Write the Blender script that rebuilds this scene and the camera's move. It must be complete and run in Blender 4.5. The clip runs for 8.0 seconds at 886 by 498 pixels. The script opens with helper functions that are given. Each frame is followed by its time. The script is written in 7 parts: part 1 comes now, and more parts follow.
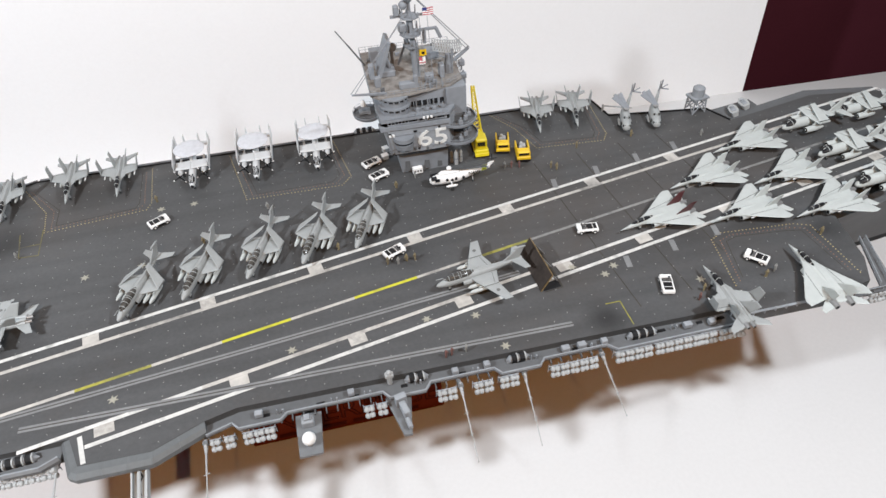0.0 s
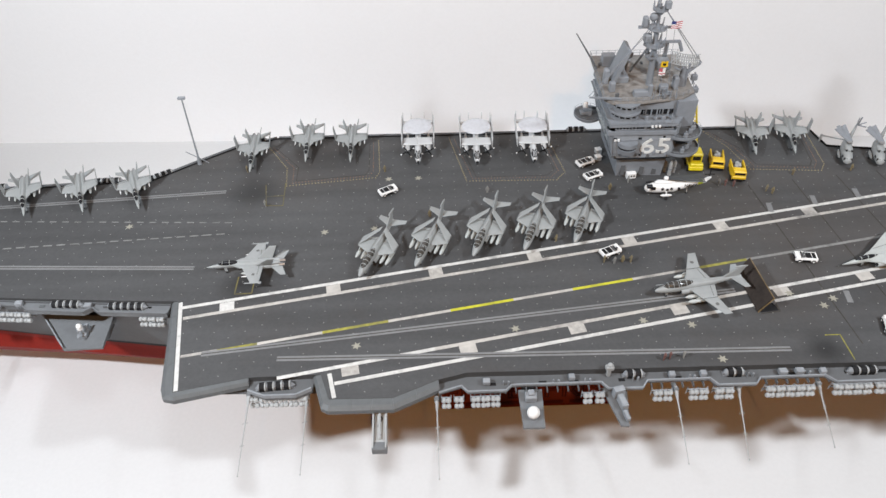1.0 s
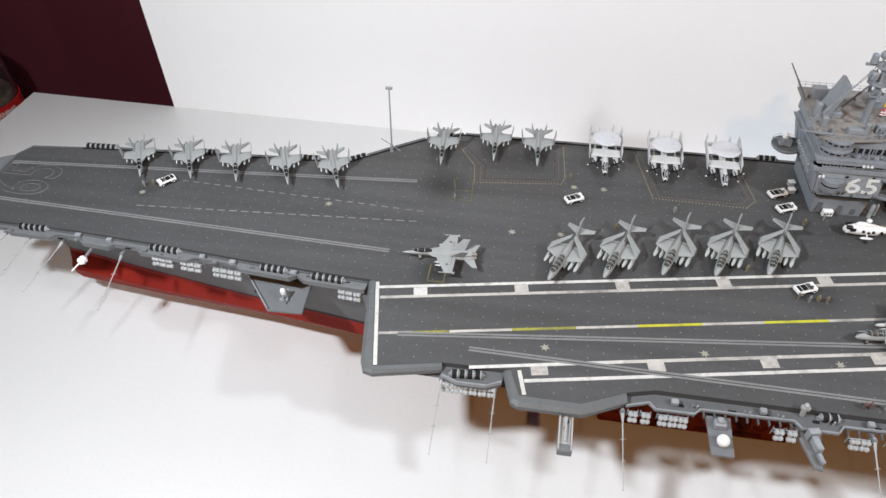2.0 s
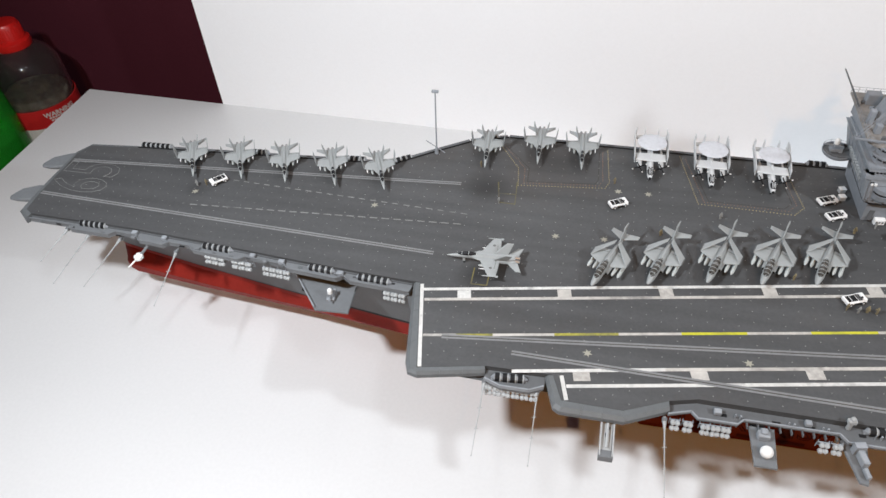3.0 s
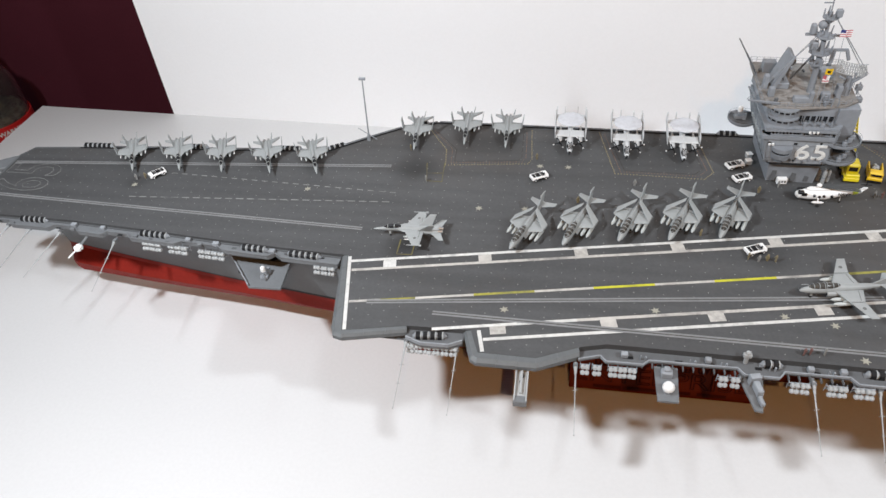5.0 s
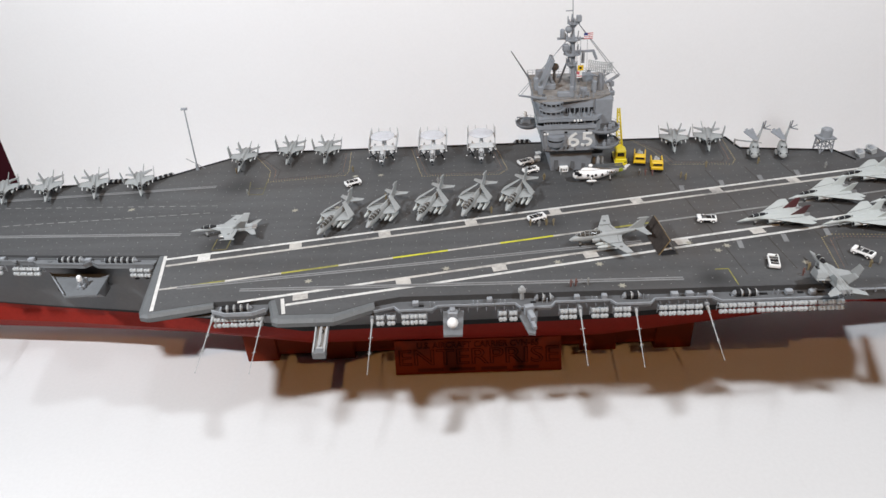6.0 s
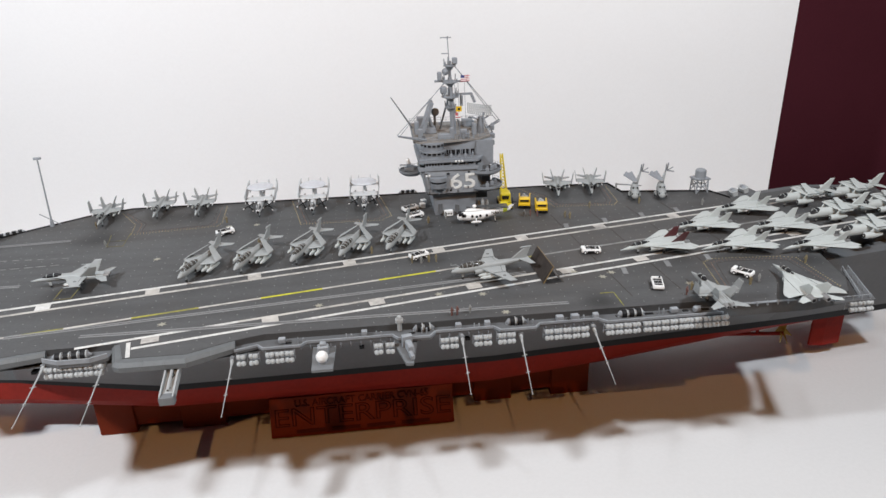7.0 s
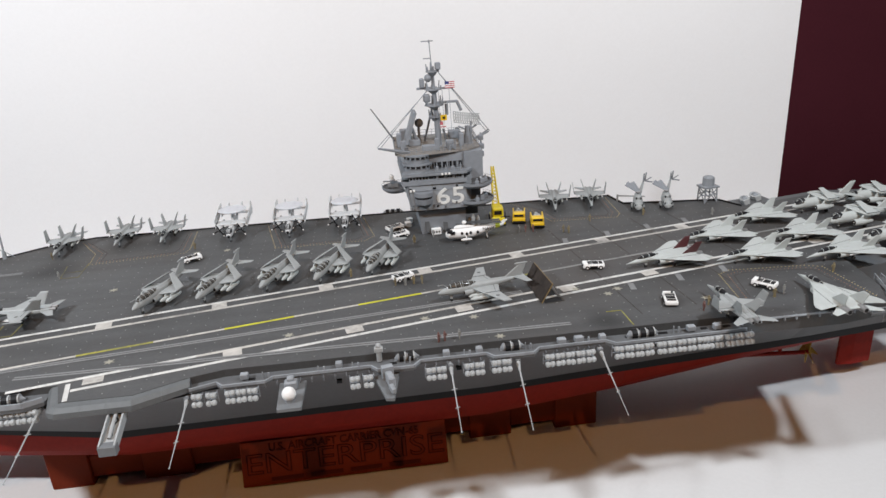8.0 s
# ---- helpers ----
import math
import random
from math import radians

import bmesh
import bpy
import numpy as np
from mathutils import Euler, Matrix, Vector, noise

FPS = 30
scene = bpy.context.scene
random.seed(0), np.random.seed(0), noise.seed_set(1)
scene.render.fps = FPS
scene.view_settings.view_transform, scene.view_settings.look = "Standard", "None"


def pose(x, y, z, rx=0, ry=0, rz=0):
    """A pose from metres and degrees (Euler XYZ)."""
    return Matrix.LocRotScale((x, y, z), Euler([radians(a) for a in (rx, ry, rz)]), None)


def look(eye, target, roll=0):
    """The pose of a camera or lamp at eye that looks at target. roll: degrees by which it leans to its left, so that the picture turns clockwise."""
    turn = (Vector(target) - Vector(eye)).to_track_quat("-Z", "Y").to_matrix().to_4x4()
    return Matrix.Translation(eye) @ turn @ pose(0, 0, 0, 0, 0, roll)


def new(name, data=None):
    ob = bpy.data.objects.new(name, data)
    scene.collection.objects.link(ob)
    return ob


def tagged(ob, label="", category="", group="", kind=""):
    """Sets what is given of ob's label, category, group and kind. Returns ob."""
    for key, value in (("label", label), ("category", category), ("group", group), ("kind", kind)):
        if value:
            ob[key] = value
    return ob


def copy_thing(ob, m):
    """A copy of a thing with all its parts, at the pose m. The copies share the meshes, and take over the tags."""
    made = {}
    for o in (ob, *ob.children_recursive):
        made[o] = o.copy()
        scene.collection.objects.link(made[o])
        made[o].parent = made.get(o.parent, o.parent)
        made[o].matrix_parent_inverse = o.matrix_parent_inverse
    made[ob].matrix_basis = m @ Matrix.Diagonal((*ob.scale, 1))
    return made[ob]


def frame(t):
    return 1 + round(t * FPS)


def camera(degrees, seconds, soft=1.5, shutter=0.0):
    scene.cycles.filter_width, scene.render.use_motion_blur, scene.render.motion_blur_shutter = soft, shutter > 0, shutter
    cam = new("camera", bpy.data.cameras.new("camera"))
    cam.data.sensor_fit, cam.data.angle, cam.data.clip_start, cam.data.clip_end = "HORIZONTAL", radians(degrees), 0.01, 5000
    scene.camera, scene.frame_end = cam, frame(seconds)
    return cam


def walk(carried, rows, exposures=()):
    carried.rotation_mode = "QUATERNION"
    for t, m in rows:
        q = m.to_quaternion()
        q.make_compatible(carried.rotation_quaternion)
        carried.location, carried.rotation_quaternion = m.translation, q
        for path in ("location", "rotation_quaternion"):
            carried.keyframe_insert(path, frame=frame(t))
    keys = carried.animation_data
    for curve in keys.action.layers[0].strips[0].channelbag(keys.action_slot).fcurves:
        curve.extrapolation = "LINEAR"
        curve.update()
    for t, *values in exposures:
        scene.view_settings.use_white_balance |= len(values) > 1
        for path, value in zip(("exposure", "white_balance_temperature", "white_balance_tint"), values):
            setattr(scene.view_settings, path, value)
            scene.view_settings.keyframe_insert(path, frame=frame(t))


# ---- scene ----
CM = 0.01   # the plan is drawn in centimetres: x towards the stern, y to starboard, z up from the table
cam = camera(65.4, 8.0)
PATH = [  # seconds, eye in cm, turn in degrees
    (0, 21.29, -24.04, 35.72, 47.48, 2.56, -12.97),
    (0.2, 20.21, -24.17, 36.07, 47.52, 2.29, -12.34),
    (0.5, 18.44, -24.21, 36.62, 46.88, 2.05, -8.19),
    (0.7, 16.70, -24.59, 37.12, 46.98, 1.81, -5.96),
    (1, 14.39, -24.74, 37.53, 46.95, 1.53, -1.31),
    (1.2, 12.91, -25.09, 37.93, 47.02, 1.19, 1.03),
    (1.5, 11.18, -25.09, 38.23, 46.92, 0.70, 4.20),
    (1.7, 9.83, -25.48, 38.50, 47.16, 0.99, 6.37),
    (2, 8.84, -25.71, 38.68, 46.92, 1.20, 9.29),
    (2.2, 8.48, -25.87, 38.88, 46.76, 1.55, 10.45),
    (3.3, 8.43, -25.70, 39.73, 46.22, 2.73, 12.18),
    (3.5, 8.56, -25.71, 39.74, 46.29, 2.60, 11.96),
    (4, 8.76, -25.69, 39.65, 46.10, 3.03, 11.91),
    (4.2, 8.88, -25.74, 39.56, 46.13, 3.11, 12.04),
    (5.3, 14.43, -31.18, 37.46, 49.45, 3.47, 7.38),
    (5.5, 15.78, -33.27, 36.73, 50.50, 3.09, 5.78),
    (6, 19.25, -35.70, 33.10, 57.80, 3.05, 0.58),
    (6.5, 21.04, -35.97, 29.72, 64.20, 2.02, -4.37),
    (6.7, 21.14, -35.79, 29.06, 65.49, 1.83, -5.44),
    (7, 21.32, -35.50, 28.05, 66.35, 1.58, -6.49),
    (7.2, 21.26, -35.31, 27.60, 67.15, 1.88, -7.29),
    (7.3, 21.23, -35.16, 27.36, 67.28, 2.04, -6.39),
    (7.4, 21.23, -35.06, 27.14, 67.77, 2.18, -6.19),
    (7.5, 21.25, -34.94, 26.90, 68.97, 2.34, -7.05),
    (8, 22.42, -32.04, 25.75, 68.93, 3.18, -7.14),
]
walk(cam, [(t, pose(x * CM, y * CM, z * CM, rx, ry, rz)) for t, x, y, z, rx, ry, rz in PATH],
     exposures=[(0, 0.27), (0.8, 0.14), (4.2, 0.14), (5.5, 0.12), (6.5, 0.09), (8, 0.02)])

# ---- light: a dim room, two cool desk lamps, a ceiling lamp and a small warm one in front of the table ----
world = bpy.data.worlds.new("room")
world.use_nodes = True
world.node_tree.nodes["Background"].inputs["Color"].default_value = (1.0, 0.62, 0.44, 1)
world.node_tree.nodes["Background"].inputs["Strength"].default_value = 0.006
scene.world = world


def area_lamp(name, x, y, z, tx, ty, tz, size, watts, colour, beam=180):
    data = bpy.data.lights.new(name, "AREA")
    data.shape, data.size, data.energy, data.color = "DISK", size * CM, watts, colour
    data.spread = radians(beam)
    ob = new(name, data)
    ob.matrix_world = look((x * CM, y * CM, z * CM), (tx * CM, ty * CM, tz * CM))
    return ob


area_lamp("desk_lamp", -20, -21.5, 52, 2, 8, 8, 3.4, 3.55, (0.885, 0.94, 1.0))
area_lamp("desk_lamp", 53.5, -23, 54, 38, 8, 8, 3.4, 2.35, (0.87, 0.935, 1.0))
area_lamp("ceiling_lamp", 42, -36, 118, 34, 5, 8, 12, 1.6, (0.88, 0.94, 1.0))
area_lamp("warm_lamp", 21.5, -65, 80, 22, 5, 8, 1.6, 2.0, (1.0, 0.50, 0.16))


# ---- materials ----
def material(name, base, rough=0.6, metal=0.0, vary=0.12, grain=40.0, stain=6.0, bump=0.15, shine=0.5):
    """A painted or raw surface: base colour varied at two scales, fine relief. grain and stain: repeats per decimetre."""
    m = bpy.data.materials.new(name)
    m.use_nodes = True
    nodes, links = m.node_tree.nodes, m.node_tree.links
    bsdf = nodes["Principled BSDF"]
    bsdf.inputs["Roughness"].default_value, bsdf.inputs["Metallic"].default_value = rough, metal
    bsdf.inputs["Specular IOR Level"].default_value = shine
    place = nodes.new("ShaderNodeTexCoord")
    fine, wide = nodes.new("ShaderNodeTexNoise"), nodes.new("ShaderNodeTexNoise")
    fine.inputs["Scale"].default_value, wide.inputs["Scale"].default_value = grain * 10, stain * 10
    fine.inputs["Detail"].default_value, wide.inputs["Detail"].default_value = 3, 4
    both = nodes.new("ShaderNodeMath")
    both.operation = "ADD"
    ramp = nodes.new("ShaderNodeMapRange")
    ramp.inputs["From Min"].default_value, ramp.inputs["From Max"].default_value = 0.6, 1.4
    ramp.inputs["To Min"].default_value, ramp.inputs["To Max"].default_value = 1 - vary, 1 + vary
    mix = nodes.new("ShaderNodeVectorMath")
    mix.operation = "SCALE"
    mix.inputs[0].default_value = base
    for n in (fine, wide):
        links.new(place.outputs["Object"], n.inputs["Vector"])
    links.new(fine.outputs["Fac"], both.inputs[0])
    links.new(wide.outputs["Fac"], both.inputs[1])
    links.new(both.outputs[0], ramp.inputs["Value"])
    links.new(ramp.outputs[0], mix.inputs["Scale"])
    links.new(mix.outputs[0], bsdf.inputs["Base Color"])
    if bump:
        relief = nodes.new("ShaderNodeBump")
        relief.inputs["Strength"].default_value, relief.inputs["Distance"].default_value = bump, 0.0003
        links.new(fine.outputs["Fac"], relief.inputs["Height"])
        links.new(relief.outputs[0], bsdf.inputs["Normal"])
    return m


TABLE = material("white_laminate", (0.67, 0.67, 0.67), 0.4, vary=0.035, stain=0.5, bump=0.02)
BOARD = material("white_board", (0.865, 0.865, 0.87), 0.75, vary=0.02, stain=0.5, bump=0.05)
PLUM = material("plum_wall_paint", (0.094, 0.0205, 0.0325), 0.8, vary=0.08, stain=1.5, shine=0.12)
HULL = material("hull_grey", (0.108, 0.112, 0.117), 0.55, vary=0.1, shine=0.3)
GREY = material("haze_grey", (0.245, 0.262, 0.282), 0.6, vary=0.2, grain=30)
RED = material("hull_red", (0.22, 0.018, 0.012), 0.55, vary=0.14, shine=0.1)
BLACK = material("boot_black", (0.012, 0.012, 0.013), 0.6, shine=0.2)
STAND = material("printed_rust_plastic", (0.15, 0.020, 0.006), 0.7, shine=0.12, vary=0.1, grain=60)
DOT = material("dot_yellow", (0.45, 0.36, 0.17), 0.8)
DOT_RED = material("dot_rust", (0.36, 0.17, 0.09), 0.8)
DOT_PALE = material("dot_pale", (0.30, 0.30, 0.29), 0.7)
STAR = material("star_yellow", (0.30, 0.29, 0.24), 0.8)
SOOT = material("soot_brown", (0.032, 0.024, 0.020), 0.75, vary=0.5, stain=14)
TRACK = material("catapult_track_grey", (0.18, 0.184, 0.187), 0.6, vary=0.15)
def rubbed(m, under, amount, scale):
    """Lets the colour below show through in worn patches; amount: 0 none, 1 nearly all."""
    nodes, links = m.node_tree.nodes, m.node_tree.links
    bsdf = nodes["Principled BSDF"]
    was = bsdf.inputs["Base Color"].links[0].from_socket
    wear, place = nodes.new("ShaderNodeTexNoise"), nodes.new("ShaderNodeTexCoord")
    wear.inputs["Scale"].default_value, wear.inputs["Detail"].default_value, wear.inputs["Roughness"].default_value = scale * 10, 6, 0.7
    edge = nodes.new("ShaderNodeMapRange")
    edge.inputs["From Min"].default_value, edge.inputs["From Max"].default_value = 0.62 - amount * 0.3, 0.82 - amount * 0.3
    edge.inputs["To Max"].default_value = 0.85
    mix = nodes.new("ShaderNodeMix")
    mix.data_type = "RGBA"
    mix.inputs["B"].default_value = (*under, 1)
    links.new(place.outputs["Object"], wear.inputs["Vector"])
    links.new(wear.outputs["Fac"], edge.inputs["Value"])
    links.new(edge.outputs[0], mix.inputs["Factor"])
    links.new(was, mix.inputs["A"])
    links.new(mix.outputs["Result"], bsdf.inputs["Base Color"])
    return m


DECK_GREY = (0.060, 0.061, 0.0628)
LINE_FAINT = rubbed(material("line_white_faint", (0.20, 0.20, 0.195), 0.8, vary=0.3), DECK_GREY, 0.4, 4)
YELLOW_FAINT = rubbed(material("line_yellow_faint", (0.15, 0.13, 0.05), 0.8, vary=0.3), DECK_GREY, 0.4, 4)
LINE = rubbed(material("line_white", (0.55, 0.545, 0.525), 0.8, vary=0.2, grain=30, stain=5), DECK_GREY, 0.25, 5)
LINE_WORN = rubbed(material("line_white_worn", (0.44, 0.42, 0.39), 0.8, vary=0.25, grain=30, stain=4), DECK_GREY, 0.4, 3)
YELLOW = rubbed(material("line_yellow", (0.47, 0.455, 0.03), 0.8, vary=0.2), DECK_GREY, 0.15, 5)
YELLOW_WORN = rubbed(material("line_yellow_worn", (0.31, 0.29, 0.05), 0.8, vary=0.4, stain=4), DECK_GREY, 0.6, 4)


def deck_paint():
    """Non-skid grey with brownish smears, wheel streaks along the landing area and sooty spots."""
    m = rubbed(material("deck_nonskid_grey", DECK_GREY, 0.62, vary=0.16, grain=60, stain=1.6, bump=0.3, shine=0.5), (0.058, 0.051, 0.047), 0.35, 0.55)
    nodes, links = m.node_tree.nodes, m.node_tree.links
    bsdf = nodes["Principled BSDF"]
    colour = bsdf.inputs["Base Color"].links[0].from_socket
    place = nodes.new("ShaderNodeTexCoord")
    turn = nodes.new("ShaderNodeMapping")
    turn.inputs["Rotation"].default_value, turn.inputs["Scale"].default_value = (0, 0, radians(-10.3)), (4, 90, 1)
    streak = nodes.new("ShaderNodeTexNoise")
    streak.inputs["Scale"].default_value, streak.inputs["Detail"].default_value = 1.0, 4
    amount = nodes.new("ShaderNodeMapRange")
    for key, v in (("From Min", 0.35), ("From Max", 0.7), ("To Min", 1.14), ("To Max", 0.84)):
        amount.inputs[key].default_value = v
    links.new(place.outputs["Object"], turn.inputs["Vector"])
    links.new(turn.outputs[0], streak.inputs["Vector"])
    links.new(streak.outputs["Fac"], amount.inputs["Value"])
    factor = amount.outputs[0]
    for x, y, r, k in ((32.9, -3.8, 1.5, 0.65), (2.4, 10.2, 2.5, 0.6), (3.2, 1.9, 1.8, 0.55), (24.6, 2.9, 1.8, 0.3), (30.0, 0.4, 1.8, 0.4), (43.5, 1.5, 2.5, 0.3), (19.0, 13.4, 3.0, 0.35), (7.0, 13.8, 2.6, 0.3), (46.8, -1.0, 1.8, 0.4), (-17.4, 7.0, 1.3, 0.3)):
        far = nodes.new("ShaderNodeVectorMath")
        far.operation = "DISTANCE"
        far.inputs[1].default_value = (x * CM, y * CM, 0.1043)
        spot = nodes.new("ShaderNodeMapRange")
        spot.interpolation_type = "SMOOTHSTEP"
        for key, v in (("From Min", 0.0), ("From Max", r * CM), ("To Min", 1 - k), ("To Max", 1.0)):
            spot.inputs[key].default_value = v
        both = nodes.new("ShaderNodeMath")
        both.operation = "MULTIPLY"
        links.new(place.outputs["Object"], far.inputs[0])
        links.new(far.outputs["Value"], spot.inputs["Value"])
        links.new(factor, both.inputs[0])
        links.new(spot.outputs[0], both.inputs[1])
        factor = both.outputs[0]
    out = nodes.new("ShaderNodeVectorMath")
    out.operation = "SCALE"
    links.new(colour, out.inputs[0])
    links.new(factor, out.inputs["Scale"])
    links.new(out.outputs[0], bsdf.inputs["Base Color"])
    return m


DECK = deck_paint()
JET = material("gull_grey", (0.29, 0.305, 0.305), 0.5, vary=0.09, grain=25, stain=9)
JET_PALE = material("pale_grey", (0.42, 0.445, 0.435), 0.5, vary=0.06, stain=9)
RADAR_WHITE = material("radar_plane_white", (0.56, 0.57, 0.575), 0.5, vary=0.06, stain=9)
FIGHTER_NOSE = material("fighter_nose_grey", (0.36, 0.385, 0.38), 0.5, vary=0.06)
SEAM = material("panel_line_grey", (0.10, 0.105, 0.105), 0.7)
DOME = material("dome_pale_lavender", (0.52, 0.53, 0.56), 0.5, vary=0.12, stain=10)
WHITE = material("model_white", (0.78, 0.78, 0.77), 0.5, vary=0.06)
CANOPY = material("smoked_canopy", (0.012, 0.012, 0.014), 0.45, vary=0.1, bump=0, shine=0.25)
COCKPIT = material("brown_tinted_canopy", (0.055, 0.051, 0.046), 0.18, vary=0.3, stain=30, bump=0)
TYRE = material("tyre_black", (0.02, 0.02, 0.02), 0.8)
CRANE_YELLOW = material("vehicle_yellow", (0.70, 0.45, 0.01), 0.45, vary=0.1)
CRANE_LIME = material("crane_yellow", (0.74, 0.60, 0.015), 0.45, vary=0.12)
SLOT = material("wire_slot_brown", (0.042, 0.036, 0.03), 0.8, vary=0.4)
RUST_EDGE = material("worn_brass_edge", (0.17, 0.115, 0.045), 0.6, vary=0.4)
MAROON = material("dark_maroon", (0.07, 0.018, 0.02), 0.5)
BAND = material("tail_band_yellow", (0.55, 0.62, 0.05), 0.5)
BLADE = material("rotor_blade_grey", (0.075, 0.078, 0.08), 0.6)
LIP = material("deck_lip_grey", (0.105, 0.112, 0.116), 0.6, vary=0.12)
SEAT = material("seat_grey", (0.12, 0.12, 0.12), 0.7)
RAFT = material("raft_pale_grey", (0.34, 0.352, 0.355), 0.55, vary=0.1)
BRASS = material("brass_paint", (0.42, 0.28, 0.05), 0.4, 0.5)
GLASS_DARK = material("dark_window", (0.012, 0.013, 0.015), 0.2, bump=0)
ROOF = material("weathered_roof", (0.23, 0.215, 0.20), 0.75, vary=0.35, stain=8)
NUMBER = material("number_white", (0.66, 0.66, 0.64), 0.7, vary=0.2, stain=12)
FLAG_RED = material("flag_red", (0.46, 0.11, 0.13), 0.7)
FLAG_BLUE = material("flag_blue", (0.03, 0.04, 0.16), 0.7)
# darker copy of the stand plastic: shade along the raised lettering, put into the colour
STAND_SHADE = material("rust_relief_shade", (0.07, 0.010, 0.005), 0.7, shine=0.1)
PLUM_DARK = material("dark_shelf", (0.02, 0.012, 0.012), 0.5)
PAPER = material("label_paper", (0.72, 0.70, 0.66), 0.6)
LABEL_RED = material("label_red", (0.55, 0.02, 0.02), 0.4)
CAP_RED = material("cap_red", (0.62, 0.015, 0.012), 0.35, bump=0)
TOWER = material("tower_grey", (0.22, 0.236, 0.258), 0.6, vary=0.12, grain=30, stain=9)
WALK = material("walkway_grey", (0.14, 0.148, 0.156), 0.6, vary=0.12)
METAL = material("bare_metal", (0.32, 0.32, 0.32), 0.4, 0.6)


def clear_plastic(name, colour, rough, through_it=0.92, bend=1.2):
    m = material(name, colour, rough, vary=0.05, bump=0)
    m.node_tree.nodes["Principled BSDF"].inputs["Transmission Weight"].default_value = through_it
    m.node_tree.nodes["Principled BSDF"].inputs["IOR"].default_value = bend
    return m


CLEAR = clear_plastic("clear_plastic", (0.90, 0.90, 0.87), 0.06, 0.985, 1.45)
GREEN_CLEAR = clear_plastic("green_plastic", (0.04, 0.50, 0.05), 0.12, 0.62)
MURKY = material("murky_contents", (0.12, 0.098, 0.075), 0.6, vary=0.9, grain=12, stain=5)


# ---- building kit (all sizes in cm) ----
def part(name, bm, mat, parent=None, label="", smooth=False):
    """One mesh object from a bmesh drawn in cm, under a thing or a part."""
    bmesh.ops.recalc_face_normals(bm, faces=bm.faces[:])
    me = bpy.data.meshes.new(name)
    for v in bm.verts:
        v.co *= CM
    if smooth:
        for f in bm.faces:
            f.smooth = True
        for e in bm.edges:
            if len(e.link_faces) == 2 and e.calc_face_angle(0) > 0.6:
                e.smooth = False
    bm.to_mesh(me)
    bm.free()
    me.materials.append(mat)
    ob = new(name, me)
    ob.parent = parent
    return tagged(ob, label)


def thing(name, label, category, x=0, y=0, z=0, turn=0, group="", kind=""):
    ob = new(name)
    ob.empty_display_size = 0.005
    ob.matrix_basis = pose(x * CM, y * CM, z * CM, 0, 0, turn)
    return tagged(ob, label, category, group, kind)


def B():
    return bmesh.new()


def box(bm, x, y, z, sx, sy, sz, turn=0, tilt=0, bevel=0.0):
    """A box centred on x, y with its foot at z."""
    m = pose(x, y, z + sz / 2, tilt, 0, turn) @ Matrix.Diagonal((sx, sy, sz, 1))
    made = bmesh.ops.create_cube(bm, size=1, matrix=m)
    if bevel:
        edges = list({e for v in made["verts"] for e in v.link_edges})
        bmesh.ops.bevel(bm, geom=edges, offset=bevel, segments=1, affect="EDGES")
    return bm


def prism(bm, pts, z0, z1, top=None):
    """A polygon pulled up from z0 to z1; top: another outline for the upper end. z0, z1: a number or one for each corner."""
    n = len(pts)
    top = top or pts
    za = z0 if isinstance(z0, (list, tuple)) else [z0] * n
    zb = z1 if isinstance(z1, (list, tuple)) else [z1] * n
    a = [bm.verts.new((p[0], p[1], z)) for p, z in zip(pts, za)]
    b = [bm.verts.new((p[0], p[1], z)) for p, z in zip(top, zb)]
    bm.faces.new(a[::-1])
    bm.faces.new(b)
    for i in range(n):
        bm.faces.new((a[i], a[(i + 1) % n], b[(i + 1) % n], b[i]))
    return bm


def plate(bm, pts, thick=0.04):
    """A flat piece through corners in space, with thickness along its normal."""
    v = [Vector(p) for p in pts]
    n = (v[1] - v[0]).cross(v[2] - v[0]).normalized() * thick / 2
    a, b = [bm.verts.new(p - n) for p in v], [bm.verts.new(p + n) for p in v]
    bm.faces.new(a[::-1])
    bm.faces.new(b)
    for i in range(len(v)):
        bm.faces.new((a[i], a[(i + 1) % len(v)], b[(i + 1) % len(v)], b[i]))
    return bm


def loft(bm, rings, close=True):
    """A skin over rings of equally many points."""
    rows = [[bm.verts.new(p) for p in ring] for ring in rings]
    n = len(rows[0])
    for a, b in zip(rows, rows[1:]):
        for i in range(n):
            bm.faces.new((a[i], a[(i + 1) % n], b[(i + 1) % n], b[i]))
    if close:
        bm.faces.new(rows[0][::-1])
        bm.faces.new(rows[-1])
    return bm


def body(bm, stations, n=10, y0=0.0):
    """A round body along x: stations of x, half width, half height, middle height."""
    loft(bm, [[(x, y0 + w * math.cos(2 * math.pi * k / n), zc + h * math.sin(2 * math.pi * k / n)) for k in range(n)] for x, w, h, zc in stations])
    return bm


def rod(bm, p, q, r=0.03, r2=None, n=6):
    p, q = Vector(p), Vector(q)
    m = Matrix.Translation((p + q) / 2) @ (q - p).to_track_quat("Z", "Y").to_matrix().to_4x4()
    bmesh.ops.create_cone(bm, cap_ends=True, segments=n, radius1=r, radius2=r if r2 is None else r2, depth=(q - p).length, matrix=m)
    return bm


def ball(bm, x, y, z, r, sx=1, sy=1, sz=1, u=10, v=6):
    bmesh.ops.create_uvsphere(bm, u_segments=u, v_segments=v, radius=r, matrix=Matrix.Translation((x, y, z)) @ Matrix.Diagonal((sx, sy, sz, 1)))
    return bm

# ---- the setting ----
D = 10.43                       # the flight deck's height
SLOPE = -0.047                  # the back wall is not quite parallel to the ship


def wall_y(x):
    return 31.55 + SLOPE * x


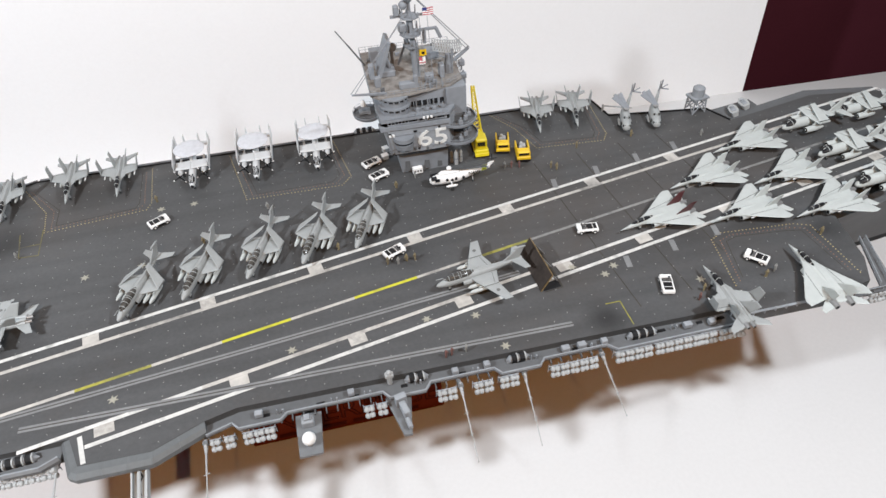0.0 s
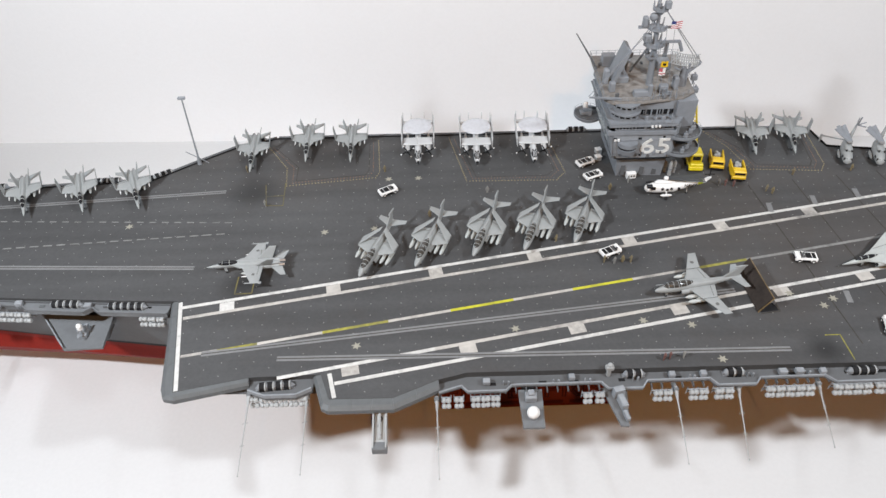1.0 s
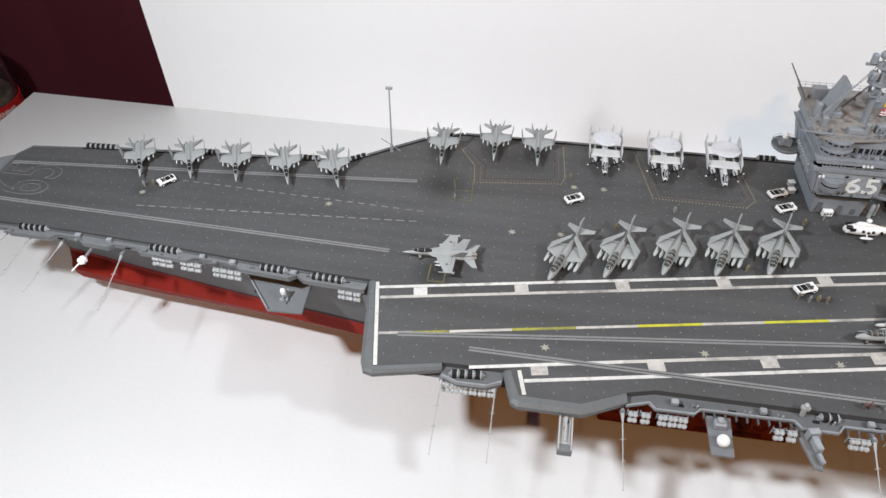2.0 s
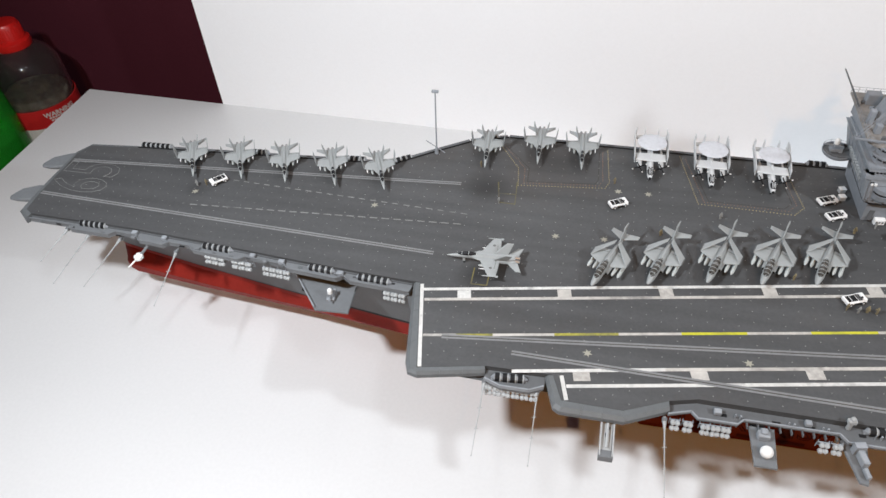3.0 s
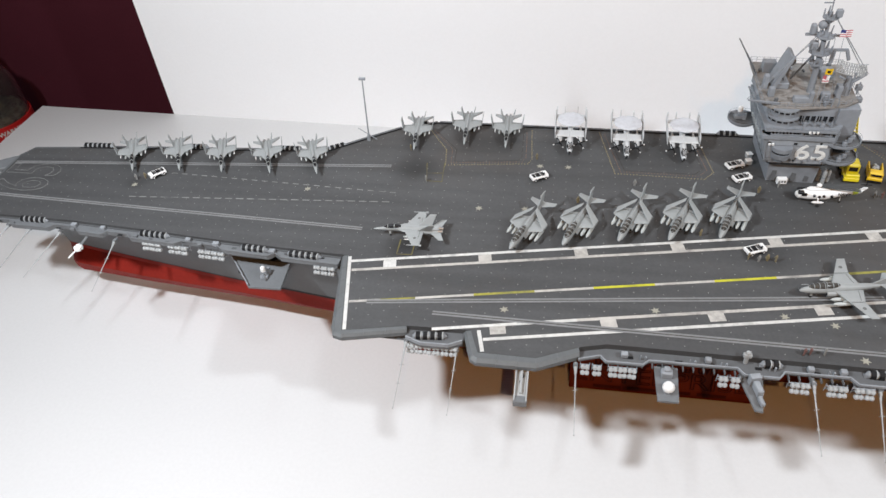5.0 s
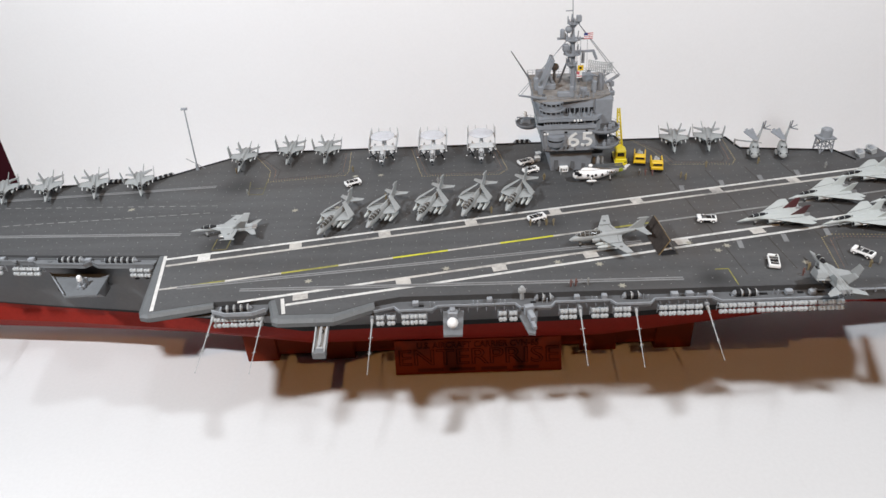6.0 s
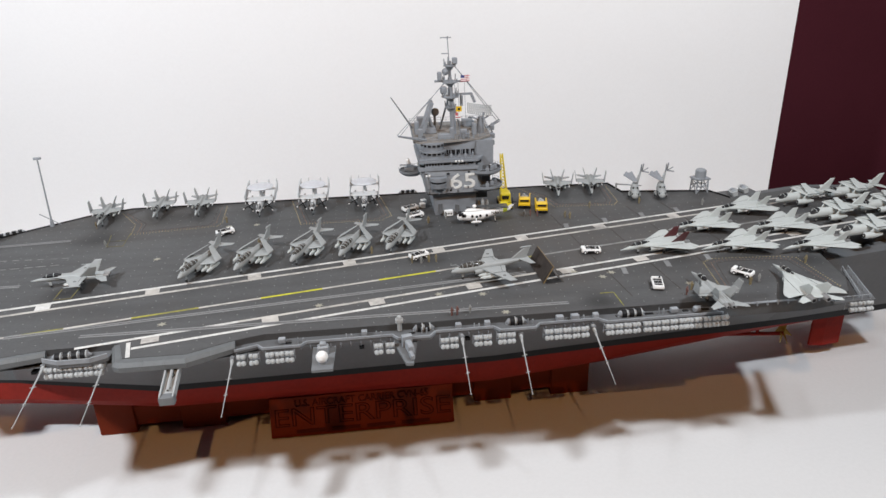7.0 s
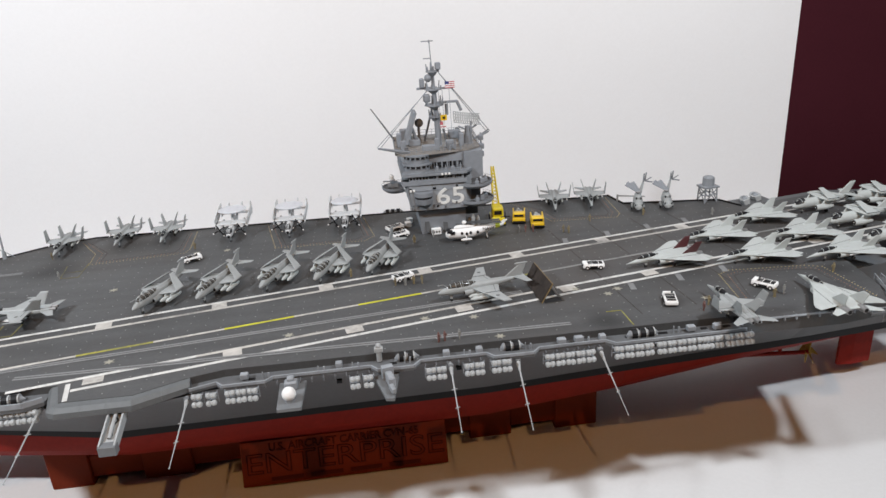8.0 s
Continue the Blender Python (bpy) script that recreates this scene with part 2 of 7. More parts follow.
def slab_along_wall(name, x0, x1, z0, z1, off, thick, mat, label, category):
    pts = [(x0, wall_y(x0) + off), (x1, wall_y(x1) + off), (x1, wall_y(x1) + off + thick), (x0, wall_y(x0) + off + thick)]
    return tagged(part(name, prism(B(), pts, z0, z1), mat), label, category, kind="structure")


slab_along_wall("wall_north", -190, 210, -75, 170, 15.0, 10, PLUM, "matt plum-painted wall behind the table", "wall")
slab_along_wall("backdrop", -30.7, 62.0, 0.002, 70, 0.0, 0.5, BOARD, "white card backdrop standing at the table's back edge", "backdrop")
tagged(part("floor", box(B(), 10, -60, -77, 420, 300, 2), material("floor_boards", (0.25, 0.17, 0.11), 0.5)), "brown floor under the table", "floor", kind="structure")
table = thing("table", "white laminate table with the ship model on it", "table")
top = [(-47.8, -70), (125, -70), (125, wall_y(125) + 0.02), (-47.8, wall_y(-47.8) + 0.02)]
part("tabletop", prism(B(), top, -2.5, 0), TABLE, table)
for lx in (-42, 119):
    for ly in (-64, 20):
        part("leg", box(B(), lx, ly, -75, 5, 5, 72.5), TABLE, table)

# ---- the ship: hull ----
CL = 6.7                        # the ship's centre line
ship = thing("model_aircraft_carrier", "grey model aircraft carrier with red lower hull on a stand", "ship model")


def hull_rings(levels, stations):
    """Half-breadths at each height, port and starboard, for the stations along the hull."""
    rings = []
    for x, halves in stations:
        port = [(x, CL - h, z) for z, h in zip(levels, halves)]
        star = [(x, CL + h, z) for z, h in zip(levels, halves)]
        rings.append(port + star[::-1])
    return rings


RED_LEVELS = (2.3, 2.5, 3.3, 4.25)
RED_ST = [(-25.25, (0.1, 0.3, 0.4, 0.1)), (-25.0, (0.3, 0.75, 0.85, 0.2)), (-24.3, (0.5, 1.05, 1.15, 0.4)), (-23, (0.6, 1.2, 1.35, 0.65)), (-18, (1.0, 1.8, 2.1, 1.55)), (-10, (1.8, 2.6, 3.0, 2.95)),
          (-1, (2.6, 3.6, 4.3, 4.3)), (8, (4.0, 5.3, 6.0, 6.2)), (28, (4.2, 5.5, 5.9, 6.0)), (36, (3.0, 4.4, 5.2, 5.4))]
part("lower_hull", loft(B(), hull_rings(RED_LEVELS, RED_ST)), RED, ship, "red antifouling paint", smooth=True)
AFT = [(36, 2.3, (3.0, 4.4, 5.2, 5.4)), (44, 2.9, (2.2, 3.2, 4.4, 4.9)), (51, 3.7, (1.4, 2.4, 3.6, 4.3)), (57, 4.15, (0.8, 1.6, 2.6, 3.6))]
rings = []
for x, low, halves in AFT:
    lev = [low + (4.25 - low) * k for k in (0, 0.1, 0.5, 1)]
    rings.append([(x, CL - h, z) for z, h in zip(lev, halves)] + [(x, CL + h, z) for z, h in list(zip(lev, halves))[::-1]])
part("lower_hull", loft(B(), rings), RED, ship, "red antifouling paint rising to the stern", smooth=True)
BOOT_ST = [(-25.2, 0.1, 4.62), (-24.9, 0.22, 4.62), (-23, 0.6, 4.62), (-18, 1.55, 4.62), (-10, 2.95, 4.6), (-1, 4.3, 4.5), (8, 6.2, 4.25), (28, 6.0, 4.25), (36, 5.4, 4.25), (44, 4.9, 4.25), (51, 4.3, 4.25), (57, 3.6, 4.25)]
part("boot_topping", loft(B(), [[(x, CL - h - 0.02, z), (x, CL - h - 0.06, 4.75), (x, CL + h + 0.06, 4.75), (x, CL + h + 0.02, z)] for x, h, z in BOOT_ST]), BLACK, ship, "black boot topping")
part("lower_hull", loft(B(), [[(x, CL - h, 4.25), (x, CL - h - 0.018, z + 0.01), (x, CL + h + 0.018, z + 0.01), (x, CL + h, 4.25)] for x, h, z in BOOT_ST[:7]]), RED, ship, "red antifouling paint at the bow")
SIDE_ST = [(-25.3, 0.1, 0.3, 0.6), (-24.9, 0.3, 0.9, 2.0), (-23, 0.68, 1.6, 3.2), (-18, 1.62, 2.6, 3.9), (-10, 3.0, 3.8, 4.6), (-1, 4.35, 4.9, 5.7)]
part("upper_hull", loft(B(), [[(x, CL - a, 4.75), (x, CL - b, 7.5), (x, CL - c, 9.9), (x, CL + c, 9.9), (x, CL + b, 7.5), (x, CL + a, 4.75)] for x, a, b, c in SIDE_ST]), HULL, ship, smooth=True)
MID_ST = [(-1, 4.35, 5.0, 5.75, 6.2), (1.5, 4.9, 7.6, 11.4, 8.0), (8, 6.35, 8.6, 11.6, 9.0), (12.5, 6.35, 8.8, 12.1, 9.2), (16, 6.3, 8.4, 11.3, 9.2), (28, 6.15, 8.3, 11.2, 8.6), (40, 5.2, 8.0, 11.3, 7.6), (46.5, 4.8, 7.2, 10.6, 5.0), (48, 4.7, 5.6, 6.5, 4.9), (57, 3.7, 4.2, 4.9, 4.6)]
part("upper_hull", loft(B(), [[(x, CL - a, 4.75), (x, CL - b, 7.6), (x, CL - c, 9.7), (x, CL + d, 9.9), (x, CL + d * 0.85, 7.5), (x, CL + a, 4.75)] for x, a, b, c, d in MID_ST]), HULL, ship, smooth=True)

# ---- the flight deck ----
DECK_EDGE = [(-28.4, 5.0), (-28.2, 3.1), (-27.6, 2.75), (-19.8, 2.5), (-14.2, 2.05), (-8.6, 1.5), (-2.0, 1.0), (-0.05, 0.9), (1.2, -5.05),
             (4.7, -4.35), (8.2, -4.3), (8.75, -5.75), (11.75, -5.8), (13.9, -4.85), (15.3, -4.5), (38.8, -4.75), (39.3, -5.25), (44.0, -5.3), (46.4, -4.9), (47.2, -3.4), (48.2, 1.7), (59.0, 3.2),
             (59.0, 10.6), (54.2, 11.5), (47.4, 10.2), (46.6, 11.9), (40.1, 13.0), (39.7, 15.2), (34.0, 15.5), (3.0, 16.2), (0.4, 15.3), (-2.1, 13.6), (-4.6, 11.8), (-24.2, 10.95), (-28.0, 10.6), (-28.5, 9.6)]
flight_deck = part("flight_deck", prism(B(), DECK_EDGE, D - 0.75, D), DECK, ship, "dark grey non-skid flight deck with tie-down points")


def strip(bm, a, b, width, z=D + 0.012, thick=0.012):
    """A painted line from a to b on the deck."""
    a, b = Vector(a), Vector(b)
    n = Vector((-(b - a).y, (b - a).x)).normalized() * width / 2
    return prism(bm, [a - n, b - n, b + n, a + n], z - thick, z)


ANG = radians(10.3)
ALONG, ACROSS = Vector((math.cos(ANG), math.sin(ANG))), Vector((-math.sin(ANG), math.cos(ANG)))


def landing(s, c):
    """A point of the landing area: s along it, c across it, to starboard."""
    return ALONG * s + ACROSS * c


LEVEL = {"block_mark": 0.015, "bow_line": 0.0135, "box_mark": 0.017, "wire_mark": 0.021, "wire_slot": 0.009, "centre_line": 0.0105, "dash_mark": 0.0115}


def deck_line(name, shapes, mat, label):
    bm = B()
    for a, b, w in shapes:
        z = LEVEL.get(name, 0.012)
        strip(bm, a, b, w, D + z, z)
    return part(name, bm, mat, flight_deck, label)


deck_line("bow_line", [((0.12, 0.78), (1.34, -5.0), 0.2)], LINE, "white line across the angled deck's end")
deck_line("bow_line", [((8.62, -4.28), (8.98, -5.7), 0.2)], LINE, "white line across the angled deck's end")
deck_line("edge_line", [(landing(0.35, 0.33), landing(60, 0.28), 0.2)], LINE, "white landing area line")
deck_line("edge_line", [(landing(0.45, -0.46), landing(58, -0.50), 0.2)], LINE_WORN, "worn white landing area line")
deck_line("edge_line", [(landing(5.2, -5.47), landing(13.0, -5.40), 0.2)], LINE, "white landing area line")
deck_line("edge_line", [(landing(13.0, -5.40), landing(30.0, -5.33), 0.2)], LINE_WORN, "worn white landing area line")
deck_line("edge_line", [(landing(31.2, -5.33), landing(58, -5.25), 0.2)], LINE, "white landing area line")
deck_line("edge_line", [(landing(7.9, -6.40), landing(58, -6.02), 0.2)], LINE, "white landing area line")
for k in range(10):
    deck_line("block_mark", [(landing(2.33 + 5.69 * k, -0.1), landing(3.1 + 5.69 * k, -0.1), 0.6)], LINE_WORN if k else LINE, "")
for k, s0 in enumerate((8.3, 14.2, 19.9, 25.5, 31.3, 36.2, 41.8, 47.4, 53.0)):
    deck_line("block_mark", [(landing(s0, -5.85 + 0.005 * s0), landing(s0 + 0.85, -5.85 + 0.005 * s0), 0.55)], LINE_WORN, "")
deck_line("centre_line", [(landing(0.5, -3.06), landing(2.3, -3.06), 0.17)], LINE_WORN, "")
for k in range(9):
    s0 = 0.86 + 6.72 * k
    y0 = max(s0, 2.3)
    c = -3.08 + 0.001 * s0
    deck_line("centre_line", [(landing(y0, c), landing(s0 + 3.42, c), 0.17)], YELLOW if k in (2, 3) else YELLOW_WORN if k < 5 else LINE_FAINT, "yellow stretch of the centre line" if k < 5 else "")
    deck_line("centre_line", [(landing(s0 + 3.42, c), landing(s0 + 6.72, c), 0.17)], LINE_WORN if k < 4 else LINE_FAINT, "")


def catapult(a, b, lift):
    a, b = Vector(a), Vector(b)
    n = Vector((-(b - a).y, (b - a).x)).normalized()
    bm = strip(strip(B(), a + n * 0.09, b + n * 0.09, 0.12, D + lift, lift), a - n * 0.09, b - n * 0.09, 0.12, D + lift, lift)
    t = part("catapult_track", bm, TRACK, flight_deck, "pale grey double catapult rail")
    part("slot", strip(B(), a, b, 0.055, D + lift - 0.003, lift - 0.003), SLOT, t)


catapult((5.92, -3.27), (31.2, -3.75), 0.0185)
catapult((2.06, -2.82), (29.8, 0.28), 0.023)
catapult((-28.3, 4.92), (0.2, 3.42), 0.0185)
catapult((-28.3, 8.72), (0.58, 10.34), 0.0185)
for k in range(24):
    x = -16.8 + 0.78 * k * 1.0
    if x < 1.6:
        deck_line("dash_mark", [((x, 8.28 - 0.0603 * (x + 14.9)), (x + 0.42, 8.28 - 0.0603 * (x + 15.3)), 0.07)], LINE_FAINT, "")
        deck_line("dash_mark", [((x - 0.3, 5.52 + 0.0497 * (x + 13.7)), (x + 0.2, 5.52 + 0.0497 * (x + 14.1)), 0.08)], LINE_FAINT, "")
for x, y in ((34.09, 6.95), (36.97, 7.5), (39.81, 8.03), (42.58, 8.58), (35.47, -0.46), (38.3, 0.06), (41.02, 0.58)):
    deck_line("wire_mark", [((x - 0.03, y - 0.42), (x + 0.08, y + 0.42), 0.3)], TRACK, "grey arresting wire mark")
for x, y0, y1 in ((33.6, -3.6, 9.2), (36.5, -3.2, 9.6), (39.4, -1.0, 9.9), (42.1, 0.4, 10.2)):
    deck_line("wire_slot", [((x + 1.2, y0), (x, y1), 0.05)], SLOT, "dark arresting wire slot")


def dotted(points, mat, step=0.2, size=0.028):
    """Dots along a polyline, as elevators are outlined."""
    bm = B()
    for a, b in zip(points, points[1:]):
        a, b = Vector(a), Vector(b)
        n = max(1, int((b - a).length / step))
        for k in range(n):
            p = a.lerp(b, k / n)
            box(bm, p.x, p.y, D, size * 2, size * 2, 0.012, turn=20)
    return bm


def inset(points, by):
    c = sum((Vector(p) for p in points), Vector((0, 0))) / len(points)
    return [Vector(p) + (c - Vector(p)).normalized() * by for p in points]


ELEVATORS = [[(2.5, 15.3), (4.16, 12.67), (4.4, 10.75), (10.1, 11.3), (10.35, 11.9), (10.1, 15.75)],
             [(15.0, 15.6), (16.0, 10.6), (21.75, 10.4), (22.4, 11.2), (21.7, 15.6)],
             [(32.5, 15.4), (33.6, 13.4), (34.3, 10.8), (38.7, 10.4), (39.15, 11.1), (39.45, 15.0)],
             [(39.9, -3.5), (40.45, -0.1), (41.2, 0.28), (45.3, -0.1), (46.1, -0.45), (46.3, -4.5)]]
for points in ELEVATORS:
    tagged(part("elevator_outline", dotted(points, DOT), DOT, flight_deck, "row of tiny yellow dots round an elevator"), kind="stuff")
    tagged(part("elevator_outline", dotted(inset(points, 0.45), DOT_RED, size=0.02), DOT_RED, flight_deck, "row of tiny rust-red dots"), kind="stuff")
    bm = B()
    inner = inset(points, 0.75)
    for a, b in zip(inner, inner[1:]):
        strip(bm, a, b, 0.04, D + 0.005, 0.005)
    part("elevator_seam", bm, SLOT, flight_deck)


def inside(x, y, poly):
    hit = False
    for (xa, ya), (xb, yb) in zip(poly, poly[1:] + poly[:1]):
        if (ya > y) != (yb > y) and x < (xb - xa) * (y - ya) / (yb - ya) + xa:
            hit = not hit
    return hit


bm = B()
for i in range(110):
    for j in range(28):
        x, y = -28 + 0.8 * i, -5.4 + 0.8 * j + 0.4 * (i % 2)
        if all(inside(x + dx, y + dy, DECK_EDGE) for dx, dy in ((0.25, 0), (-0.25, 0), (0, 0.25), (0, -0.25))):
            r = 0.028
            prism(bm, [(x - r, y), (x, y - r), (x + r, y), (x, y + r)], D, D + 0.01)
tagged(part("tie_down_dots", bm, DOT_PALE, flight_deck, "grid of tiny pale tie-down points"), kind="stuff")


def star(x, y, r=0.26):
    pts = [(x + (r if k % 2 else r * 0.45) * math.cos(math.pi * k / 6 + 0.3), y + (r if k % 2 else r * 0.45) * math.sin(math.pi * k / 6 + 0.3)) for k in range(12)]
    return part("star_mark", prism(B(), pts, D, D + 0.016), STAR, flight_deck, "pale yellow six-pointed star mark")


for x, y in ((7.33, 6.11), (10.28, 6.27), (10.97, 11.09), (12.89, 11.09), (9.82, -2.62), (17.89, -1.86), (-17.39, 6.71), (-4.65, 7.24),
             (24.47, -1.62), (26.85, -2.0), (27.71, -4.22), (32.55, -0.08), (34.0, -1.01), (34.67, -0.54), (38.46, -2.63)):
    star(x, y)


def lined_box(corners, mat, w=0.07):
    deck_line("box_mark", [(a, b, w) for a, b in zip(corners, corners[1:])], mat, "yellow box mark")


lined_box([(33.2, -2.97), (33.95, -2.97), (33.98, -4.55)], YELLOW_WORN, 0.045)
lined_box([(2.9, 2.6), (2.91, 1.27), (3.84, 1.29), (3.84, 2.62)], YELLOW_FAINT)
lined_box([(3.05, 10.9), (3.4, 8.8), (4.45, 8.75), (4.3, 11.06)], YELLOW_FAINT, 0.05)
lined_box([(3.25, 9.7), (4.35, 9.75)], YELLOW_FAINT, 0.05)


def lettering(name, words, size, mat, parent, m, extrude=0.02, outline=0.0, widen=1.0, heavy=0.0):
    """Raised letters as a mesh; m: their pose in cm. outline: a rod drawn along the edges instead of filled letters."""
    data = bpy.data.curves.new("letters", "FONT")
    data.body, data.size, data.align_x, data.align_y = words, size, "CENTER", "CENTER"
    data.offset = heavy
    data.resolution_u = 3
    if outline:
        data.fill_mode, data.bevel_depth, data.bevel_resolution = "NONE", outline, 0
    else:
        data.extrude = extrude
    tmp = bpy.data.objects.new("letters", data)
    scene.collection.objects.link(tmp)
    me = bpy.data.meshes.new_from_object(tmp.evaluated_get(bpy.context.evaluated_depsgraph_get()))
    bpy.data.objects.remove(tmp)
    bpy.data.curves.remove(data)
    me.transform(Matrix.Scale(CM, 4) @ m @ Matrix.Diagonal((widen, 1, 1, 1)))
    me.materials.clear()
    me.materials.append(mat)
    me.name = name
    ob = new(name, me)
    ob.parent = parent
    return ob


lettering("deck_number", "65", 6.1, LINE_FAINT, flight_deck, pose(-25.9, 7.05, D + 0.012, 0, 0, 90), outline=0.02, widen=0.6)
# raised blast deflector behind the third catapult
deflector = part("blast_deflector", plate(B(), [(30.3, 1.6, D + 0.03), (30.45, -1.3, D + 0.03), (31.0, -1.3, D + 1.0), (30.8, 1.65, D + 1.0)], 0.1), SOOT, ship, "raised soot-brown jet blast deflector")
for y in (-0.8, 0.25, 1.3):
    part("strut", rod(B(), (31.5, y, D), (30.95, y, D + 0.8), 0.05), METAL, deflector)
part("rim", rod(rod(B(), (31.0, -1.3, D + 1.0), (30.8, 1.65, D + 1.0), 0.025), (30.45, -1.33, D), (31.0, -1.33, D + 1.0), 0.03), RUST_EDGE, deflector)
part("well", prism(B(), [(30.45, 1.75), (30.6, -1.35), (31.55, -1.25), (31.3, 1.85)], D, D + 0.008), BLACK, flight_deck, "dark deflector well")
deck_line("well_edge", [((31.35, 1.9), (31.6, -1.25), 0.09), ((31.62, -1.3), (30.6, -1.42), 0.05)], SLOT, "worn edge of the deflector well")

# ---- aircraft on the deck: nose towards +x, wheels on z = 0 ----
def foil(bm, pts, thick=0.06, inset_by=0.16):
    """A flat panel through corners in space, thickest inside and thinning to its edges."""
    v = [Vector(p) for p in pts]
    mid = sum(v, Vector((0, 0, 0))) / len(v)
    n = (v[1] - v[0]).cross(v[2] - v[0]).normalized() * thick / 2
    e = n * 0.25
    rim_a, rim_b = [bm.verts.new(p - e) for p in v], [bm.verts.new(p + e) for p in v]
    low, high = [bm.verts.new(p.lerp(mid, inset_by) - n) for p in v], [bm.verts.new(p.lerp(mid, inset_by) + n) for p in v]
    bm.faces.new(low[::-1])
    bm.faces.new(high)
    for i in range(len(v)):
        j = (i + 1) % len(v)
        bm.faces.new((rim_a[i], rim_a[j], rim_b[j], rim_b[i]))
        bm.faces.new((low[i], low[j], rim_a[j], rim_a[i]))
        bm.faces.new((rim_b[i], rim_b[j], high[j], high[i]))
    return bm


def wing_pair(owner, name, corners, z, thick, mat, label=""):
    """Two thin panels, mirrored; corners: x, y or x, y, z."""
    for side in (1, -1):
        pts = [(c[0], side * c[1], c[2] if len(c) > 2 else z) for c in corners]
        part(name, foil(B(), pts, thick), mat, owner, label)


def seam_pair(owner, a, b, w=0.022, mat=None):
    """A dark panel line on either wing, from a to b: x, y, z."""
    for side in (1, -1):
        p, q = Vector((a[0], side * a[1], a[2])), Vector((b[0], side * b[1], b[2]))
        d = (q - p).normalized().cross(Vector((0, 0, 1))) * w / 2
        part("panel_line", plate(B(), [p - d, q - d, q + d, p + d], 0.012), mat or SEAM, owner)


def undercarriage(owner, nose_x, main_x, main_y, top):
    for x, y, r in ((nose_x, 0, 0.07), (main_x, main_y, 0.1), (main_x, -main_y, 0.1)):
        leg = part("landing_gear", rod(B(), (x, y, r), (x, y, top), 0.022), RAFT, owner)
        part("wheel", rod(B(), (x, y - 0.045, r), (x, y + 0.045, r), r, n=10), TYRE, leg)
        part("gear_door", plate(B(), [(x + 0.07, y + 0.06, r + 0.1), (x - 0.06, y + 0.06, r + 0.1), (x - 0.08, y + 0.05, top - 0.02), (x + 0.1, y + 0.05, top - 0.02)], 0.012), JET, leg)


def pods(owner, name, spots, x0, x1, r, z, mat):
    for y in spots:
        bm = body(B(), [(x0, 0.01, 0.01, z), (x0 - 0.08, r * 0.6, r * 0.6, z), (x0 - 0.24, r, r, z), (x1 + 0.25, r, r, z), (x1 + 0.08, r * 0.6, r * 0.6, z), (x1, 0.02, 0.02, z)], 10, y)
        plate(bm, [(x0 - 0.4, y, z + r * 0.7), (x1 + 0.35, y, z + r * 0.7), (x1 + 0.35, y, z + r + 0.12), (x0 - 0.5, y, z + r + 0.12)], 0.04)
        part(name, bm, mat, owner, smooth=True)


def arch(bm, x, w, h, z, t=0.035, n=8):
    """A thin hoop across a canopy."""
    for k in range(n):
        a0, a1 = math.pi * k / n, math.pi * (k + 1) / n
        rod(bm, (x, w * math.cos(a0), z + h * math.sin(a0)), (x, w * math.cos(a1), z + h * math.sin(a1)), t / 2, n=4)
    return bm


def canopy(owner, stations, hoops, mat, frame_mat, label):
    c = part("canopy", body(B(), stations, 12), mat, owner, label, smooth=True)
    for x, w, h, z in hoops:
        part("canopy_frame", arch(B(), x, w, h, z), frame_mat, c)
    return c


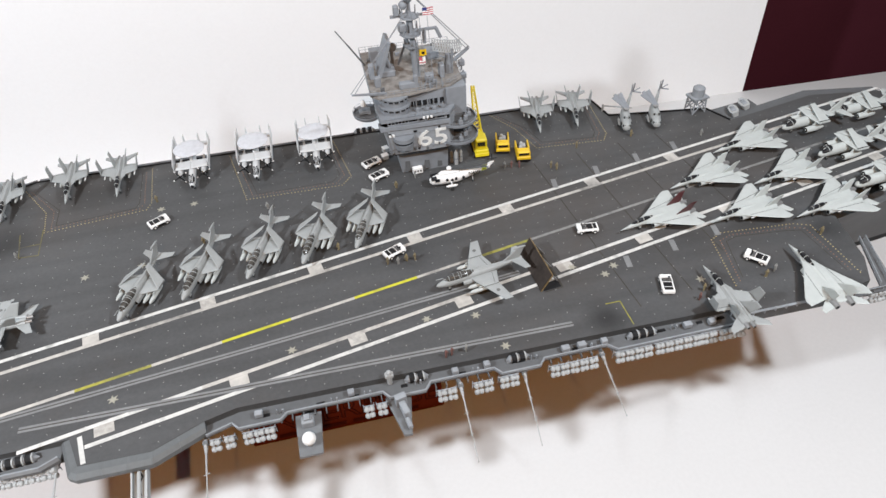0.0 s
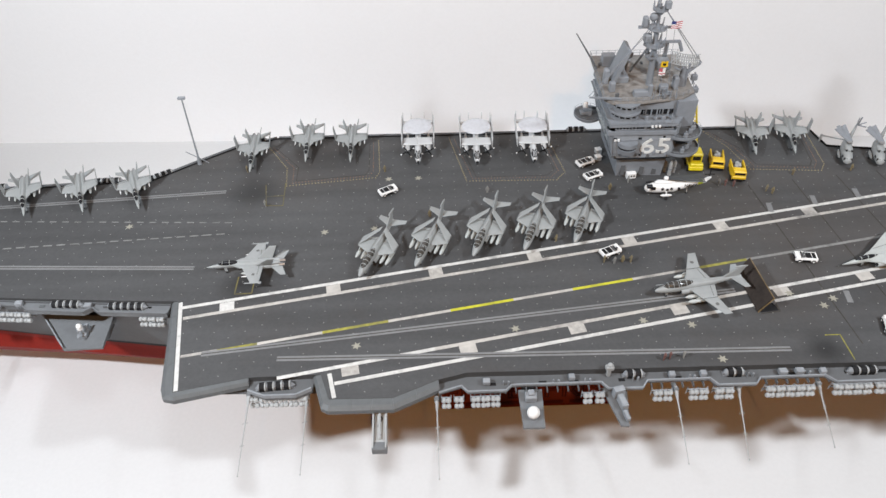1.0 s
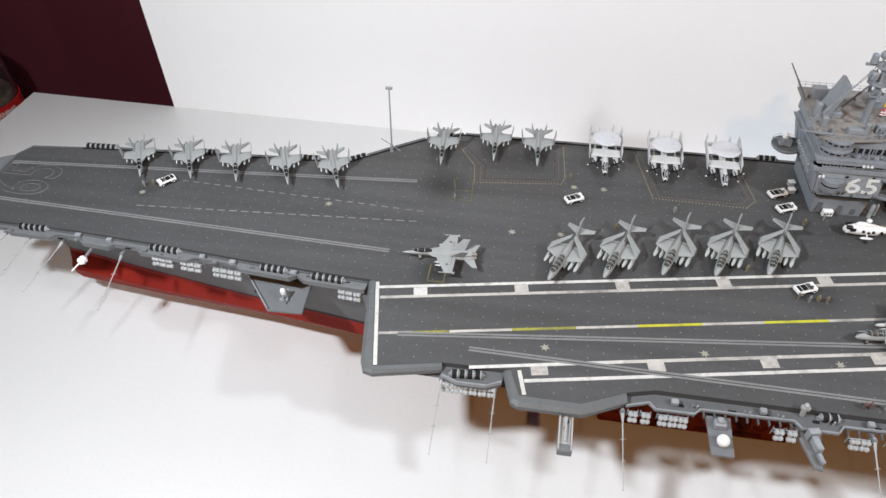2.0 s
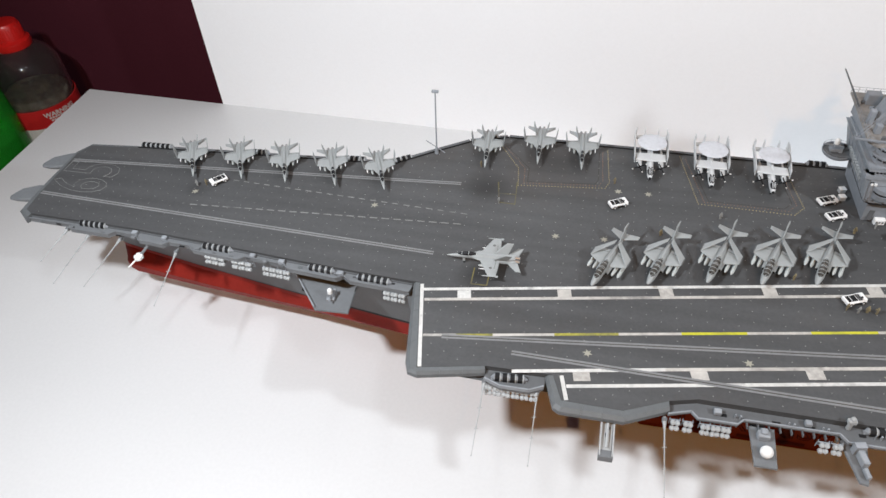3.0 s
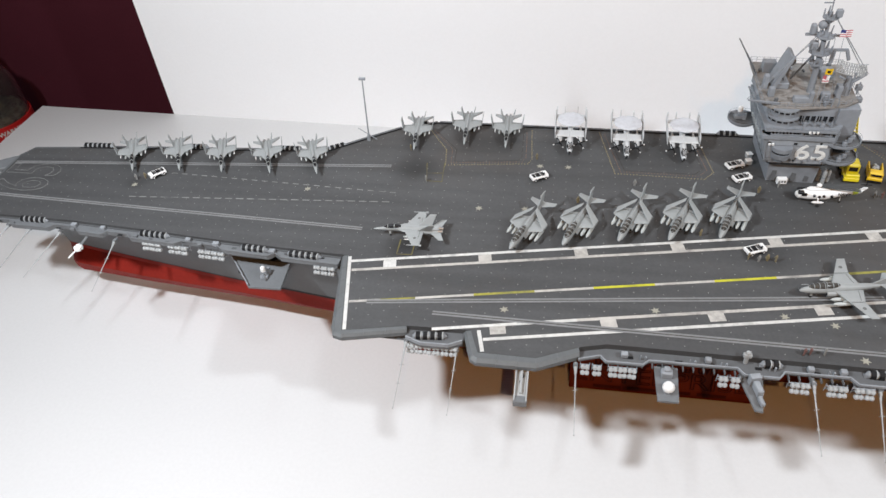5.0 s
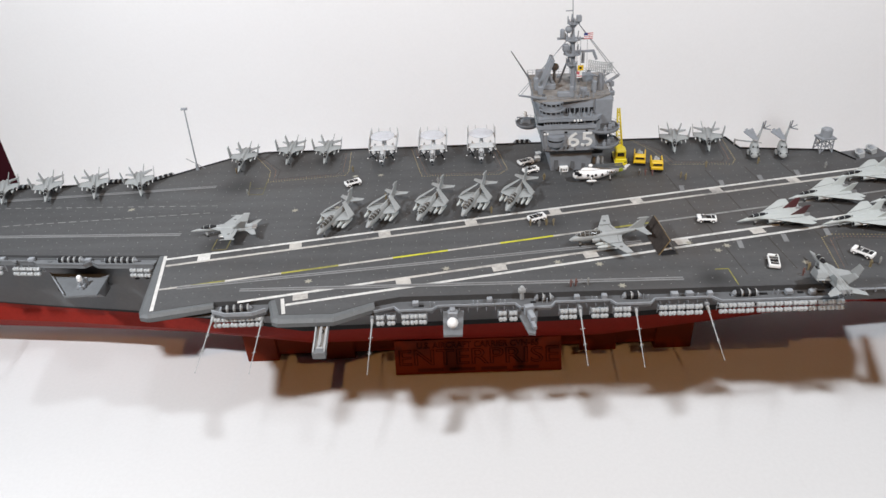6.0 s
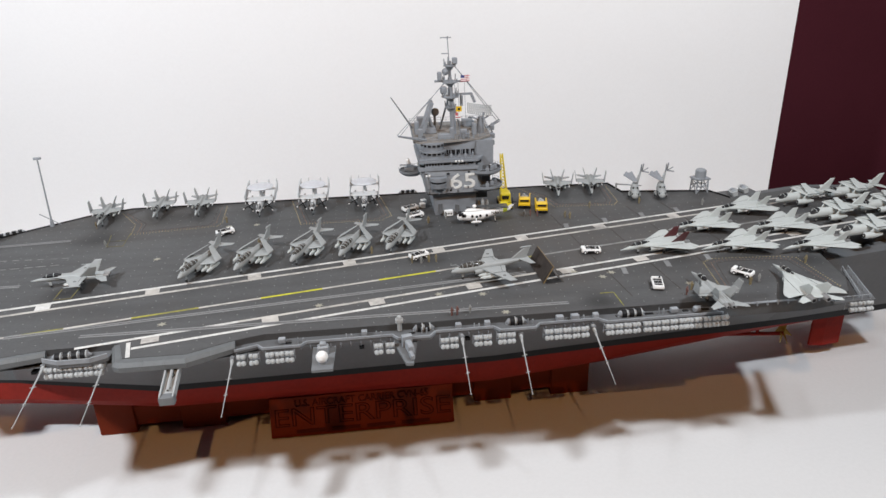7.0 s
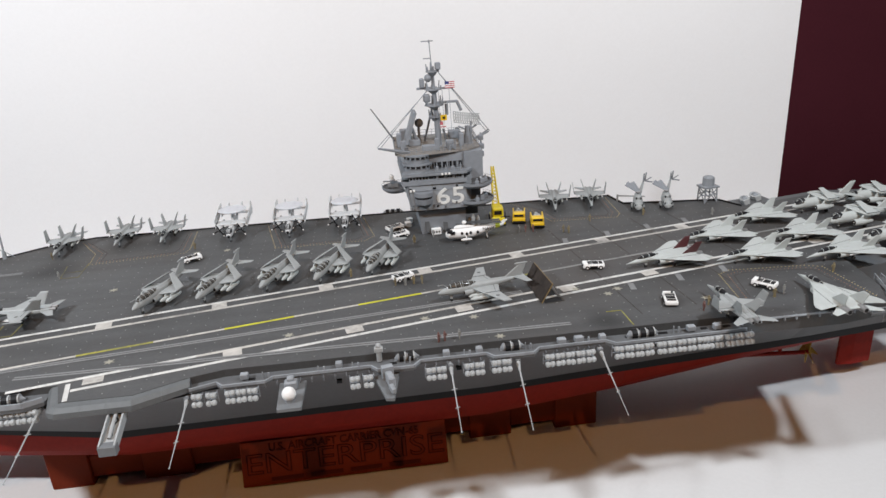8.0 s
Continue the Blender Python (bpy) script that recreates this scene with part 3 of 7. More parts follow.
def strike_fighter(folded=True):
    t = thing("model_strike_fighter", "grey twin-tailed model jet with " + ("wings folded up" if folded else "wings spread") + ", parked on deck", "model aircraft", group="strike fighters on the deck")
    part("fuselage", body(B(), [(1.95, 0.075, 0.08, 0.52), (1.6, 0.115, 0.125, 0.545), (1.1, 0.14, 0.175, 0.575), (0.5, 0.17, 0.2, 0.585), (-0.3, 0.19, 0.19, 0.58), (-1.2, 0.19, 0.16, 0.57), (-1.8, 0.15, 0.12, 0.56)], 14), JET, t, smooth=True)
    part("nose_cone", body(B(), [(2.3, 0.01, 0.01, 0.495), (2.2, 0.03, 0.032, 0.5), (2.08, 0.053, 0.056, 0.51), (1.94, 0.0755, 0.0805, 0.52)], 14), FIGHTER_NOSE, t, smooth=True)
    part("spine", body(B(), [(0.5, 0.08, 0.07, 0.77), (0.0, 0.1, 0.08, 0.74), (-0.8, 0.09, 0.06, 0.72), (-1.6, 0.04, 0.03, 0.68)], 10), JET, t, smooth=True)
    canopy(t, [(1.62, 0.03, 0.02, 0.67), (1.42, 0.1, 0.1, 0.71), (1.15, 0.125, 0.145, 0.735), (0.8, 0.125, 0.145, 0.75), (0.45, 0.07, 0.06, 0.76)], [(1.36, 0.115, 0.125, 0.71), (0.95, 0.13, 0.155, 0.74), (0.5, 0.085, 0.075, 0.76)], CANOPY, JET_PALE, "smoked cockpit canopy")
    for s in (1, -1):
        part("intake_trunk", body(B(), [(0.22, 0.09, 0.12, 0.5), (-0.3, 0.13, 0.15, 0.53), (-1.3, 0.14, 0.14, 0.56), (-1.8, 0.125, 0.125, 0.56)], 10, s * 0.22), JET, t, smooth=True)
        part("intake", box(B(), 0.225, s * 0.24, 0.41, 0.02, 0.13, 0.19, bevel=0.02), BLACK, t)
        n = part("nozzle", rod(B(), (-1.78, s * 0.15, 0.56), (-2.08, s * 0.15, 0.56), 0.125, 0.085, 12), METAL, t)
        part("nozzle_mouth", rod(B(), (-2.081, s * 0.15, 0.56), (-2.089, s * 0.15, 0.56), 0.065, n=10), BLACK, n)
    wing_pair(t, "wing_root", [(1.3, 0.1), (0.75, 0.2), (0.38, 0.4), (-0.2, 0.45), (-0.2, 0.1)], 0.66, 0.045, JET)
    if folded:
        wing_pair(t, "wing", [(0.33, 0.22), (-0.08, 1.06), (-0.8, 1.06), (-0.92, 0.22)], 0.64, 0.065, JET)
        wing_pair(t, "folded_wing_tip", [(-0.08, 1.07, 0.64), (-0.8, 1.07, 0.64), (-0.92, 1.2, 1.34), (-0.46, 1.2, 1.34)], 0, 0.045, JET, "outer wing panel folded upright")
        wing_pair(t, "fold_hinge", [(-0.08, 1.03), (-0.78, 1.03), (-0.78, 1.1), (-0.08, 1.1)], 0.65, 0.05, SEAT)
    else:
        wing_pair(t, "wing", [(0.33, 0.22), (-0.35, 1.55), (-0.82, 1.55), (-0.92, 0.22)], 0.64, 0.065, JET)
        for s in (1, -1):
            m = part("wing_tip_missile", rod(rod(B(), (-0.1, s * 1.58, 0.64), (-0.95, s * 1.58, 0.64), 0.03), (0.0, s * 1.58, 0.64), (-0.1, s * 1.58, 0.64), 0.005, 0.03), JET, t)
            part("missile_fin", plate(B(), [(-0.8, s * 1.5, 0.64), (-0.95, s * 1.5, 0.64), (-0.95, s * 1.66, 0.64), (-0.8, s * 1.66, 0.64)], 0.015), JET, m)
        for s in (1, -1):
            part("insignia", rod(B(), (-0.45, s * 0.95, 0.67), (-0.45, s * 0.95, 0.676), 0.09, n=12), SEAT, t)
    seam_pair(t, (-0.7, 0.3, 0.675), (-0.66, 1.0, 0.672))
    wing_pair(t, "stabilator", [(-1.3, 0.3), (-1.9, 0.98), (-2.2, 0.98), (-1.95, 0.26)], 0.56, 0.045, JET)
    wing_pair(t, "tail_fin", [(-0.5, 0.28, 0.66), (-1.35, 0.28, 0.64), (-1.66, 0.54, 1.34), (-1.26, 0.54, 1.34)], 0, 0.05, JET)
    pods(t, "drop_tank", (0.55, -0.55), 0.35, -0.75, 0.085, 0.4, JET_PALE)
    pods(t, "missile", (0.88, -0.88), 0.25, -0.7, 0.04, 0.48, WHITE)
    undercarriage(t, 1.25, -0.35, 0.36, 0.5)
    return t


def attack_jet(folded=True):
    t = thing("model_attack_jet", "grey blunt-nosed model attack jet with " + ("wings folded over its back" if folded else "wings spread behind a catapult"), "model aircraft", group="attack jets on the deck")
    part("fuselage", body(B(), [(2.38, 0.03, 0.03, 0.54), (2.3, 0.1, 0.1, 0.55), (2.1, 0.16, 0.165, 0.575), (1.7, 0.225, 0.25, 0.61), (1.0, 0.25, 0.29, 0.62), (0.2, 0.24, 0.28, 0.63), (-0.6, 0.19, 0.22, 0.67), (-1.4, 0.12, 0.14, 0.74), (-2.3, 0.055, 0.08, 0.8)], 14), JET, t, smooth=True)
    for s in (1, -1):
        part("engine_intake", body(B(), [(1.05, 0.1, 0.13, 0.47), (0.9, 0.13, 0.16, 0.47), (0.2, 0.15, 0.17, 0.48), (-0.45, 0.12, 0.13, 0.5), (-0.75, 0.08, 0.08, 0.52)], 12, s * 0.26), JET, t, smooth=True)
        part("intake_mouth", rod(B(), (1.055, s * 0.27, 0.47), (1.062, s * 0.27, 0.47), 0.09, n=10), BLACK, t)
    canopy(t, [(1.95, 0.04, 0.03, 0.76), (1.76, 0.155, 0.13, 0.79), (1.5, 0.19, 0.17, 0.82), (1.2, 0.2, 0.18, 0.83)], [(1.73, 0.17, 0.155, 0.785), (1.47, 0.195, 0.185, 0.815), (1.2, 0.215, 0.2, 0.82)], COCKPIT, JET, "smoked front canopy with pale frames")
    canopy(t, [(1.14, 0.2, 0.18, 0.83), (0.85, 0.2, 0.18, 0.83), (0.55, 0.15, 0.12, 0.84), (0.3, 0.05, 0.05, 0.85)], [(1.1, 0.215, 0.2, 0.82), (0.78, 0.205, 0.185, 0.82), (0.5, 0.15, 0.13, 0.83)], COCKPIT, JET, "smoked rear canopy with pale frames")
    part("spine", body(B(), [(0.4, 0.05, 0.05, 0.88), (0.0, 0.1, 0.08, 0.86), (-1.0, 0.08, 0.07, 0.85), (-1.9, 0.04, 0.04, 0.85)], 8), JET, t, smooth=True)
    part("refuelling_probe", rod(rod(B(), (1.85, 0, 0.8), (2.08, 0, 0.98), 0.018), (2.08, 0, 0.98), (2.4, 0, 0.98), 0.018), JET, t)
    wing_pair(t, "wing", [(0.68, 0.2), (0.22, 1.08), (-0.55, 1.08), (-0.8, 0.2)], 0.64, 0.085, JET)
    seam_pair(t, (-0.5, 0.28, 0.686), (-0.36, 1.0, 0.684))
    if folded:
        wing_pair(t, "folded_wing", [(0.22, 1.1, 0.67), (-0.5, 1.1, 0.67), (-1.15, 0.1, 1.2), (-0.78, 0.1, 1.22)], 0, 0.06, JET, "outer wing folded up over the back")
        wing_pair(t, "fold_hinge", [(0.16, 1.04, 0.63), (-0.48, 1.04, 0.63), (-0.48, 1.14, 0.68), (0.16, 1.14, 0.68)], 0, 0.06, SEAT)
    else:
        wing_pair(t, "outer_wing", [(0.22, 1.08), (-0.38, 2.25), (-0.8, 2.25), (-0.55, 1.08)], 0.645, 0.06, JET)
        seam_pair(t, (0.2, 1.09, 0.683), (-0.52, 1.09, 0.683))
        for s in (1, -1):
            part("insignia", rod(B(), (-0.3, s * 1.55, 0.674), (-0.3, s * 1.55, 0.68), 0.1, n=12), SEAT, t)
    part("tail_fin", foil(B(), [(-1.1, 0, 0.82), (-2.15, 0, 0.84), (-2.42, 0, 1.5), (-2.02, 0, 1.5)], 0.07), JET, t)
    part("fin_pod", body(B(), [(-1.75, 0.01, 0.01, 1.52), (-1.9, 0.05, 0.06, 1.53), (-2.35, 0.05, 0.06, 1.53), (-2.5, 0.02, 0.02, 1.53)], 8), JET, t, smooth=True)
    wing_pair(t, "stabiliser", [(-1.65, 0.05), (-2.12, 0.85), (-2.42, 0.85), (-2.28, 0.05)], 0.84, 0.05, JET)
    pods(t, "jamming_pod", (0.58, -0.58, 0.92, -0.92), 0.95, -0.45, 0.105, 0.38, JET_PALE)
    undercarriage(t, 1.7, -0.2, 0.4, 0.5)
    return t


def radar_plane():
    t = thing("model_radar_plane", "white model radar plane with round dome and wings folded back", "model aircraft", group="radar planes by the elevator")
    part("fuselage", body(B(), [(2.2, 0.04, 0.05, 0.56), (2.1, 0.12, 0.13, 0.57), (1.85, 0.185, 0.2, 0.6), (1.4, 0.215, 0.27, 0.64), (0, 0.22, 0.29, 0.66), (-1, 0.17, 0.22, 0.72), (-2.1, 0.06, 0.09, 0.84)], 14), RADAR_WHITE, t, smooth=True)
    part("nose_tip", body(B(), [(2.23, 0.01, 0.01, 0.56), (2.2, 0.045, 0.055, 0.56), (2.13, 0.1, 0.11, 0.566)], 10), BLACK, t, "black nose tip", smooth=True)
    face = part("cockpit_window", body(B(), [(2.0, 0.1, 0.03, 0.72), (1.84, 0.19, 0.12, 0.76), (1.62, 0.21, 0.14, 0.82), (1.5, 0.15, 0.09, 0.85)], 10), CANOPY, t, "dark cockpit windows", smooth=True)
    for y in (-0.085, 0.0, 0.085):
        part("window_frame", box(B(), 1.76, y, 0.76, 0.42, 0.03, 0.19), RADAR_WHITE, face)
    part("eyebrow_window", box(box(B(), 1.42, 0.09, 0.9, 0.12, 0.09, 0.03), 1.42, -0.09, 0.9, 0.12, 0.09, 0.03), BLACK, t)
    wing_pair(t, "wing", [(0.78, 0.0), (0.72, 0.98), (-0.05, 0.98), (-0.12, 0.0)], 0.96, 0.11, RADAR_WHITE)
    for s in (1, -1):
        n = part("engine_nacelle", body(B(), [(1.2, 0.06, 0.06, 0.78), (1.1, 0.12, 0.13, 0.76), (0.9, 0.15, 0.17, 0.75), (0.3, 0.15, 0.19, 0.75), (-0.7, 0.05, 0.07, 0.86)], 12, s * 0.7), RADAR_WHITE, t, smooth=True)
        part("intake_mouth", box(B(), 1.09, s * 0.7, 0.58, 0.06, 0.14, 0.08), BLACK, n)
        blades = rod(B(), (1.18, s * 0.7, 0.78), (1.3, s * 0.7, 0.78), 0.05, 0.015, 8)
        tips = B()
        for k in range(4):
            a = math.pi * k / 2 + 0.5
            c, d = math.cos(a), math.sin(a)
            u, w = -d * 0.035, c * 0.035
            plate(blades, [(1.22, s * 0.7 + u, 0.78 + w), (1.22, s * 0.7 + 0.42 * c + u, 0.78 + 0.42 * d + w), (1.22, s * 0.7 + 0.42 * c - u, 0.78 + 0.42 * d - w), (1.22, s * 0.7 - u, 0.78 - w)], 0.025)
            plate(tips, [(1.22, s * 0.7 + 0.42 * c + u, 0.78 + 0.42 * d + w), (1.22, s * 0.7 + 0.52 * c + u, 0.78 + 0.52 * d + w), (1.22, s * 0.7 + 0.52 * c - u, 0.78 + 0.52 * d - w), (1.22, s * 0.7 + 0.42 * c - u, 0.78 + 0.42 * d - w)], 0.026)
        p = part("propeller", blades, BLACK, n, "dark four-bladed propeller with white tips")
        part("white_tip", tips, WHITE, t)
        part("folded_wing", foil(B(), [(0.75, s * 1.04, 0.72), (0.72, s * 1.06, 1.3), (-1.9, s * 1.1, 1.62), (-2.0, s * 1.08, 1.1)], 0.08), RADAR_WHITE, t, "outer wing folded back on edge")
        part("fold_hinge", box(B(), 0.35, s * 1.0, 0.88, 0.7, 0.08, 0.12, bevel=0.02), SEAT, t)
    wing_pair(t, "tailplane", [(-1.6, 0.0), (-1.65, 1.02), (-2.1, 1.02), (-2.15, 0.0)], 1.0, 0.06, RADAR_WHITE)
    for y in (1.02, 0.45, -0.45, -1.02):
        part("tail_fin", foil(B(), [(-1.55, y, 0.8 if abs(y) > 0.5 else 1.0), (-1.75, y, 1.72), (-2.1, y, 1.72), (-2.15, y, 0.8 if abs(y) > 0.5 else 1.0)], 0.05), RADAR_WHITE, t)
    part("dome_pylon", foil(B(), [(0.1, 0, 0.9), (-0.05, 0, 1.62), (-0.6, 0, 1.62), (-0.75, 0, 0.9)], 0.14), RADAR_WHITE, t)
    part("radar_dome", loft(B(), [[(-0.4 + r * math.cos(2 * math.pi * k / 32), r * math.sin(2 * math.pi * k / 32), z) for k in range(32)] for r, z in ((0.4, 1.55), (0.8, 1.59), (0.93, 1.64), (0.95, 1.67), (0.9, 1.7), (0.65, 1.75), (0.3, 1.775), (0.08, 1.78))]), DOME, t, "flat round radar dome", smooth=True)
    undercarriage(t, 1.6, 0.1, 0.7, 0.6)
    return t


def patrol_jet():
    t = thing("model_patrol_jet", "pale grey model patrol jet with pod engines and folded wings", "model aircraft", group="patrol jets parked aft")
    part("fuselage", body(B(), [(2.12, 0.05, 0.05, 0.52), (2.0, 0.16, 0.17, 0.54), (1.75, 0.25, 0.28, 0.6), (1.3, 0.29, 0.34, 0.65), (0, 0.29, 0.35, 0.67), (-0.9, 0.2, 0.24, 0.76), (-1.6, 0.12, 0.15, 0.84), (-2.1, 0.05, 0.08, 0.9)], 14), JET_PALE, t, smooth=True)
    face = part("cockpit_window", body(B(), [(1.98, 0.13, 0.04, 0.67), (1.82, 0.24, 0.14, 0.755), (1.55, 0.285, 0.165, 0.855), (1.4, 0.2, 0.1, 0.925)], 12), CANOPY, t, "dark wraparound cockpit windows", smooth=True)
    part("window_frame", box(B(), 1.7, 0, 0.84, 0.36, 0.03, 0.1), JET_PALE, face)
    part("window_frame", arch(B(), 1.64, 0.275, 0.17, 0.82, 0.03), JET_PALE, face)
    wing_pair(t, "wing", [(0.48, 0.0), (0.35, 1.0), (-0.45, 1.0), (-0.58, 0.0)], 1.0, 0.1, JET_PALE)
    part("folded_wing", foil(B(), [(0.35, 1.0, 1.06), (-0.45, 1.0, 1.06), (-0.6, -0.75, 1.32), (-0.25, -0.75, 1.32)], 0.07), JET_PALE, t, "outer wing folded across the back")
    part("folded_wing", foil(B(), [(0.2, -1.0, 1.06), (-0.5, -1.0, 1.06), (-1.0, 0.7, 1.2), (-0.65, 0.75, 1.2)], 0.07), JET_PALE, t, "outer wing folded across the back")
    part("hinge_seam", plate(B(), [(0.36, 0.9, 1.1), (-0.46, 0.9, 1.1), (-0.46, 0.95, 1.11), (0.36, 0.95, 1.11)], 0.03), BLACK, t)
    for s in (1, -1):
        pod = part("engine_pod", loft(B(), [[(x, s * 0.7 + r * math.cos(2 * math.pi * k / 16), 0.53 + r * math.sin(2 * math.pi * k / 16)) for k in range(16)] for x, r in ((0.97, 0.15), (0.95, 0.175), (0.82, 0.2), (0.3, 0.19), (-0.1, 0.13), (-0.3, 0.09))]), JET_PALE, t, smooth=True)
        part("engine_intake", rod(B(), (0.968, s * 0.7, 0.53), (0.978, s * 0.7, 0.53), 0.14, n=14), BLACK, pod, "dark engine intake")
        part("spinner", rod(B(), (0.978, s * 0.7, 0.53), (1.02, s * 0.7, 0.53), 0.045, 0.01, 8), JET_PALE, pod)
        part("pylon", foil(B(), [(0.6, s * 0.7, 0.7), (-0.1, s * 0.7, 0.68), (-0.2, s * 0.7, 0.98), (0.4, s * 0.7, 0.98)], 0.07), JET_PALE, t)
    part("tail_fin", foil(B(), [(-1.0, 0, 0.92), (-1.95, 0, 0.95), (-2.35, 0, 1.8), (-1.98, 0, 1.8)], 0.07), JET_PALE, t)
    wing_pair(t, "stabiliser", [(-1.5, 0.05), (-2.0, 1.0), (-2.28, 1.0), (-2.15, 0.05)], 0.98, 0.05, JET_PALE)
    undercarriage(t, 1.4, -0.1, 0.4, 0.5)
    return t


def swing_wing_fighter(dark=False):
    t = thing("model_swing_wing_fighter", "pale grey model fighter with swept wings" + (" and dark maroon tail fins" if dark else " and twin fins"), "model aircraft", group="swing-wing fighters parked aft")
    part("fuselage", body(B(), [(2.0, 0.085, 0.09, 0.57), (1.6, 0.125, 0.15, 0.605), (1.1, 0.155, 0.2, 0.635), (0.4, 0.18, 0.2, 0.635), (-0.6, 0.16, 0.12, 0.62), (-1.7, 0.08, 0.05, 0.6)], 14), JET_PALE, t, smooth=True)
    part("nose_cone", body(B(), [(2.45, 0.01, 0.01, 0.535), (2.3, 0.035, 0.037, 0.545), (2.15, 0.062, 0.066, 0.558), (1.99, 0.0855, 0.0905, 0.57)], 14), FIGHTER_NOSE, t, smooth=True)
    canopy(t, [(1.75, 0.03, 0.02, 0.72), (1.5, 0.1, 0.11, 0.76), (1.2, 0.12, 0.14, 0.785), (0.85, 0.12, 0.14, 0.79), (0.45, 0.05, 0.05, 0.8)], [(1.45, 0.115, 0.13, 0.755), (1.08, 0.128, 0.152, 0.785), (0.62, 0.095, 0.1, 0.795)], CANOPY, JET_PALE, "long smoked canopy")
    for s in (1, -1):
        part("engine_nacelle", body(B(), [(0.62, 0.12, 0.14, 0.5), (0.3, 0.16, 0.15, 0.51), (-0.8, 0.19, 0.14, 0.54), (-1.7, 0.185, 0.16, 0.57)], 12, s * 0.4), JET_PALE, t, smooth=True)
        part("intake", box(B(), 0.625, s * 0.4, 0.4, 0.02, 0.17, 0.2, bevel=0.015), BLACK, t)
        n = part("nozzle", rod(B(), (-2.12, s * 0.4, 0.57), (-1.68, s * 0.4, 0.57), 0.13, 0.185, 14), METAL, t)
        part("nozzle_mouth", rod(B(), (-2.13, s * 0.4, 0.57), (-2.122, s * 0.4, 0.57), 0.1, n=10), BLACK, n)
        part("missile", rod(rod(B(), (0.1, s * 0.68, 0.55), (-0.7, s * 0.68, 0.55), 0.035), (0.24, s * 0.68, 0.55), (0.1, s * 0.68, 0.55), 0.005, 0.035), WHITE, t)
    part("back", foil(B(), [(0.95, 0.2, 0.7), (0.95, -0.2, 0.7), (0.3, -0.55, 0.7), (-1.6, -0.62, 0.68), (-1.9, -0.2, 0.62), (-1.9, 0.2, 0.62), (-1.6, 0.62, 0.68), (0.3, 0.55, 0.7)], 0.14, 0.3), JET_PALE, t)
    wing_pair(t, "wing", [(1.35, 0.13), (0.45, 0.52), (-1.25, 1.58), (-1.5, 1.66), (-1.82, 1.6), (-1.55, 0.5), (0.2, 0.3)], 0.68, 0.06, JET_PALE)
    seam_pair(t, (0.25, 0.58, 0.712), (-1.45, 0.78, 0.71))
    wing_pair(t, "stabilator", [(-1.45, 0.56), (-2.05, 1.2), (-2.32, 1.14), (-2.1, 0.54)], 0.57, 0.045, JET_PALE)
    wing_pair(t, "tail_fin", [(-0.75, 0.42, 0.7), (-1.75, 0.42, 0.66), (-2.0, 0.52, 1.32), (-1.6, 0.52, 1.32)], 0, 0.05, MAROON if dark else JET_PALE, "dark maroon tail fin" if dark else "")
    for piece in t.children_recursive:
        piece.data.transform(Matrix.Translation((0, 0, -0.13 * CM)))
    undercarriage(t, 1.2, -0.3, 0.5, 0.38)
    return t


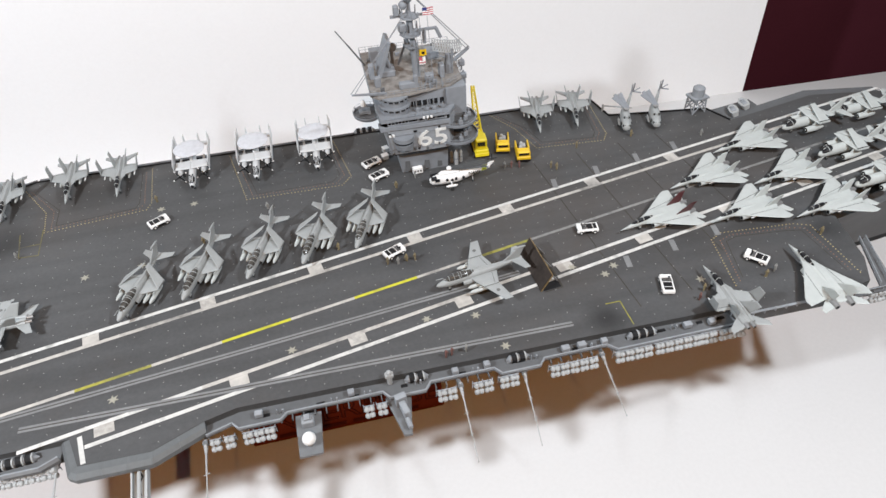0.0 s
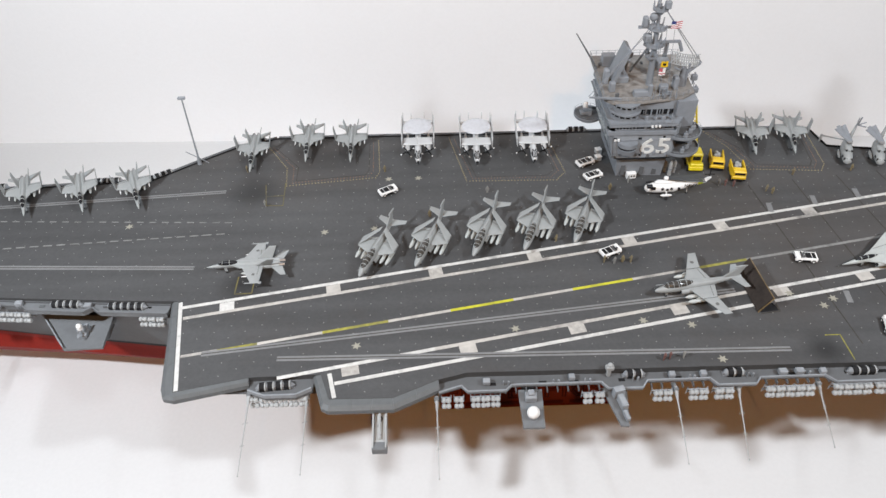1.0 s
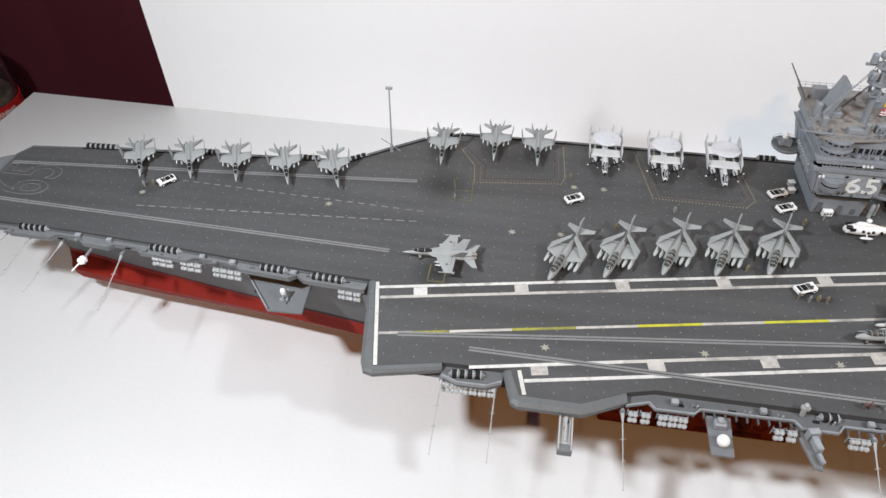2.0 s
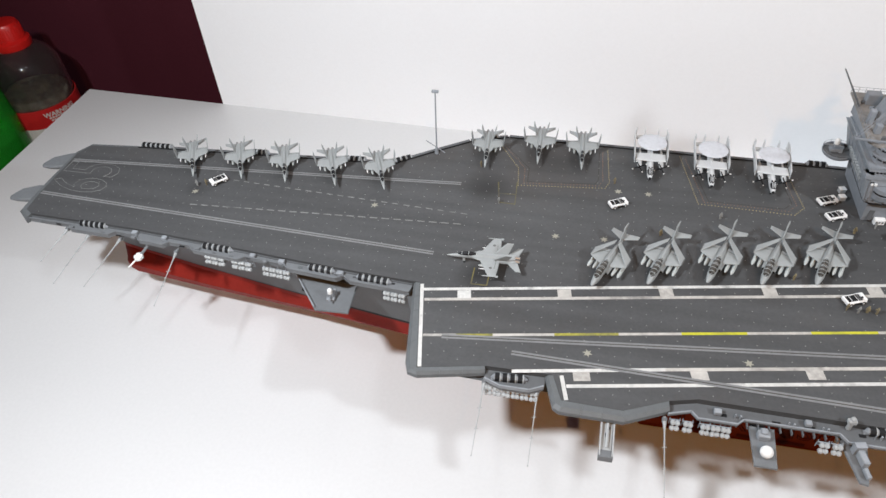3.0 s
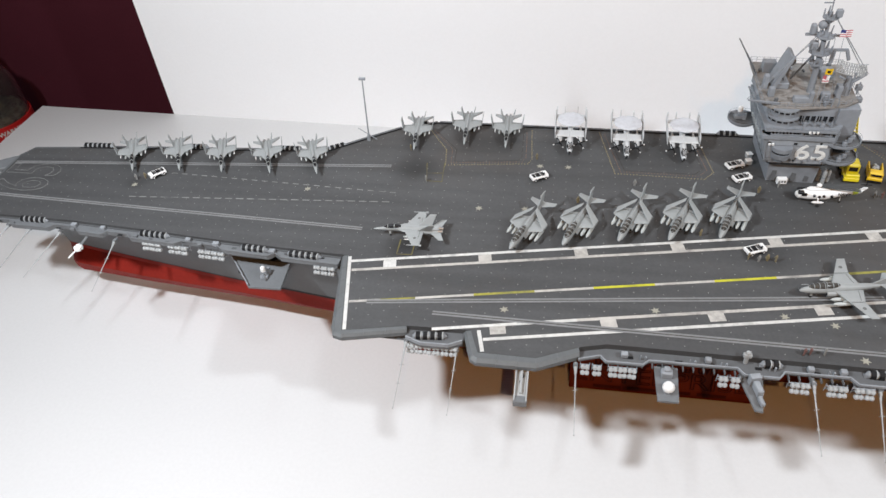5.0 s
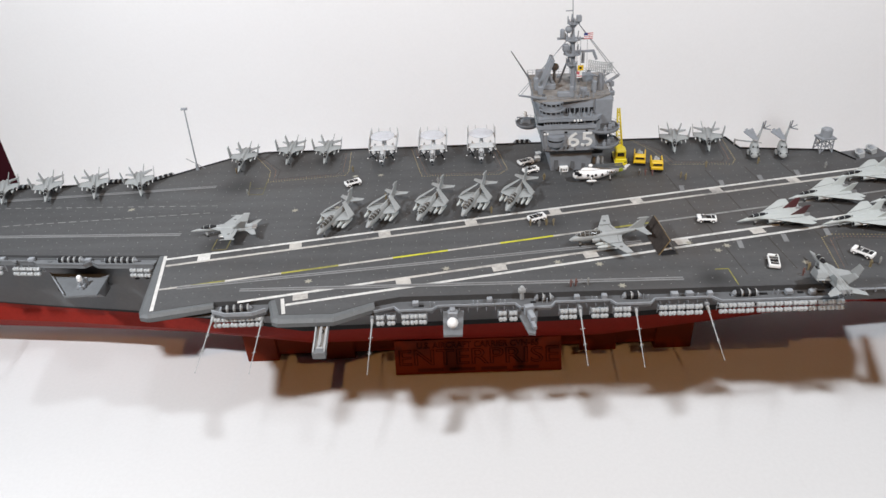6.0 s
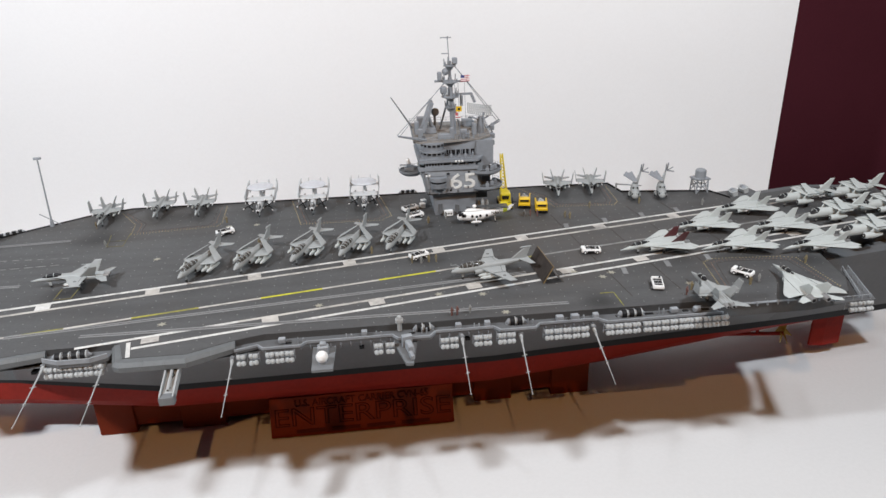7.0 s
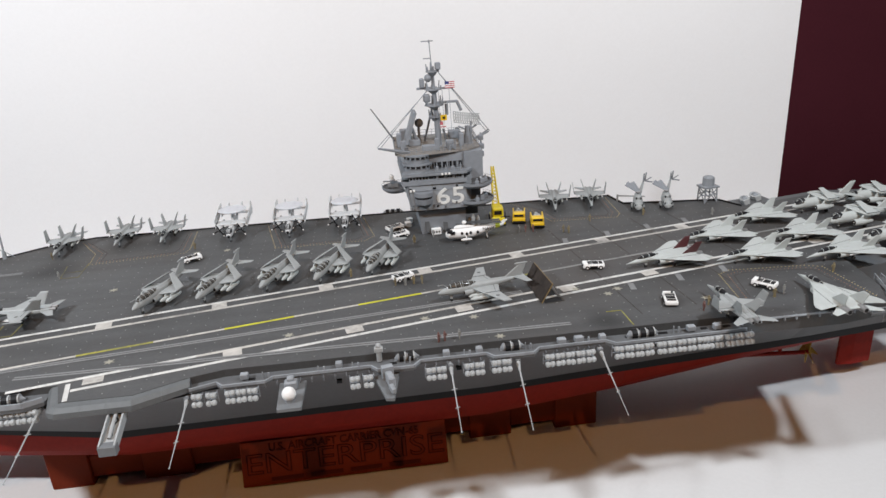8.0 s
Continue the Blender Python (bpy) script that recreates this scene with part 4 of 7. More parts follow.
def rescue_helicopter():
    t = thing("model_rescue_helicopter", "white boat-hulled model helicopter with rotor blades folded along its tail", "model helicopter")
    part("fuselage", body(B(), [(1.75, 0.12, 0.12, 0.55), (1.6, 0.27, 0.27, 0.56), (1.0, 0.33, 0.36, 0.58), (0, 0.33, 0.36, 0.6), (-0.7, 0.23, 0.26, 0.74), (-1.4, 0.15, 0.18, 0.86), (-1.95, 0.09, 0.13, 0.95)], 12), WHITE, t, smooth=True)
    part("engine_cover", body(B(), [(1.2, 0.06, 0.06, 0.95), (1.0, 0.17, 0.14, 0.97), (0.2, 0.17, 0.13, 0.98), (-0.2, 0.05, 0.05, 0.95)], 10), WHITE, t, smooth=True)
    for y in (-0.14, 0.14):
        part("cockpit_window", box(B(), 1.5, y, 0.65, 0.34, 0.24, 0.22, bevel=0.04), CANOPY, t, "dark cockpit window")
    for s in (1, -1):
        part("cockpit_window", box(B(), 1.33, s * 0.3, 0.62, 0.28, 0.08, 0.18), CANOPY, t, "dark side window")
        for x in (0.75, 0.2, -0.25):
            part("window", rod(B(), (x, s * 0.27, 0.66), (x, s * 0.36, 0.64), 0.085, n=8), CANOPY, t)
        f = part("float", body(B(), [(0.85, 0.03, 0.03, 0.28), (0.7, 0.08, 0.085, 0.28), (0.3, 0.075, 0.08, 0.28), (0.15, 0.03, 0.03, 0.28)], 8, s * 0.46), WHITE, t, smooth=True)
        part("float_strut", rod(B(), (0.5, s * 0.5, 0.35), (0.5, s * 0.28, 0.5), 0.04), WHITE, f)
        part("wheel", rod(B(), (0.5, s * 0.5, 0.1), (0.5, s * 0.6, 0.1), 0.1, n=10), TYRE, f)
    part("tail_wheel", rod(B(), (-0.9, -0.03, 0.07), (-0.9, 0.03, 0.07), 0.07, n=8), TYRE, t)
    part("tail_wheel_strut", rod(B(), (-0.9, 0, 0.1), (-0.85, 0, 0.62), 0.025), WHITE, t)
    part("tail_pylon", plate(B(), [(-1.55, 0, 0.9), (-1.9, 0, 0.88), (-2.2, 0, 1.22), (-1.98, 0, 1.22)], 0.09), WHITE, t)
    part("tail_band", body(B(), [(-1.42, 0.163, 0.193, 0.864), (-1.72, 0.13, 0.165, 0.91)], 12), BAND, t, "yellow-green tail band")
    part("tail_rotor", rod(rod(B(), (-2.1, -0.1, 1.7), (-2.1, -0.1, 1.0), 0.03), (-1.8, -0.1, 1.35), (-2.4, -0.1, 1.35), 0.03), BLACK, t)
    part("rotor_head", rod(rod(B(), (0.55, 0, 1.0), (0.55, 0, 1.22), 0.07), (0.55, 0, 1.2), (0.55, 0, 1.26), 0.15, n=10), WHITE, t)
    part("rotor_dome", ball(B(), 0.55, 0, 1.27, 0.16, sz=0.7), WHITE, t, "white rotor hub", smooth=True)
    for y0, y1 in ((-0.12, -0.38), (-0.06, -0.2), (0.0, 0.02), (0.06, 0.2), (0.12, 0.38)):
        part("rotor_blade", plate(B(), [(0.45, y0 - 0.04, 1.24), (0.45, y0 + 0.04, 1.24), (-1.75, y1 + 0.05, 1.16), (-1.75, y1 - 0.05, 1.16)], 0.025), BLADE, t, "dark folded rotor blade")
    for s in (1, -1):
        lettering("tail_letters", "NAVY", 0.28, BLACK, t, pose(-0.95, s * 0.225, 0.78, 90, 0, 180 if s > 0 else 0))
        part("insignia", rod(B(), (0.45, s * 0.33, 0.6), (0.45, s * 0.345, 0.6), 0.09, n=12), BLACK, t)
    return t


def deck_helicopter():
    t = thing("model_deck_helicopter", "pale grey model helicopter with folded rotor blades and tail swung up", "model helicopter", group="helicopters by the starboard edge")
    part("fuselage", body(B(), [(1.4, 0.12, 0.1, 0.4), (1.32, 0.24, 0.2, 0.42), (1.1, 0.31, 0.3, 0.5), (0.6, 0.33, 0.34, 0.55), (-0.1, 0.32, 0.33, 0.56), (-0.55, 0.2, 0.22, 0.62), (-0.75, 0.08, 0.1, 0.68)], 14), JET, t, smooth=True)
    part("engine_cover", body(B(), [(0.85, 0.12, 0.08, 0.88), (0.65, 0.25, 0.15, 0.9), (-0.2, 0.22, 0.14, 0.9), (-0.5, 0.06, 0.05, 0.84)], 12), JET, t, smooth=True)
    for y in (-0.13, 0.13):
        part("engine_mouth", rod(B(), (0.8, y, 0.9), (0.84, y, 0.9), 0.075, n=10), BLACK, t, "dark engine mouth")
    for y in (-0.2, -0.07, 0.07, 0.2):
        part("cockpit_window", box(B(), 1.27 - 0.5 * y * y, y, 0.47, 0.12, 0.1, 0.15, turn=y * 60, bevel=0.02), CANOPY, t, "dark cockpit window")
    for s in (-1, 1):
        part("side_window", box(B(), 1.02, s * 0.31, 0.52, 0.2, 0.04, 0.16, bevel=0.02), CANOPY, t)
        part("sponson", body(B(), [(0.75, 0.03, 0.03, 0.26), (0.6, 0.09, 0.1, 0.27), (0.1, 0.09, 0.1, 0.28), (-0.1, 0.03, 0.03, 0.3)], 8, s * 0.36), JET, t, smooth=True)
    boom = part("tail_boom", body(B(), [(0.0, 0.16, 0.17, 0.0), (-0.7, 0.1, 0.11, 0.05), (-1.25, 0.06, 0.07, 0.1)], 10), JET, t, "tail boom swung up and aside", smooth=True)
    boom.data.transform(Matrix.Translation(Vector((-0.55, 0.1, 0.68)) * CM) @ Matrix.Rotation(radians(-24), 4, "Z") @ Matrix.Rotation(radians(40), 4, "Y"))
    part("tail_fin", foil(B(), [(-1.1, 0.36, 1.3), (-1.5, 0.52, 1.45), (-1.5, 0.5, 2.05), (-1.3, 0.44, 2.05)], 0.06), TOWER, t)
    part("tail_rotor", rod(rod(rod(B(), (-1.45, 0.56, 1.5), (-1.45, 0.62, 2.1), 0.045), (-1.45, 0.56, 1.5), (-1.45, 1.08, 1.42), 0.05), (-1.45, 0.56, 1.5), (-1.45, 0.98, 1.78), 0.04), TOWER, t)
    part("rotor_head", rod(rod(B(), (0.2, 0, 0.95), (0.2, 0, 1.2), 0.06), (0.2, 0, 1.12), (0.2, 0, 1.2), 0.18, n=10), METAL, t)
    for k, (y1, z1, x1) in enumerate(((-0.8, 1.42, -0.8), (-0.7, 1.52, -1.0), (-0.48, 1.4, -1.2), (-0.3, 1.46, -1.3))):
        part("rotor_blade", plate(B(), [(0.18, -0.12 + 0.06 * k, 1.17), (0.1, 0.02 + 0.06 * k, 1.17), (x1 - 0.05, y1 + 0.09, z1 + 0.04), (x1 + 0.05, y1 - 0.07, z1 - 0.04)], 0.035), TOWER, t, "folded rotor blade")
    for x, y in ((0.4, 0.4), (0.4, -0.4), (-0.5, 0)):
        part("wheel", rod(B(), (x, y - 0.05, 0.1), (x, y + 0.05, 0.1), 0.1, n=10), TYRE, t)
        part("wheel_strut", rod(B(), (x, y, 0.1), (x, y * 0.8, 0.5), 0.03), JET, t)
    return t


def put(first, spots, lift=0.012):
    """The thing at its spots: x, y of the nose, heading of the nose in degrees, reach from origin to nose. The first stands at the first spot."""
    made = []
    for k, (x, y, turn, reach) in enumerate(spots):
        cx, cy = x - reach * math.cos(radians(turn)), y - reach * math.sin(radians(turn))
        m = pose(cx * CM, cy * CM, (D + lift) * CM, 0, 0, turn)
        if k == 0:
            first.matrix_basis = m
            made.append(first)
        else:
            made.append(copy_thing(first, m))
    return made


put(strike_fighter(), [(-17.9, 7.7, -63, 2.25), (-14.4, 8.0, -64, 2.25), (-11.2, 8.05, -68, 2.25), (-7.65, 8.2, -67, 2.25), (-4.25, 8.35, -67, 2.25),
                       (1.95, 11.75, -86, 2.25), (5.45, 12.65, -88, 2.25), (8.43, 12.45, -88, 2.25), (34.85, 11.7, -103, 2.25), (37.4, 11.7, -104, 2.25), (38.7, -2.25, 91, 2.25)])
put(strike_fighter(False), [(1.2, 2.92, -178, 2.25)])
put(attack_jet(), [(9.72, 1.75, -112, 2.38), (12.78, 2.38, -111, 2.38), (16.0, 3.05, -111, 2.38), (18.9, 3.4, -112, 2.38), (21.8, 3.85, -112, 2.38)])
put(attack_jet(False), [(25.35, -0.1, -172, 2.38)])
put(radar_plane(), [(12.9, 12.0, -90, 2.2), (16.75, 11.75, -91, 2.2), (20.48, 11.7, -92, 2.2)])
put(swing_wing_fighter(), [(40.77, 0.77, 191, 2.4), (45.45, -0.05, 191, 2.4), (40.12, 4.12, 192, 2.4), (44.85, 3.2, 191, 2.4), (44.2, 6.65, 191, 2.4), (43.74, -1.9, 90, 2.4)])
put(swing_wing_fighter(True), [(35.95, 1.5, 191, 2.4)])
put(patrol_jet(), [(49.5, 7.7, 185, 2.1), (53.5, 8.2, 183, 2.1), (49.85, 4.55, 185, 2.1), (53.9, 5.3, 185, 2.1), (50.0, 1.4, 184, 2.1)])
put(rescue_helicopter(), [(26.85, 8.55, 180, 1.75)])
put(deck_helicopter(), [(40.3, 10.6, -108, 1.4), (42.3, 10.4, -106, 1.4)])

# ---- the ship: edges of the flight deck ----
def edge_strip(outer, inner, z0, z1, mat, name, label=""):
    """A band between two polylines, as a walkway or a rounded deck edge."""
    return part(name, prism(B(), list(outer) + list(inner)[::-1], z0, z1), mat, ship, label)


def rounded_lip(outer, inner, name="deck_lip"):
    """The grey rounded border of the angled deck: flush inside, rolling down outside, in jointed lengths."""
    for (a, b), (c, d) in zip(zip(outer, outer[1:]), zip(inner, inner[1:])):
        a, b, c, d = Vector(a), Vector(b), Vector(c), Vector(d)
        n = max(1, round((b - a).length / 1.05))
        for k in range(n):
            u0, u1 = k / n + 0.0012, (k + 1) / n - 0.0012
            ring = []
            for u in (u0, u1):
                i, o = c.lerp(d, u), a.lerp(b, u)
                m = i.lerp(o, 0.62)
                ring.append([(i.x, i.y, D - 0.02), (m.x, m.y, D - 0.05), (o.x, o.y, D - 0.2), (o.x, o.y, D - 0.46), (i.x, i.y, D - 0.6)])
            part("lip_plate", loft(B(), ring), LIP, ship)


rounded_lip([(-0.45, 0.9), (0.5, -4.75), (0.72, -5.28), (1.25, -5.42), (4.75, -4.66)], [(-0.05, 0.9), (1.03, -4.25), (1.18, -4.95), (1.32, -5.02), (4.7, -4.35)])
rounded_lip([(7.8, -4.35), (8.35, -6.1), (8.7, -6.3), (11.8, -6.32), (13.95, -5.3)], [(8.2, -4.3), (8.72, -5.7), (8.9, -5.75), (11.75, -5.8), (13.9, -4.85)])
rounded_lip([(-28.9, 9.7), (-28.9, 5.0), (-28.75, 3.0), (-27.7, 2.2)], [(-28.45, 9.6), (-28.4, 5.0), (-28.2, 3.1), (-27.6, 2.75)])
rounded_lip([(-24.5, 11.25), (-28.1, 11.0), (-28.9, 9.8)], [(-24.2, 10.95), (-28.0, 10.6), (-28.45, 9.6)])
for pts in ([(-28.4, 4.3), (-29.5, 4.12), (-30.45, 4.15), (-30.65, 4.4), (-30.2, 5.3), (-29.1, 5.8), (-28.4, 5.9)], [(-28.4, 8.15), (-29.6, 7.9), (-30.5, 7.92), (-30.7, 8.15), (-30.3, 9.05), (-29.1, 9.65), (-28.4, 9.85)]):
    mid = sum((Vector(p) for p in pts), Vector((0, 0))) / len(pts)
    crown = [tuple(mid + (Vector(p) - mid) * 0.88) for p in pts]
    keel = [tuple(mid + (Vector(p) - mid) * 0.7) for p in pts]
    low, high = prism(B(), keel, D - 0.5, D - 0.2, pts), prism(B(), pts, D - 0.2, D - 0.06, crown)
    for bm in (low, high):
        for v in bm.verts:
            v.co.z += 0.06 * (v.co.x + 28.4)
    horn = part("bridle_horn", low, WALK, ship, "rounded bow horn sloping down to its tip")
    part("horn_top", high, WALK, horn)

# walkways below the deck's edge
PORT_FWD = [(-27.6, 2.75), (-19.8, 2.5), (-14.2, 2.05), (-8.6, 1.5), (-2.0, 1.0), (-0.5, 0.9)]
PORT_FWD_OUT = [(-27.7, 2.52), (-24.5, 2.37), (-24.2, 1.99), (-21.3, 1.87), (-21.0, 2.22), (-19.4, 2.12), (-19.0, 1.72), (-17.2, 1.57), (-16.9, 1.87), (-15.4, 1.77), (-15.0, 1.42), (-11.8, 1.12),
                (-11.4, 1.42), (-8.8, 1.19), (-8.3, 0.87), (-5.2, 0.57), (-4.8, 0.89), (-4.3, 0.52), (-0.6, 0.25)]
edge_strip(PORT_FWD_OUT, PORT_FWD, D - 0.55, D - 0.3, WALK, "walkway", "grey stepped walkway below the deck edge")
edge_strip([(-27.6, 2.7), (-19.8, 2.44), (-14.2, 1.99), (-8.6, 1.44), (-2.0, 0.94), (-0.5, 0.84)], PORT_FWD, D - 0.3, D - 0.2, HULL, "gutter", "dark gutter along the deck edge")
PORT_AFT_OUT = [(13.9, -5.4), (15.0, -5.05), (15.3, -5.4), (17.1, -5.4), (17.4, -5.1), (21.7, -5.1), (22.0, -5.5), (23.6, -5.5), (23.9, -5.1), (26.9, -5.1), (27.2, -5.5), (29.0, -5.5), (29.3, -5.15), (32.4, -5.15), (32.8, -5.55), (39.0, -5.55)]
PORT_AFT_IN = [(13.9, -4.85), (15.3, -4.5), (38.8, -4.75)]
part("walkway", prism(B(), PORT_AFT_OUT + PORT_AFT_IN[::-1], D - 0.5, D - 0.36), HULL, ship, "grey walkway below the deck edge")
NOTCH_OUT = [(4.75, -5.0), (5.6, -5.35), (7.1, -5.35), (7.8, -5.0)]
edge_strip(NOTCH_OUT, [(4.75, -4.35), (7.9, -4.3)], D - 0.5, D - 0.33, HULL, "walkway")


def parapet(points, z, height=0.24, mat=None):
    for a, b in zip(points, points[1:]):
        a, b = Vector(a), Vector(b)
        bm = B()
        n = Vector((-(b - a).y, (b - a).x)).normalized() * 0.035
        prism(bm, [a - n, b - n, b + n, a + n], z, z + height)
        part("parapet", bm, mat or GREY, ship)


parapet(PORT_AFT_OUT, D - 0.37, 0.13)
parapet(PORT_FWD_OUT, D - 0.29, 0.1, WALK)
parapet(NOTCH_OUT, D - 0.31)
bm = B()
for k in range(46):
    x = 15.6 + 0.5 * k
    box(bm, x, -5.2, D - 0.62, 0.05, 0.35, 0.16)
for k, x in enumerate((16.5, 18.9, 20.4, 22.7, 25.4, 28.2, 30.9, 33.6, 35.2, 37.2, 38.3)):
    part("walkway_hatch", box(B(), x, -4.98, D - 0.362, 0.3 + 0.08 * (k % 3), 0.16, 0.03), BLACK, ship)
    part("walkway_stanchion", rod(rod(B(), (x + 0.5, -5.05, D - 0.36), (x + 0.5, -5.05, D - 0.02), 0.03), (x + 0.75, -5.05, D - 0.36), (x + 0.75, -5.05, D - 0.08), 0.05), GREY, ship)
tagged(part("walkway_brackets", bm, HULL, ship, "row of small walkway brackets"), kind="stuff")
for k in range(22):
    x = -26.5 + 1.18 * k
    y = 2.35 - 0.066 * (x + 26.5) + random.uniform(-0.1, 0.12)
    kind = k % 4
    if kind == 0:
        part("ladder", box(box(B(), x, y, D - 0.3, 0.3, 0.05, 0.03), x, y - 0.12, D - 0.3, 0.3, 0.05, 0.06), LIP, ship)
    elif kind == 1:
        part("walkway_hatch", box(B(), x, y, D - 0.3, 0.34, 0.12, 0.012), BLACK, ship)
    elif kind == 2:
        part("walkway_locker", box(B(), x, y - 0.08, D - 0.3, 0.3, 0.2, 0.16, bevel=0.02), WALK, ship)
    else:
        part("bollard", rod(rod(B(), (x - 0.06, y - 0.1, D - 0.3), (x - 0.06, y - 0.1, D - 0.16), 0.035), (x + 0.06, y - 0.1, D - 0.3), (x + 0.06, y - 0.1, D - 0.16), 0.035), WALK, ship)
STAR_EDGE = [(-24.2, 10.95), (-4.6, 11.8), (-2.1, 13.6), (0.4, 15.3), (3.0, 16.2), (34.0, 15.5), (39.7, 15.2)]
for a, b in zip(STAR_EDGE, STAR_EDGE[1:]):
    a, b = Vector(a), Vector(b)
    n = Vector((-(b - a).y, (b - a).x)).normalized()
    part("walkway", prism(B(), [a + n * 0.02, b + n * 0.02, b + n * 0.5, a + n * 0.5], D - 0.4, D - 0.12), HULL, ship)
    part("coaming", prism(B(), [a - n * 0.06, b - n * 0.06, b + n * 0.01, a + n * 0.01], D - 0.05, D + 0.07), BLACK, ship, "dark raised deck edge")
STERN_EDGE = [(47.4, 10.2), (46.6, 11.9), (40.1, 13.0), (39.7, 15.2)]
for a, b in zip(STERN_EDGE, STERN_EDGE[1:]):
    a, b = Vector(a), Vector(b)
    n = Vector((-(b - a).y, (b - a).x)).normalized()
    part("coaming", prism(B(), [a - n * 0.07, b - n * 0.07, b, a], D - 0.05, D + 0.1), BLACK, ship, "dark raised deck edge")
part("walkway", prism(B(), [(47.3, 10.3), (49.3, 11.3), (54.2, 12.3), (58.9, 11.4), (58.9, 10.7), (54.2, 11.45)], D - 0.3, D - 0.1), HULL, ship)


# ---- fittings along the sides ----
def drum_row(x, y, n, turn, z=D - 0.42):
    """A lying grey drum with black rings."""
    m = pose(x, y, z, 0, 0, turn)
    L = 0.39 * n
    bm = body(B(), [(-L / 2 - 0.15, 0.02, 0.02, 0.18), (-L / 2, 0.18, 0.18, 0.2), (L / 2, 0.18, 0.18, 0.2), (L / 2 + 0.2, 0.02, 0.02, 0.18)], 10)
    box(bm, 0, 0, 0, L + 0.3, 0.24, 0.1)
    bm.transform(m)
    d = part("hose_drum", bm, GREY, ship, "grey drum with black rings", smooth=True)
    for k in range(n):
        u = -L / 2 + L * (k + 0.5) / n
        bm = rod(B(), (u - 0.12, 0, 0.21), (u + 0.12, 0, 0.21), 0.235, n=12)
        bm.transform(m)
        part("ring", bm, BLACK, d)
        bm = rod(B(), (u + 0.12, 0, 0.21), (u + 0.18, 0, 0.21), 0.23, n=12)
        bm.transform(m)
        part("band", bm, RAFT, d)


for x, y, n, a in ((-22.8, 2.6, 5, -1), (-13.5, 1.85, 5, -4), (-6.3, 1.15, 4, -4), (-2.9, 0.85, 5, -4), (23.3, -4.75, 2, 0), (28.1, -4.85, 2, 0), (34.2, -5.0, 3, 0), (6.0, -4.75, 4, 4)):
    drum_row(x, y, n, a)
for x, y, n, a in ((-22.9, 11.35, 6, 1), (-14.7, 11.75, 3, 1), (-7.5, 12.0, 4, 1), (-4.2, 12.4, 4, 32), (1.6, 16.0, 3, 20), (23.9, 16.1, 3, -1)):
    drum_row(x, y, n, a, D - 0.25)

raft_mesh = None


def raft(x, y, z, turn=0):
    """A two-lobed canister; all share one mesh."""
    global raft_mesh
    if raft_mesh is None:
        ob = part("life_raft", body(B(), [(-0.2, 0.05, 0.05, 0), (-0.165, 0.105, 0.105, 0), (-0.06, 0.125, 0.125, 0), (-0.02, 0.085, 0.085, 0), (0.02, 0.085, 0.085, 0), (0.06, 0.125, 0.125, 0), (0.165, 0.105, 0.105, 0), (0.2, 0.05, 0.05, 0)], 9), RAFT, ship, "pale grey life raft canister", smooth=True)
        raft_mesh = ob.data
        raft_mesh.transform(Matrix.Scale(1.12, 4))
    else:
        ob = new("life_raft", raft_mesh)
        ob.parent = ship
        tagged(ob, "pale grey life raft canister")
    ob.matrix_basis = pose(x * CM, y * CM, z * CM, random.uniform(-15, 15), random.uniform(-5, 5), turn + random.uniform(-6, 6))


def raft_group(x, y, n, slope=0.0, z=D - 0.5, step=0.47):
    for k in range(n):
        for row in (0, 1):
            raft(x + step * k, y + slope * step * k - 0.1 * row, z - 0.31 * row)
    rack = rod(rod(B(), (x - 0.25, y + 0.16, z + 0.02), (x + step * (n - 1) + 0.25, y + 0.16 + slope * step * n, z + 0.02), 0.035), (x - 0.25, y + 0.26, z - 0.31), (x + step * (n - 1) + 0.25, y + 0.26 + slope * step * n, z - 0.31), 0.035)
    for k in range(n + 1):
        u = x - 0.24 + step * k
        rod(rack, (u, y + 0.22, z + 0.1), (u, y + 0.25, z - 0.48), 0.02)
    part("raft_rack", rack, GREY, ship)


for x, n in ((14.25, 1), (14.85, 1), (15.65, 3), (20.97, 1), (21.55, 1), (24.3, 2), (26.0, 2), (27.22, 2), (29.65, 5), (32.85, 4), (34.85, 5), (37.1, 2), (38.1, 3)):
    raft_group(x, -5.72, n)
for x, y, n in ((-14.0, 1.35, 3), (-12.1, 1.2, 3), (-9.9, 0.95, 4), (-1.95, 0.25, 3)):
    raft_group(x, y, n, -0.09, D - 0.62)
raft_group(5.0, -5.2, 6, 0, D - 0.65)
raft_group(46.35, -5.45, 3, 0, D - 0.5)
part("catwalk", prism(B(), [(48.15, -1.9), (48.65, -1.8), (47.6, -5.45), (45.2, -5.5), (45.2, -5.2), (46.9, -5.15)], D - 0.4, D - 0.3), HULL, ship, "grey catwalk at the elevator's corner")
for a, b in (((48.4, -1.9), (47.35, -5.3)), ((47.35, -5.4), (45.3, -5.42)), ((48.05, -1.9), (46.9, -5.1))):
    rail = rod(B(), (*a, D - 0.02), (*b, D - 0.06), 0.022)
    for k in range(5):
        p = Vector(a).lerp(Vector(b), k / 4)
        rod(rail, (p.x, p.y, D - 0.34), (p.x, p.y, D - 0.06), 0.018)
    part("catwalk_rail", rail, GREY, ship)
part("edge_net", prism(B(), [(39.5, -5.38), (44.6, -5.42), (44.6, -5.3), (39.5, -5.27)], D - 0.04, D + 0.02), GREY, ship, "thin grey edge frame of the elevator")
for k in range(9):
    part("net_post", box(B(), 39.8 + 0.58 * k, -5.33, D - 0.2, 0.06, 0.1, 0.24), GREY, ship)


